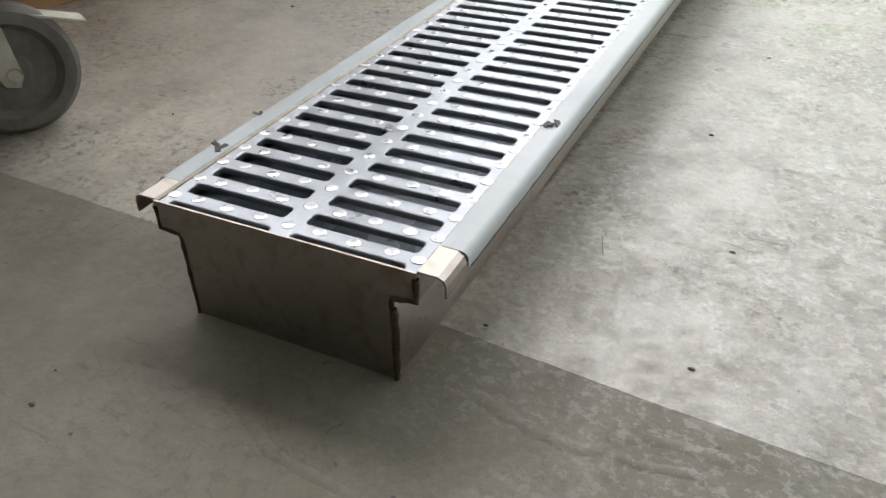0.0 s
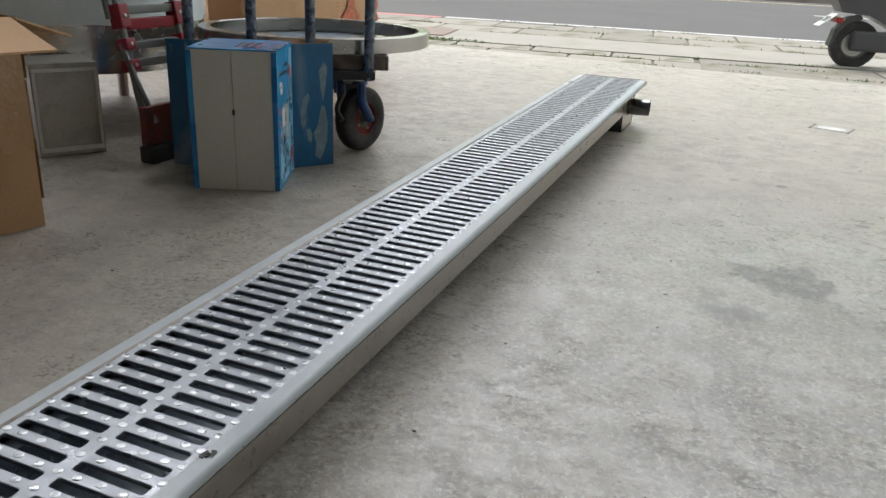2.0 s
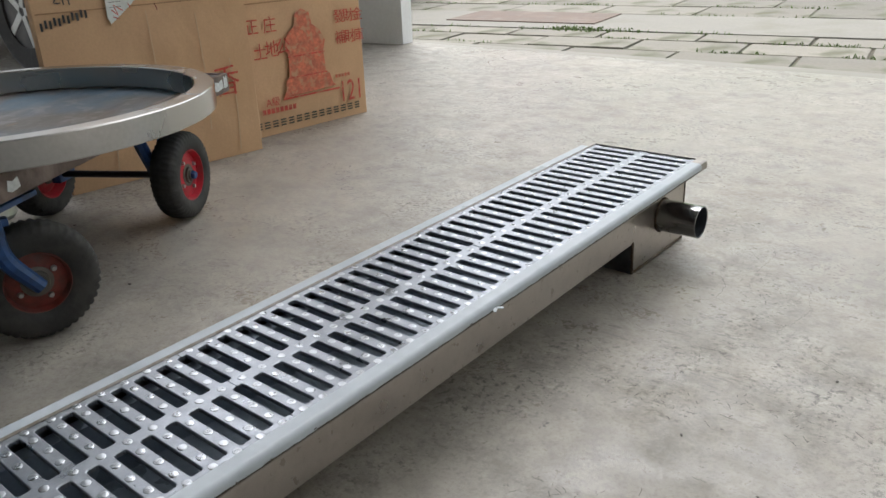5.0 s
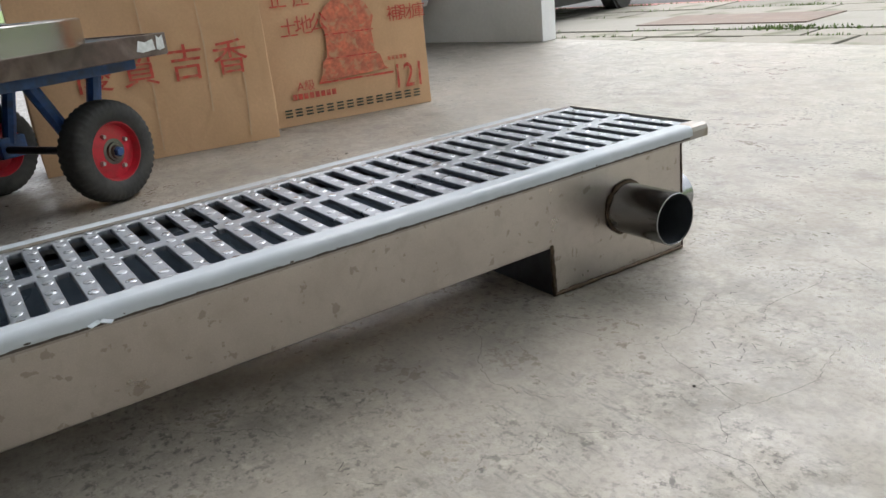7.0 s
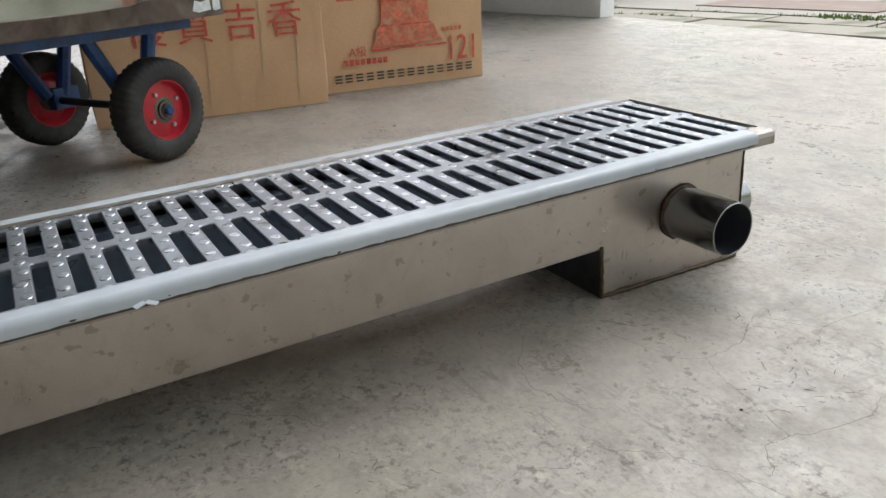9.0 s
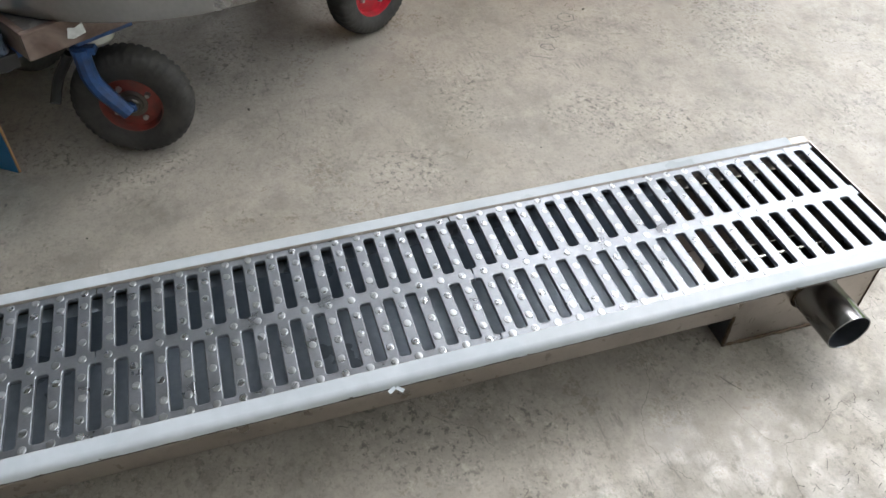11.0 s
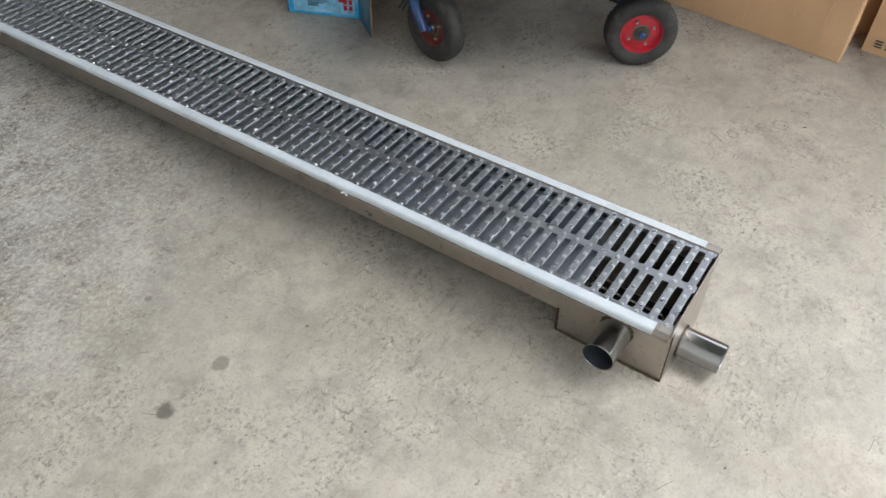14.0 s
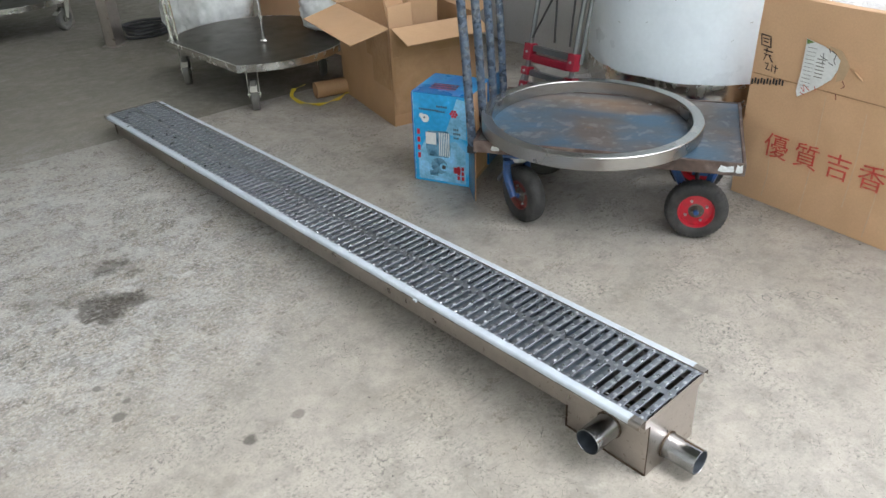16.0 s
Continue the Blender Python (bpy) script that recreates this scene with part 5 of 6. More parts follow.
flap(box_c, (-0.46, 0.0, 0.465), (1, 0, 0), 0.45, (0.0, -0.19, -0.005), CARD, label="folded out top flap", taper=0.012)
for k, (x, y, a) in enumerate(((-0.2, 0.28, 0.5), (-0.28, 0.4, -0.4), (-0.14, 0.44, 0.2))):
    scrap = part("card_scrap", box(-0.07, 0.07, -0.006, 0.006, -0.13, 0.15, 0.002), CARD, m=BOX_C @ at(x, y - 0.61, 0.37) @ Matrix.Rotation(a, 4, "Z") @ Matrix.Rotation(0.3 * a, 4, "X"))
    tagged(scrap, "stiff strip of brown cardboard standing in the open carton", "cardboard strip", "scraps in the carton")
for b0, b1, z0, z1 in ((0.36, 0.605, 0.30, 0.45), (0.42, 0.607, 0.18, 0.30), (0.02, 0.30, 0.36, 0.42)):
    part("tape", box(0.0085, 0.0091, b0, b1, z0, z1), TAPE_OLD, box_c, "wrinkled clear tape")
for a0, a1, z0, z1 in ((-0.44, -0.005, 0.335, 0.455), (-0.30, -0.01, 0.20, 0.33), (-0.12, -0.006, 0.06, 0.20)):
    part("tape", box(a0, a1, 0.6185, 0.6191, z0, z1), TAPE_OLD, box_c, "wrinkled clear tape")

box_d = empty("open_carton", at(-1.46, 2.42, 0.001) @ Matrix.Rotation(radians(42), 4, "Z"), label="open brown carton with ragged flaps behind the trolley", category="carton")
carton_body(0.40, 0.46, 0.47, CARD, box_d, 0.006, 5, True)
flap(box_d, (0.0, 0.01, 0.47), (0, 1, 0), 0.44, (0.10, 0, 0.10), CARD, taper=0.03)
flap(box_d, (-0.40, 0.45, 0.47), (0, -1, 0), 0.44, (-0.10, 0, 0.12), CARD, taper=0.02)
flap(box_d, (-0.01, 0.46, 0.47), (-1, 0, 0), 0.38, (0, 0.12, 0.10), CARD_DARK, taper=0.05)
box_d.matrix_world = at(-1.62, 2.46, 0.001) @ Matrix.Rotation(radians(-41), 4, "Z") @ at(-0.06, 0.0, 0)

# ---- pump box ----
PB = at(-0.577, 1.413, 0.001) @ Matrix.Rotation(radians(24.1), 4, "Z")
pump = empty("pump_box", PB, label="blue printed water pump box standing with its end flaps open", category="box")
W_, D_, H_ = 0.230, 0.238, 0.372
part("front_panel", box(-W_, 0, 0, 0.004, 0, H_, 0.001), CARD_WHITE, pump, "plain off-white end panel")
part("front_seam", box(-W_ / 2 - 0.0006, -W_ / 2 + 0.0006, -0.0007, 0.0, 0.002, H_ - 0.002), CARD_DARK, pump)
part("handle_slit", box(-W_ / 2 - 0.004, -W_ / 2 + 0.003, -0.0009, 0.0, 0.205, 0.22), INK, pump)
for x in (-W_ - 0.0012, -0.0125):
    part("blue_border", box(x, x + 0.0137, -0.0012, 0.003, 0.001, H_ - 0.001), BLUE_BOX, pump, "blue printed border")
part("side_panel", box(-0.004, 0.0012, 0.0045, D_, 0, H_, 0.0008), BLUE_LIT, pump, "glossy blue side panel with a pump picture, coloured brighter as the lit side")
part("side_panel", box(-W_, -W_ + 0.004, 0.0045, D_, 0, H_, 0.0008), BLUE_BOX, pump)
part("top_panel", box(-W_, 0.0012, 0.0, D_, H_ + 0.0005, H_ + 0.0045, 0.001), BLUE_BOX, pump, "glossy blue top panel")
part("bottom_panel", box(-W_ + 0.005, -0.005, 0.005, D_, 0, 0.004), CARD, pump)
part("back_panel", box(-W_ + 0.005, -0.005, D_ - 0.012, D_ - 0.008, 0.005, H_), CARD, pump)
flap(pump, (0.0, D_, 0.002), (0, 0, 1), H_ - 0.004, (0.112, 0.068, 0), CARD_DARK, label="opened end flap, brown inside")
flap(pump, (-W_, D_, 0.002), (0, 0, 1), H_ - 0.004, (-0.125, 0.0, 0), BLUE_WORN, label="scuffed blue opened end flap")
part("printed_face", box(0.001, 0.1305, -0.001, -0.0002, 0.003, H_ - 0.003), BLUE_WORN, pump, "scuffed blue outside of the flap",
     at(0.0, D_, 0) @ Matrix.Rotation(math.atan2(0.068, 0.112), 4, "Z"))


def scuff(pts, m, name="scuff"):
    part(name, plate(pts, 0, 0.0004), SCUFF, pump, "pale scuff where the print has rubbed off", m)


fl = at(0.0, D_, 0) @ Matrix.Rotation(math.atan2(0.068, 0.112), 4, "Z") @ at(0, -0.0012, 0) @ FACE_NY
scuff([(0.085, 0.29), (0.10, 0.315), (0.112, 0.30), (0.106, 0.24), (0.098, 0.20), (0.09, 0.235)], fl)
scuff([(0.094, 0.19), (0.104, 0.18), (0.112, 0.13), (0.11, 0.08), (0.10, 0.05), (0.088, 0.02), (0.07, 0.035), (0.074, 0.07), (0.066, 0.105), (0.08, 0.13), (0.086, 0.16)], fl)
scuff([(0.024, 0.175), (0.034, 0.21), (0.05, 0.225), (0.054, 0.212), (0.046, 0.19), (0.040, 0.165), (0.042, 0.14), (0.034, 0.12), (0.026, 0.135)], fl)
scuff([(0.042, 0.118), (0.054, 0.12), (0.062, 0.10), (0.058, 0.075), (0.048, 0.085)], fl)
fl2 = at(-W_ - 0.125, D_ - 0.0055, 0) @ FACE_NY
scuff([(0.012, 0.355), (0.06, 0.36), (0.065, 0.30), (0.05, 0.24), (0.03, 0.20), (0.024, 0.27)], fl2)
scuff([(0.05, 0.06), (0.062, 0.10), (0.07, 0.14), (0.076, 0.10), (0.068, 0.05), (0.056, 0.04)], fl2)


def disc(r, seg=20):
    return plate([(r * math.cos(6.2832 * k / seg), r * math.sin(6.2832 * k / seg)) for k in range(seg)], 0, 0.0004)


def printed(bm, mat, a, b, name, label="", lift=0.0016, turn=0.0):
    return part(name, bm, mat, pump, label, at(lift, 0, 0) @ FACE_X @ at(a, b, 0) @ Matrix.Rotation(turn, 4, "Z"))


def patch(pts):
    return plate(pts, 0, 0.0003)


printed(patch([(0.02, 0.01), (0.225, 0.01), (0.225, 0.15), (0.18, 0.19), (0.14, 0.17), (0.10, 0.215), (0.05, 0.18), (0.02, 0.12)]), SKY_PRINT, 0, 0, "pale_print", "pale blue printed water")
printed(patch([(0.14, 0.22), (0.228, 0.20), (0.228, 0.36), (0.19, 0.365), (0.17, 0.30)]), SKY_PRINT, 0, 0, "pale_print", "pale blue printed sky")
printed(patch([(0.065, 0.115), (0.15, 0.115), (0.16, 0.13), (0.16, 0.215), (0.15, 0.228), (0.065, 0.222), (0.055, 0.2), (0.055, 0.14)]), PUMP_PRINT, 0, 0, "printed_motor", "printed pump motor", 0.0021)
printed(patch([(0.055, 0.165), (0.10, 0.165), (0.10, 0.215), (0.055, 0.215)]), PAPER, 0, 0, "printed_plate", "", 0.0025)
for k in range(6):
    printed(patch([(0.112 + 0.008 * k, 0.12), (0.116 + 0.008 * k, 0.12), (0.116 + 0.008 * k, 0.22), (0.112 + 0.008 * k, 0.22)]), PAPER, 0, 0, "printed_fin", "", 0.0025)
printed(disc(0.035, 24), PUMP_PRINT, 0.11, 0.075, "printed_casing", "", 0.0021)
printed(disc(0.018), SKY_PRINT, 0.13, 0.072, "printed_port", "", 0.0025)
printed(disc(0.009), INK, 0.13, 0.072, "printed_port", "", 0.0028)
printed(patch([(0, 0), (0.036, 0), (0.036, 0.022), (0, 0.022)]), PUMP_PRINT, 0.068, 0.03, "printed_base", "", 0.0021)
printed(patch([(0, 0), (0.03, 0), (0.03, 0.026), (0, 0.026)]), RED_PAINT, 0.172, 0.052, "printed_valve", "red printed valve", 0.0023)
printed(disc(0.017), PAPER, 0.055, 0.272, "printed_badge", "white printed badge", 0.0023)
printed(disc(0.010), PAPER, 0.04, 0.282, "printed_badge", "", 0.0023)
printed(disc(0.004), INK, 0.052, 0.275, "printed_badge", "", 0.0027)
for k in range(7):
    a = k * 1.0472
    r = 0.0115 if k < 6 else 0
    printed(disc(0.0056, 12), RED_PAINT, 0.178 + r * math.cos(a), 0.303 + r * math.sin(a), "printed_dot", "red printed dot", 0.0023)
for j, (a, b, n, mat, w, h, step) in enumerate(((0.03, 0.305, 9, INK, 0.006, 0.008, 0.0095), (0.105, 0.322, 5, INK, 0.006, 0.008, 0.0095), (0.105, 0.302, 4, INK, 0.006, 0.008, 0.0095),
                                               (0.175, 0.235, 3, INK, 0.005, 0.008, 0.008), (0.175, 0.218, 4, INK, 0.005, 0.008, 0.008), (0.175, 0.20, 3, INK, 0.005, 0.008, 0.008))):
    for k in range(n):
        printed(patch([(0, 0), (w, 0), (w, h), (0, h)]), mat, a + step * k, b, "text_bar", "", 0.0023)
for k in range(4):
    printed(patch([(0, 0), (0.012, 0), (0.012, 0.022), (0, 0.022)]), RED_PAINT, 0.018, 0.10 + 0.034 * k, "text_bar", "", 0.0023)
for k in range(3):
    for j in range(2):
        printed(patch([(0, 0), (0.012, 0), (0.012, 0.017), (0, 0.017)]), RED_PAINT, 0.188 + 0.018 * j, 0.025 + 0.021 * k, "text_bar", "", 0.0023)
for k in range(8):
    part("text_bar", box(-0.06 - 0.008 * k, -0.055 - 0.008 * k, 0.05, 0.16, H_ + 0.0046, H_ + 0.005), INK if k % 3 else RED_PAINT, pump)

# ---- wheels ----
def wheel(parent, m, r, width, rim_r, tyre_mat, rim_mat, hub_mat, bolts=4, tread=True, name="wheel"):
    """A wheel whose axle runs along its own z. Parts: tyre, rim, hub."""
    ob = part(name, lathe([(0.012, -width * 0.28), (rim_r * 0.55, -width * 0.24), (rim_r * 0.80, -width * 0.10), (rim_r * 0.97, -width * 0.42), (rim_r, -width * 0.42), (rim_r, width * 0.42),
                           (rim_r * 0.97, width * 0.42), (rim_r * 0.90, width * 0.18), (rim_r * 0.55, width * 0.26), (0.012, width * 0.30)], 40), rim_mat, parent, "painted wheel rim", m, smooth=40)
    h = width / 2
    prof = [(rim_r * 0.97, -h * 0.8), (rim_r * 1.08, -h * 0.97), (r * 0.80, -h), (r * 0.93, -h * 0.86), (r * 0.985, -h * 0.55), (r, 0), (r * 0.985, h * 0.55), (r * 0.93, h * 0.86), (r * 0.80, h),
            (rim_r * 1.08, h * 0.97), (rim_r * 0.97, h * 0.8)]
    bm = lathe(prof, 132)
    if tread:
        for vv in bm.verts:
            rr, a = math.hypot(vv.co.x, vv.co.y), math.atan2(vv.co.y, vv.co.x)
            if rr > r * 0.9:
                groove = (a * 22 / math.pi + (0.5 if vv.co.z > 0 else 0)) % 1.0
                k = 1 - (0.035 if groove < 0.36 and abs(vv.co.z) > h * 0.3 else 0.0)
                vv.co.x, vv.co.y = vv.co.x * k, vv.co.y * k
    part("tyre", bm, tyre_mat, ob, "dusty black rubber tyre", smooth=45)
    part("hub", lathe([(0, width * 0.44), (0.013, width * 0.44), (0.015, width * 0.38), (0.019, width * 0.37), (0.0205, width * 0.30), (0.027, width * 0.28), (0.028, width * 0.22), (0.026, -width * 0.3), (0.018, -width * 0.4),
                       (0, -width * 0.4)], 24), STEEL_DULL, ob, "dark greasy hub", smooth=35)
    part("hub_nut", lathe([(0, width * 0.58), (0.0085, width * 0.58), (0.0105, width * 0.54), (0.0105, width * 0.441)], 6), hub_mat, ob, "blue painted hub nut")
    for k in range(bolts):
        a = 6.28318 * k / bolts + 0.5
        part("bolt", lathe([(0, 0.006), (0.004, 0.006), (0.0055, 0), (0.0055, -0.004)], 10), GALV, ob,
             m=at(rim_r * 0.62 * math.cos(a), rim_r * 0.62 * math.sin(a), width * 0.25))
    return ob


AX_X = Matrix.Rotation(radians(90), 4, "Y")

# ---- platform trolley ----
CART = at(-0.962, 2.112, 0) @ Matrix.Rotation(radians(31.0), 4, "Z")
cart = empty("platform_trolley", CART, label="worn blue wooden platform trolley with red-rimmed pneumatic wheels", category="trolley")
hx, hy, hn = 0.287, 0.43, 0.468
part("deck", box(-hx + 0.012, hx - 0.012, -hn + 0.012, hy - 0.012, 0.300, 0.3285, 0.002), DECK, cart, "worn blue plywood deck")
for x0, x1, y0, y1 in ((hx - 0.0115, hx, -hn, hy), (-hx, -hx + 0.0115, -hn, hy), (-hx + 0.0115, hx - 0.0115, -hn, -hn + 0.0115), (-hx + 0.0115, hx - 0.0115, hy - 0.0115, hy)):
    part("deck_edge", box(x0, x1, y0, y1, 0.287, 0.331, 0.003), DECK_EDGE, cart, "dirty brown edge strip, darkened for shade")
for x, y, w, h in ((hx, 0.36, 0.05, 0.024), (hx, 0.40, 0.022, 0.03), (hx, -0.40, 0.03, 0.02)):
    part("chipped_patch", plate([(0, 0.004), (w * 0.3, 0), (w, 0.003), (w * 0.93, h), (w * 0.5, h * 0.8), (w * 0.15, h)], 0, 0.0006), CHIPPED, cart, "chipped white paint",
         at(x + 0.0002, y - w / 2 + 0.01, 0.297) @ FACE_X)
for x in (-0.2, 0.2):
    part("frame_rail", box(x - 0.018, x + 0.018, -hn + 0.002, hy - 0.03, 0.262, 0.2995, 0.003), BLUE_PAINT, cart, "blue frame rail")
for y in (-0.30, 0.0, 0.30):
    part("frame_cross", box(-0.18, 0.18, y - 0.018, y + 0.018, 0.264, 0.2985, 0.003), BLUE_PAINT, cart, "blue frame cross rail")
R_F = 0.107
for s in (-1, 1):
    m = at(s * 0.188, 0.303, R_F) @ (AX_X if s > 0 else Matrix.Rotation(radians(-90), 4, "Y"))
    wheel(cart, m, R_F, 0.066, 0.062, RUBBER, RED_PAINT, BLUE_PAINT)
    for dy in (-0.11, 0.055):
        part("wheel_strut", tube([(s * 0.138, 0.303 + dy, 0.270), (s * 0.138, 0.303 + dy * 0.25, R_F + 0.012)], 0.015, 8), BLUE_PAINT, cart, "blue wheel strut")
    part("strut_foot", box(s * 0.138 - 0.012, s * 0.138 + 0.012, 0.285, 0.351, R_F - 0.02, R_F + 0.028, 0.004), BLUE_PAINT, cart)
part("axle", tube([(-0.21, 0.303, R_F), (0.21, 0.303, R_F)], 0.0085, 12), BLACK, cart, "dark steel axle")
for s in (-1, 1):
    mount = part("caster_mount", box(s * 0.185 - 0.05, s * 0.185 + 0.05, -0.375, -0.275, 0.252, 0.2615, 0.003), BLUE_PAINT, cart, "blue caster top plate")
    part("swivel", lathe([(0.03, 0.226), (0.036, 0.234), (0.034, 0.2515), (0, 0.2515)], 24), GALV, mount, m=at(s * 0.185, -0.325, 0))
    ang = radians(-42.5) if s > 0 else radians(20)
    turn = Matrix.Rotation(ang, 4, "Z")
    c = Vector((s * 0.185, -0.325, 0)) + turn @ Vector((0, 0.035, 0))
    r = 0.106
    wheel(cart, Matrix.Translation((c.x, c.y, r)) @ turn @ AX_X, r, 0.058, 0.055, RUBBER, RED_DARK, BLUE_PAINT)
    for q in (-1, 1):
        a = turn @ Vector((q * 0.044, -0.012, 0)) + Vector((s * 0.185, -0.325, 0))
        b = turn @ Vector((q * 0.046, 0.035, 0)) + Vector((s * 0.185, -0.325, 0))
        part("caster_fork", tube(bend([(a.x, a.y, 0.235), (a.x, a.y, 0.17), (b.x, b.y, r)], 0.04), [0.015] * 7 + [0.013], 10), BLUE_PAINT, cart, "chipped blue caster fork")
    part("fork_bridge", box(-0.05, 0.05, -0.028, 0.012, 0.224, 0.238, 0.004), BLUE_PAINT, cart, m=at(s * 0.185, -0.325, 0) @ turn)
    part("brake_pedal", tube(bend([(0.0, -0.05, 0.20), (0.0, -0.085, 0.15), (0.03, -0.09, 0.12)], 0.02), 0.009, 8), BLACK, cart, "dark bent brake lever", at(s * 0.185, -0.325, 0) @ turn)
for x in (0.226, 0.052, -0.117, -0.293):
    part("handle_tube", tube([(x, -0.487, 0.26), (x, -0.490, 0.33), (x + 0.002, -0.506, 0.60), (x + 0.004, -0.522, 0.80)], 0.0155, 14), BLUE_TUBE, cart, "worn blue painted handle tube", smooth=60)
part("handle_rail", tube(bend([(0.230, -0.521, 0.79), (0.230, -0.526, 0.84), (-0.289, -0.526, 0.84), (-0.289, -0.521, 0.79)], 0.04), 0.0155, 14), BLUE_TUBE, cart, "worn blue painted top rail", smooth=60)
part("handle_foot", box(-0.312, 0.245, -0.502, -0.469, 0.262, 0.2865, 0.003), BLACK, cart, "dark bracket for the handle")
part("bolt_head", lathe([(0, 0.004), (0.005, 0.003), (0.006, 0)], 10), GALV, cart, m=at(-0.2, 0.1, 0.3285))

ring = empty("steel_ring", at(-0.858, 2.066, 0.3315), label="large round stainless steel ring lying on the trolley deck", category="ring")
ro, ri, hh = 0.388, 0.350, 0.046
part("ring_body", lathe([(ri, 0.0), (ro - 0.002, 0.0), (ro, 0.002), (ro, hh - 0.002), (ro - 0.002, hh), (ri + 0.002, hh), (ri, hh - 0.002)], 128, closed=True), STEEL_RING, ring, smooth=35)
part("ring_seam", box(ri, ro, -0.001, 0.001, hh - 0.001, hh + 0.0006), STEEL_DARK, ring, "ground weld across the ring", Matrix.Rotation(radians(35), 4, "Z"))

# ---- film-covered drum ----
drum = empty("steel_drum", at(-1.82, 1.907, 0), label="large round steel tank wrapped in pale protective film", category="tank")
DR_R = 0.48
part("tank_wall", lathe([(DR_R - 0.004, 0.21), (DR_R, 0.21), (DR_R, 1.5), (DR_R - 0.004, 1.5)], 96, closed=True), STEEL_BRIGHT, drum, smooth=40)
part("tank_bottom", lathe([(0, 0.22), (DR_R - 0.005, 0.22), (DR_R - 0.005, 0.214), (0, 0.214)], 64), STEEL, drum)
bm = bmesh.new()
n = 120
lo = [bm.verts.new(((DR_R + 0.003) * math.cos(6.28318 * k / n), (DR_R + 0.003) * math.sin(6.28318 * k / n), 0.365 + 0.006 * noise.noise((k * 0.2, 0, 0)))) for k in range(n)]
hi = [bm.verts.new(((DR_R + 0.002) * math.cos(6.28318 * k / n), (DR_R + 0.002) * math.sin(6.28318 * k / n), 1.49)) for k in range(n)]
for k in range(n):
    bm.faces.new((lo[k], lo[(k + 1) % n], hi[(k + 1) % n], hi[k]))
part("protective_film", bm, FILM_TANK, drum, "pale bluish protective film", smooth=40)
for k in range(4):
    a = radians(20 + 90 * k)
    part("tank_leg", tube([(0.38 * math.cos(a), 0.38 * math.sin(a), 0.0), (0.38 * math.cos(a), 0.38 * math.sin(a), 0.214)], 0.022, 14), STEEL, drum)
for k in range(26):
    a, z = radians(random.uniform(-20, 80)), random.uniform(0.5, 1.0)
    part("pen_mark", box(-0.006, 0.006, -0.0005, 0.0005, 0, 0.0005), GAP, drum, m=Matrix.Rotation(a, 4, "Z") @ at(DR_R + 0.003, 0, z) @ FACE_X @ Matrix.Rotation(random.uniform(-1, 1), 4, "Z"))

# ---- folding hand truck ----
ht = empty("hand_truck", at(-1.09, 1.612, 0), label="folded red and grey alloy hand truck leaning against the tank", category="hand truck")


def lean(z):
    return -0.195 * z


for s in (-1, 1):
    y = 0.117 * s
    for dx, dy in ((0, 0), (-0.022, 0.02 * s)):
        part("frame_tube", tube([(lean(0.04 if dx == 0 else 0.41) + dx, y + dy, 0.04 if dx == 0 else 0.41), (lean(1.0) + dx, y + dy, 1.0)], 0.011 if dx == 0 else 0.009, 12), GREY_TUBE, ht, "grey alloy tube", smooth=60)
    for z, h in ((0.418, 0.07), (0.34, 0.034), (0.28, 0.034)):
        cl = part("joint_block", box(-0.022, 0.022, -0.019, 0.019, -h / 2, h / 2, 0.006), RED_PLASTIC, ht, "red plastic joint block", at(lean(z), y, z) @ Matrix.Rotation(-0.19, 4, "Y"))
        part("rivet", lathe([(0, 0.004), (0.005, 0.003), (0.006, 0)], 12), GALV, cl, m=at(0.022, 0, 0) @ AX_X)
    part("side_bar", tube(bend([(0.03, y * 1.06, 0.12), (-0.012, y * 1.16, 0.22), (-0.07, y * 1.12, 0.34), (-0.085, y, 0.36)], 0.06), 0.008, 10), GREY_TUBE, ht, "grey bent side bar", smooth=60)
for z, w, mat, lab in ((0.395, 0.016, RED_PLASTIC, "red cross bar"), (0.435, 0.012, GREY_TUBE, "grey cross tube"), (0.335, 0.012, GREY_TUBE, "grey cross tube"), (0.285, 0.012, GREY_TUBE, "grey cross tube")):
    part("cross_bar", box(-0.010, 0.010, -0.098, 0.098, -w, w, 0.004), mat, ht, lab, at(lean(z), 0, z))
# the darker red paints the shade that lies on the foot plate
part("foot_plate", box(-0.012, 0.012, -0.165, 0.14, 0.055, 0.17, 0.005), RED_DARK, ht, "red folded foot plate, coloured dark for its shade", at(0.016, 0, 0))
part("foot_edge", box(-0.02, 0.03, -0.165, 0.125, 0.0, 0.052, 0.008), BLACK, ht, m=at(0.012, 0, 0))
for k, (y0, y1) in enumerate(((-0.10, 0.06), (0.02, -0.08), (0.10, 0.03))):
    part("elastic_cord", tube(bend([(lean(0.48) + 0.02, y0, 0.48), (lean(0.7) + 0.02, (y0 + y1) / 2 + 0.02, 0.70), (lean(0.98) + 0.015, y1, 0.98)], 0.08), 0.0045, 8), BLACK, ht, "black elastic cord")
part("caution_label", box(0.0105, 0.0112, -0.02, 0.055, -0.009, 0.009), PAPER, ht, "small white label", at(lean(0.30), 0, 0.30))

# ---- steel box beside the hand truck ----
sb = empty("steel_box", at(-1.378, 1.334, 0.001) @ Matrix.Rotation(math.atan2(0.164, 0.094), 4, "Z"), label="small dull stainless steel box standing on the floor", category="box")
part("box_face", box(0, 0.19, 0.0, 0.002, 0.0, 0.277, 0.0006), BOX_STEEL, sb)
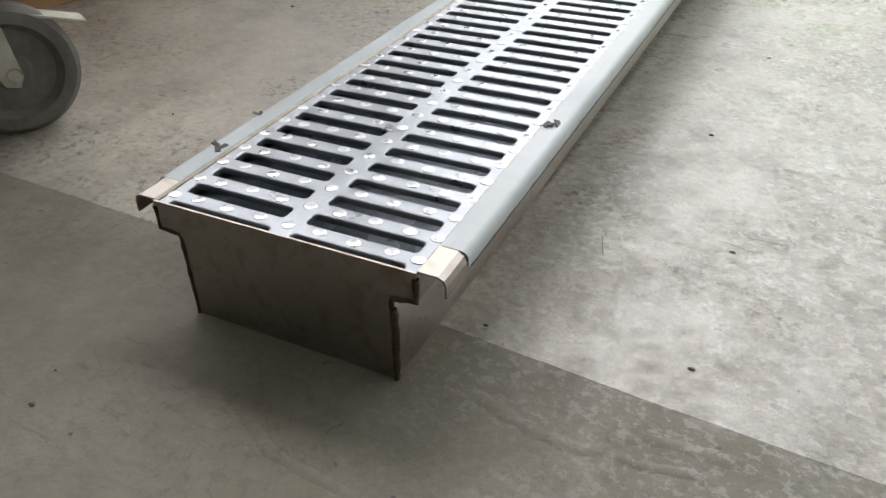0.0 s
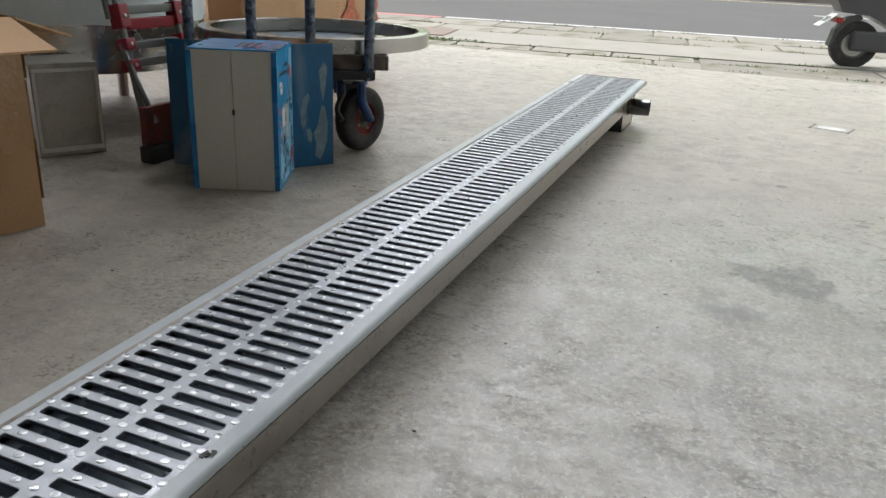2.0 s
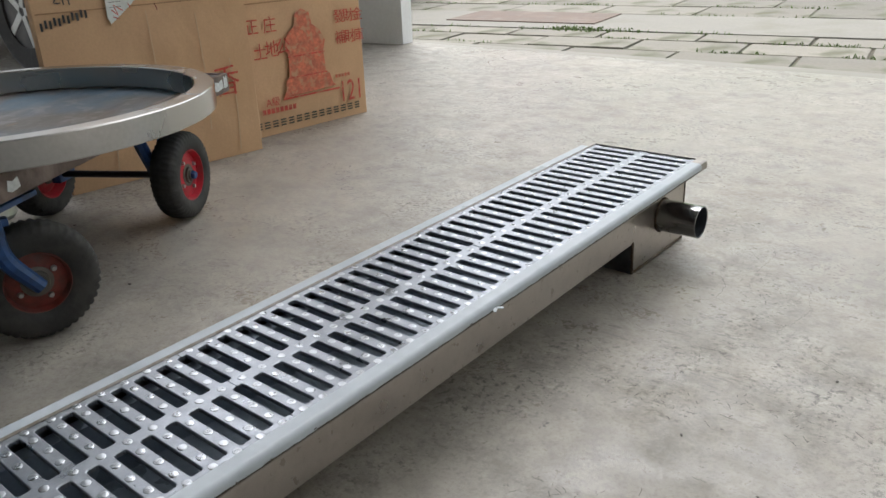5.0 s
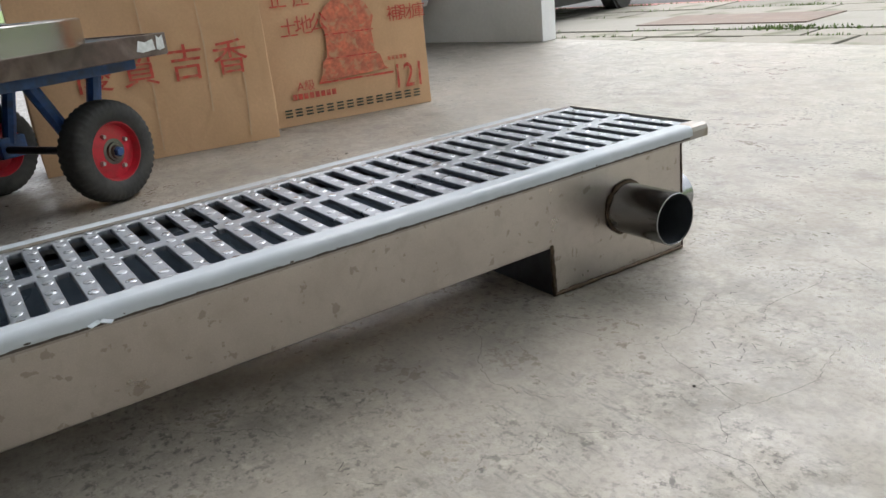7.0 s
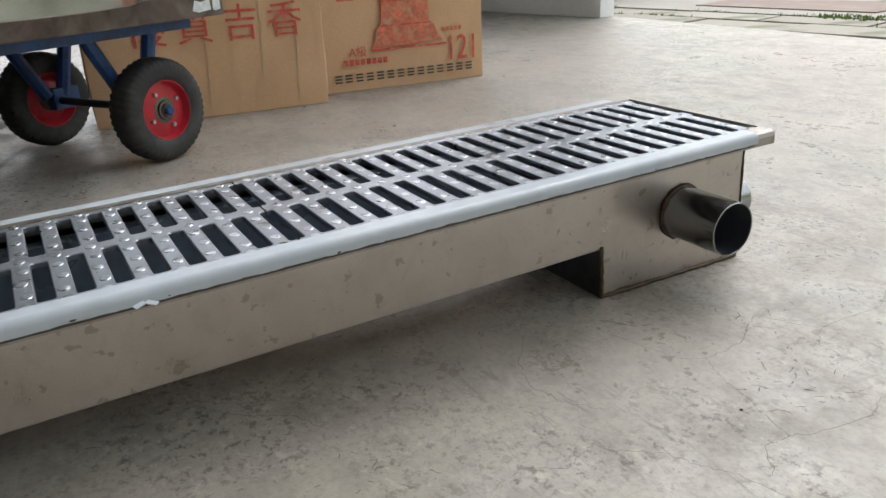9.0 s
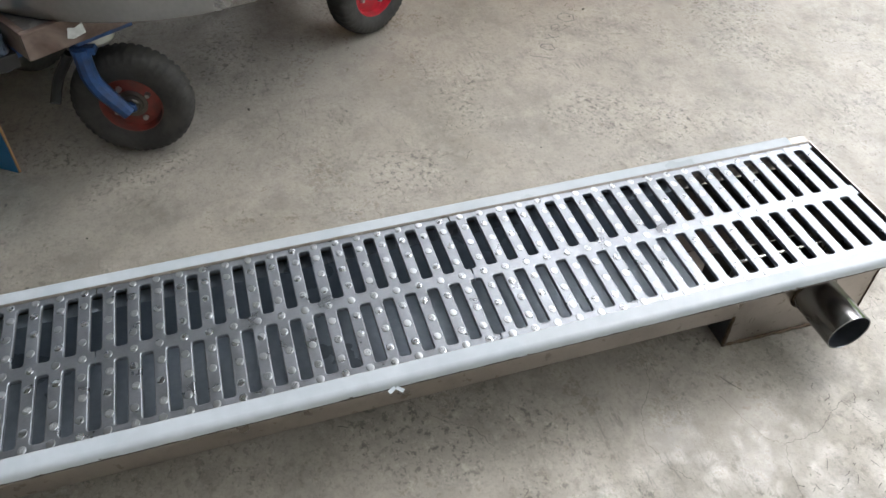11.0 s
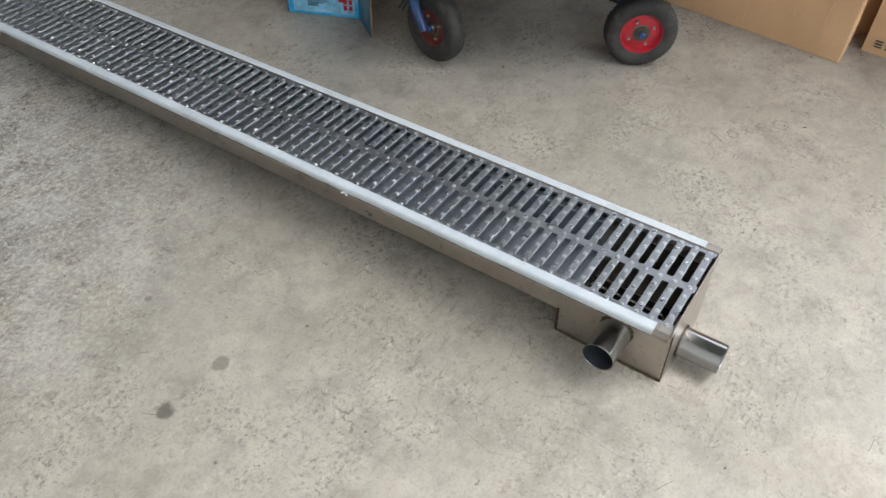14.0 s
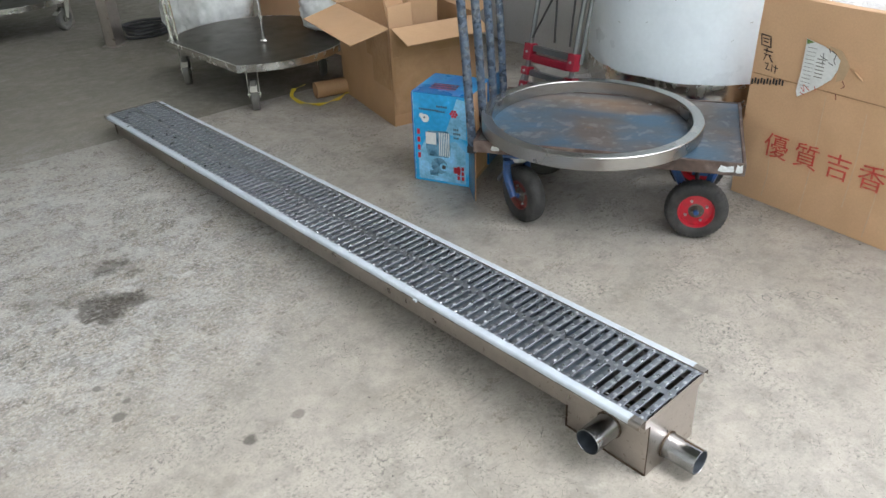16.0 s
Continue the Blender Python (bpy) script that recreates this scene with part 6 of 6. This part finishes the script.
for x0, x1, y0, y1, z0, z1 in ((0, 0.19, 0.0022, 0.20, 0.275, 0.277), (0, 0.002, 0.0022, 0.20, 0, 0.2748), (0.188, 0.19, 0.0022, 0.20, 0, 0.2748), (0.0022, 0.1878, 0.198, 0.20, 0, 0.2748)):
    part("box_side", box(x0, x1, y0, y1, z0, z1), BOX_STEEL, sb)
for x0, x1, z0, z1 in ((0.004, 0.186, 0.012, 0.026), (0.004, 0.186, 0.252, 0.262), (0.004, 0.012, 0.028, 0.25), (0.178, 0.186, 0.028, 0.25)):
    part("folded_rim", box(x0, x1, -0.005, -0.0002, z0, z1, 0.001), RIM, sb, "folded steel rim")

# ---- round-top steel trolleys ----
def round_trolley(m, radius, cut, z, casters, label):
    ob = empty("steel_trolley", m, label=label, category="trolley")
    pts = []
    a0 = math.acos(min(1.0, cut / radius))
    for k in range(73 if a0 > 0 else 72):
        a = a0 + (6.283185 - 2 * a0) * k / 72
        pts.append((radius * math.cos(a), radius * math.sin(a)))
    part("top", plate(pts, z - 0.004, z), STEEL_DULL, ob, "stained dull steel top", smooth=30)
    bm = bmesh.new()
    a_, b_ = [bm.verts.new((p[0] * 1.003, p[1] * 1.003, z + 0.001)) for p in pts], [bm.verts.new((p[0] * 1.003, p[1] * 1.003, z - 0.034)) for p in pts]
    c_ = [bm.verts.new((p[0] * 0.985, p[1] * 0.985, z - 0.034)) for p in pts]
    d_ = [bm.verts.new((p[0] * 0.985, p[1] * 0.985, z + 0.001)) for p in pts]
    k_ = len(pts)
    for k in range(k_):
        for r0, r1 in ((a_, b_), (b_, c_), (c_, d_), (d_, a_)):
            bm.faces.new((r0[k], r0[(k + 1) % k_], r1[(k + 1) % k_], r1[k]))
    part("rim", bm, STEEL_BRIGHT, ob, "bright folded steel rim")
    for x, y, ang in casters:
        tr = at(x, y, 0) @ Matrix.Rotation(radians(ang), 4, "Z")
        cs = part("caster", box(-0.04, 0.04, -0.035, 0.035, z - 0.045, z - 0.0345, 0.003), GALV, ob, "galvanised swivel caster", tr)
        for q in (-1, 1):
            out = [(-0.035, z - 0.045), (0.035, z - 0.045), (0.052, 0.075), (0.045, 0.062), (0.03, 0.066)]
            bm = plate([(p[0], p[1]) for p in out], -0.0015, 0.0015)
            part("fork_side", bm, CREAM, cs, "cream painted fork", m=at(0, q * 0.027, 0) @ Matrix.Rotation(radians(90), 4, "X"))
        wm = at(0.042, 0, 0.0785) @ Matrix.Rotation(radians(90), 4, "X")
        part("tyre", lathe([(0.058, -0.019), (0.072, -0.0185), (0.0785, -0.012), (0.0785, 0.012), (0.072, 0.0185), (0.058, 0.019)], 40), GREY_TYRE, cs, "grey rubber tyre", wm, smooth=40)
        part("wheel_disc", lathe([(0, -0.02), (0.02, -0.02), (0.024, -0.010), (0.05, -0.009), (0.0585, -0.017), (0.0585, 0.017), (0.05, 0.009), (0.024, 0.010), (0.02, 0.02), (0, 0.02)], 40), GREY_TYRE, cs,
             "grey wheel disc", wm, smooth=30)
        part("axle_bolt", lathe([(0, 0.033), (0.008, 0.033), (0.009, 0.03), (0.009, -0.03), (0.008, -0.033), (0, -0.033)], 12), STEEL_BRIGHT, cs, m=wm)
        part("brake_lever", box(0.03, 0.105, -0.018, 0.018, 0.135, 0.1385, 0.0012), CREAM, cs, "cream brake lever", at(0, 0, 0.02) @ Matrix.Rotation(radians(16), 4, "Y"))
    return ob


t1 = round_trolley(at(-0.79, -0.125, 0) @ Matrix.Rotation(radians(3), 4, "Z"), 0.49, 0.352, 0.252, ((0.237, 0.28, 58), (0.255, -0.36, 58), (-0.327, 0.105, 60), (-0.25, -0.27, 10)), "dull stainless steel trolley with a round-cut top on casters")
part("handle_post", tube(bend([(0.322, -0.335, 0.25), (0.315, -0.37, 0.62), (0.315, -0.38, 0.9)], 0.05), 0.011, 12), STEEL_BRIGHT, t1, "bright bent handle tube")
part("handle_post", tube([(0.295, -0.322, 0.25), (0.30, -0.39, 0.9)], 0.008, 12), STEEL_BRIGHT, t1, "bright bent handle tube")
part("centre_rod", tube([(0.02, 0.092, 0.25), (0.015, 0.085, 0.75)], 0.008, 12), STEEL_BRIGHT, t1, "bright upright rod")
part("centre_nut", lathe([(0, 0.012), (0.018, 0.012), (0.02, 0.009), (0.02, 0.0)], 6), STEEL_BRIGHT, t1, m=at(0.02, 0.092, 0.2525))
round_trolley(at(-0.15, -2.415, 0), 0.475, 0.475, 0.252, ((-0.33, 0.20, 40), (0.25, 0.22, 30), (0.05, -0.3, 10)), "dull stainless steel round-top trolley with a bright rim")


table = empty("steel_table", at(-0.536, -1.55, 0), label="stainless steel table frame on a broad square leg", category="table")
part("leg", box(-0.062, 0.062, -0.035, 0.035, 0.006, 0.80, 0.004), STEEL, table, "broad square steel leg", Matrix.Rotation(radians(40), 4, "Z"))
part("foot_plate", box(-0.075, 0.075, -0.055, 0.055, 0.0, 0.0055, 0.001), STEEL, table, "steel foot plate", Matrix.Rotation(radians(40), 4, "Z"))
part("rail", box(-0.9, -0.05, -0.02, 0.02, 0.30, 0.34, 0.003), STEEL, table, "steel cross rail", Matrix.Rotation(radians(-10), 4, "Z"))
part("rail", box(0.05, 0.75, -0.02, 0.02, 0.30, 0.34, 0.003), STEEL, table, "steel cross rail", Matrix.Rotation(radians(-100), 4, "Z"))
part("leg", box(-0.95, -0.89, -0.03, 0.03, 0.0, 0.80, 0.004), STEEL, table, "square steel leg", Matrix.Rotation(radians(-10), 4, "Z"))
part("leg", box(-0.02, 0.05, -0.84, -0.77, 0.0, 0.80, 0.004), STEEL, table, "square steel leg")
part("top", box(-1.0, 0.1, -0.9, 0.1, 0.80, 0.84, 0.004), STEEL, table, "steel table top")

cable = part("coiled_cable", tube([(0.16 * math.cos(k * 0.35) * (1 + 0.1 * math.sin(k)), 0.12 * math.sin(k * 0.35), 0.012 + 0.0012 * k) for k in range(60)], 0.010, 8), BLACK,
             m=at(-0.80, -1.62, 0))
tagged(cable, "loose coil of black cable on the floor", "cable")


def crumpled(name, size, m, mat, label, category, seed):
    bm = bmesh.new()
    bmesh.ops.create_icosphere(bm, subdivisions=5, radius=1)
    for vv in bm.verts:
        p = vv.co.copy()
        k = 1 + 0.22 * noise.noise(p * 1.3 + Vector((seed, 0, 0))) + 0.10 * abs(noise.noise(p * 4 + Vector((0, seed, 0)))) + 0.05 * noise.noise(p * 9)
        vv.co = Vector((p.x * size[0], p.y * size[1], max(p.z, -0.8) * size[2])) * k
    low = min(vv.co.z for vv in bm.verts)
    for vv in bm.verts:
        vv.co.z -= low
    return tagged(part(name, bm, mat, m=m, smooth=50), label, category)


crumpled("plastic_bag", (0.27, 0.30, 0.34), at(-0.98, -1.02, 0), PLASTIC_WHITE, "crumpled white translucent plastic bag on the floor", "plastic bag", 3)
crumpled("plastic_bag", (0.15, 0.20, 0.16), at(-1.16, 0.06, 0.253), PLASTIC_WHITE, "crumpled white plastic bag lying on the trolley", "plastic bag", 7)
board = empty("cardboard_sheet", at(-1.40, -0.62, 0.0), label="large folded brown cardboard sheet standing upright", category="cardboard")
part("sheet", box(-0.004, 0.004, -0.55, 0.55, 0.0, 0.75, 0.001), CARD, board, m=Matrix.Rotation(radians(-6), 4, "Y"))
part("fold", box(-0.004, 0.004, 0.0, 0.30, 0.0, 0.72, 0.001), CARD_DARK, board, "folded side panel", at(0, 0.552, 0) @ Matrix.Rotation(radians(50), 4, "Z") @ Matrix.Rotation(radians(-4), 4, "Y"))

roll = empty("cardboard_tube", at(-0.85, 0.295, 0.043) @ Matrix.Rotation(radians(165), 4, "Z") @ AX_X, label="thick brown cardboard tube lying on the floor", category="tube")
part("tube_wall", lathe([(0.034, 0), (0.0425, 0), (0.0425, 0.19), (0.034, 0.19)], 40, closed=True), CARD_DARK, roll, smooth=40)
strap_pts = bend([(-1.02, 0.36, 0.01), (-0.93, 0.40, 0.008), (-0.815, 0.43, 0.012), (-0.745, 0.33, 0.006), (-0.755, 0.20, 0.012), (-0.80, 0.16, 0.03), (-0.86, 0.19, 0.05)], 0.05)
bm = bmesh.new()
rows = []
for i, p in enumerate(strap_pts):
    d = (strap_pts[min(i + 1, len(strap_pts) - 1)] - strap_pts[max(i - 1, 0)]).normalized()
    nrm = Vector((-d.y, d.x, 0)).normalized() * 0.010
    up = Vector((0, 0, 0.0015))
    tilt = Vector((0, 0, 0.006 * math.sin(i)))
    rows.append([bm.verts.new(p + nrm + tilt), bm.verts.new(p - nrm - tilt * 0.2), bm.verts.new(p - nrm - tilt * 0.2 + up), bm.verts.new(p + nrm + tilt + up)])
for r0, r1 in zip(rows, rows[1:]):
    for k in range(4):
        bm.faces.new((r0[k], r0[(k + 1) % 4], r1[(k + 1) % 4], r1[k]))
bm.faces.new(rows[0][::-1]), bm.faces.new(rows[-1])
tagged(part("yellow_strap", bm, YELLOW), "loose yellow plastic strap on the floor", "strap")

# ---- small steel cover in the floor ----
cover = empty("floor_plate", at(0.885, 3.405, 0) @ Matrix.Rotation(radians(-14), 4, "Z"), label="small flush floor cover with dark ends and a rubbed white patch", category="floor cover")
part("cover_sheet", box(-0.072, 0.072, -0.052, 0.052, 0.0004, 0.0022, 0.0006), GALV_OLD, cover)
for x in (-0.0765, 0.0765):
    part("cover_end", box(x - 0.0042, x + 0.0042, -0.058, 0.058, 0.0004, 0.0034, 0.0008), STEEL_DULL, cover, "dark worn end bar")
part("rubbed_patch", plate([(-0.05, -0.03), (-0.01, -0.04), (0.045, -0.033), (0.062, -0.01), (0.05, 0.022), (0.01, 0.03), (-0.035, 0.02), (-0.056, -0.005)], 0.0022, 0.0026), CHIPPED, cover, "rubbed white paint")

# ---- vehicles ----
def car(m, paint, label, length=3.9, width=1.62, wheel_base=2.4):
    ob = empty("parked_car", m, label=label, category="car")
    l2, w2 = length / 2, width / 2
    side = [(-l2, 0.32), (-l2 + 0.03, 0.62), (-l2 + 0.25, 0.84), (-l2 + 0.95, 0.92), (-l2 + 1.55, 1.40), (l2 - 0.95, 1.44), (l2 - 0.25, 1.0), (l2 - 0.04, 0.88), (l2, 0.34), (l2 - 0.1, 0.2), (-l2 + 0.1, 0.2)]
    bm = bmesh.new()
    rings = []
    for y, k in ((-w2, 0.0), (-w2 + 0.12, 1.0), (w2 - 0.12, 1.0), (w2, 0.0)):
        ring = []
        for x, z in side:
            shrink = 0.0 if k else 0.035
            zz = z if z < 0.95 else 0.95 + (z - 0.95) * (1.0 if k else 0.0)
            ring.append(bm.verts.new((x * (1 - shrink), y, zz)))
        rings.append(ring)
    for a, b in zip(rings, rings[1:]):
        for k in range(len(side)):
            bm.faces.new((a[k], a[(k + 1) % len(side)], b[(k + 1) % len(side)], b[k]))
    bm.faces.new(rings[0][::-1]), bm.faces.new(rings[-1])
    bmesh.ops.bevel(bm, geom=bm.edges[:], offset=0.03, segments=2, affect="EDGES")
    part("body", bm, paint, ob, smooth=50)
    for s in (-1, 1):
        part("window", plate([(-l2 + 1.15, 0.0), (-l2 + 1.6, 0.38), (l2 - 1.1, 0.40), (l2 - 0.6, 0.02)], 0, 0.012), GLASS_DARK, ob, "dark side window",
             at(0, s * (w2 - 0.06), 0.97) @ Matrix.Rotation(radians(90), 4, "X"))
        part("sill", box(-wheel_base / 2 + 0.36, wheel_base / 2 - 0.36, s * (w2 - 0.01) - 0.025, s * (w2 - 0.01) + 0.025, 0.17, 0.26, 0.01), BLACK, ob, "dark sill")
        for x in (-wheel_base / 2, wheel_base / 2):
            part("wheel_arch", lathe([(0.0, -0.01), (0.345, -0.01), (0.345, 0.012), (0.0, 0.012)], 36), BLACK, ob, m=at(x, s * (w2 + 0.003), 0.33) @ Matrix.Rotation(radians(90), 4, "X"))
            wm = at(x, s * (w2 - 0.065), 0.31) @ Matrix.Rotation(radians(-90 * s), 4, "X")
            wh = part("wheel", lathe([(0.19, -0.09), (0.29, -0.10), (0.31, -0.07), (0.31, 0.07), (0.29, 0.10), (0.19, 0.09)], 40, closed=True), RUBBER, ob, "black tyre", wm, smooth=40)
            part("rim", lathe([(0, 0.02), (0.17, 0.03), (0.19, 0.085), (0.2, 0.085), (0.2, -0.08)], 40), BLACK, wh, smooth=40)
            for k in range(5):
                part("spoke", box(0.02, 0.192, -0.022, 0.022, 0.05, 0.085, 0.008), GALV, wh, "bright alloy spoke", Matrix.Rotation(6.28318 * k / 5, 4, "Z"))
        part("headlamp", box(l2 - 0.16, l2 - 0.02, s * 0.58 - 0.14, s * 0.58 + 0.14, 0.70, 0.80, 0.03), PLASTIC_WHITE, ob, "clear headlamp")
        part("fog_lamp", lathe([(0, 0.03), (0.045, 0.02), (0.06, 0)], 24), STEEL_BRIGHT, ob, "chrome-ringed fog lamp", at(l2 - 0.004, s * 0.55, 0.60) @ AX_X)
    part("grille", box(l2 - 0.06, l2 + 0.004, -0.45, 0.45, 0.66, 0.80, 0.02), BLACK, ob, "black grille")
    part("lower_grille", box(l2 - 0.06, l2 + 0.004, -0.5, 0.5, 0.34, 0.46, 0.02), BLACK, ob, "black lower grille")
    return ob


car(at(-6.66, 8.09, -0.222) @ Matrix.Rotation(radians(110.5), 4, "Z"), CAR_GREY, "silver-grey car parked outside beside the gateway")
car(at(-4.9, 3.98, 0) @ Matrix.Rotation(radians(3), 4, "Z"), CAR_WHITE, "white car parked behind the stacked cartons", 3.7, 1.35, 2.3)


def road_truck(m):
    ob = empty("flatbed_truck", m, label="red truck with a dark bumper standing on the road", category="truck")
    part("cab", box(-1.9, 0.0, -1.15, 1.15, 0.75, 2.9, 0.06), TRUCK_RED, ob, "red painted cab")
    part("fender", box(-1.2, -0.12, -1.2, -1.152, 0.72, 1.12, 0.02), PLASTIC_WHITE, ob, "white wheel arch")
    part("bumper", box(-0.1, 0.1, -1.2, 1.2, 0.46, 0.9, 0.04), SCOOTER_GREY, ob, "dark grey front bumper")
    part("step", box(-1.8, -1.3, -1.21, -1.0, 0.42, 0.62, 0.01), GALV, ob, "grey step")
    part("front_plate", box(0.101, 0.11, -0.28, 0.28, 0.62, 0.80), PLASTIC_WHITE, ob, "white plate")
    part("fog_lamp", box(-0.06, 0.06, -1.212, -1.2, 0.74, 0.86), LAMP_AMBER, ob, "amber side lamp")
    part("side_plate", box(-0.09, 0.05, -1.206, -1.2, 0.66, 0.86), PLASTIC_WHITE, ob, "white plate")
    part("windscreen", box(-0.02, 0.006, -1.0, 1.0, 1.8, 2.7), GLASS_DARK, ob, "dark windscreen")
    part("chassis", box(-7.5, -1.95, -0.45, 0.45, 0.6, 0.85, 0.02), BLACK, ob, "dark chassis")
    part("fuel_tank", box(-3.6, -2.3, -1.1, -0.5, 0.45, 0.98, 0.06), GALV, ob, "grey fuel tank")
    part("flatbed", box(-7.6, -2.0, -1.2, 1.2, 1.0, 1.25, 0.03), GALV, ob, "grey flatbed")
    for x in (-0.6, -5.2, -6.4):
        for s in (-1, 1):
            wm = at(x, s * 0.98, 0.5) @ Matrix.Rotation(radians(-90 * s), 4, "X")
            wh = part("wheel", lathe([(0.28, -0.13), (0.46, -0.14), (0.5, -0.10), (0.5, 0.10), (0.46, 0.14), (0.28, 0.13)], 40, closed=True), RUBBER, ob, "black truck tyre", wm, smooth=40)
            part("rim", lathe([(0, 0.1), (0.1, 0.1), (0.14, 0.03), (0.25, 0.05), (0.29, 0.12), (0.29, -0.1)], 36), SCOOTER_GREY, wh, smooth=40)
    return ob


road_truck(EX @ at(-4.84, 8.53, -0.006) @ Matrix.Scale(0.72, 4))


def scooter(m):
    ob = empty("motor_scooter", m, label="dark grey motor scooter parked on the pavement", category="scooter")
    for x in (0.0, 1.25):
        wm = at(x, 0, 0.225) @ Matrix.Rotation(radians(90), 4, "X")
        wh = part("wheel", lathe([(0.13, -0.045), (0.19, -0.055), (0.218, -0.04), (0.225, 0), (0.218, 0.04), (0.19, 0.055), (0.13, 0.045)], 40), RUBBER, ob, "black tyre", wm, smooth=45)
        part("rim", lathe([(0, -0.04), (0.03, -0.04), (0.035, -0.02), (0.11, -0.015), (0.135, -0.045), (0.135, 0.045), (0.11, 0.015), (0.035, 0.02), (0.03, 0.04), (0, 0.04)], 36), GALV, wh, "grey alloy rim", smooth=40)
    part("mudguard", plate([(-0.24, 0.20), (-0.21, 0.36), (-0.12, 0.47), (0.0, 0.50), (0.02, 0.46), (-0.09, 0.43), (-0.17, 0.34), (-0.215, 0.21)], -0.06, 0.06), SCOOTER_GREY, ob, "grey rear mudguard", Matrix.Rotation(radians(90), 4, "X"))
    part("engine", box(-0.06, 0.42, -0.13, -0.06, 0.17, 0.36, 0.03), SCOOTER_GREY, ob, "dark engine casing")
    part("exhaust", tube(bend([(0.45, 0.1, 0.2), (0.1, 0.12, 0.21), (-0.14, 0.12, 0.30)], 0.1), [0.02] * 4 + [0.045] * 4, 16), GALV, ob, "grey exhaust")
    part("body", plate([(-0.20, 0.52), (-0.28, 0.66), (-0.22, 0.72), (0.4, 0.70), (0.55, 0.55), (0.6, 0.30), (0.9, 0.26), (1.0, 0.75), (1.06, 0.98), (1.12, 0.95), (1.10, 0.30), (0.95, 0.18), (0.45, 0.20), (0.3, 0.38), (0.05, 0.50)],
                       -0.13, 0.13), SCOOTER_GREY, ob, "dark grey body", Matrix.Rotation(radians(90), 4, "X"))
    part("seat", box(-0.2, 0.42, -0.13, 0.13, 0.70, 0.78, 0.03), BLACK, ob, "black seat")
    part("tail_lamp", box(-0.225, -0.16, -0.09, 0.09, 0.42, 0.47, 0.012), LAMP_RED, ob, "red reflector lamp")
    plate_ = part("rear_plate", box(-0.19, 0.0, -0.09, 0.09, -0.004, 0.004, 0.001), PLASTIC_WHITE, ob, "white plate", at(-0.22, 0, 0.50) @ Matrix.Rotation(radians(-38), 4, "Y"))
    for k in range(5):
        part("plate_bar", box(-0.13, -0.05, -0.07 + 0.03 * k, -0.05 + 0.03 * k, 0.0042, 0.005), GREEN_INK, plate_)
    part("fork", tube([(1.25, 0, 0.24), (1.1, 0, 0.9)], 0.028, 12), GALV, ob)
    part("handlebar", tube([(1.02, -0.32, 1.02), (1.06, 0, 1.0), (1.02, 0.32, 1.02)], 0.018, 12), BLACK, ob)
    part("side_stand", tube([(0.45, -0.1, 0.2), (0.40, -0.2, 0.01)], 0.012, 10), GALV, ob)
    return ob


scooter(at(1.272, 8.35, -0.235) @ Matrix.Rotation(radians(14), 4, "Z"))
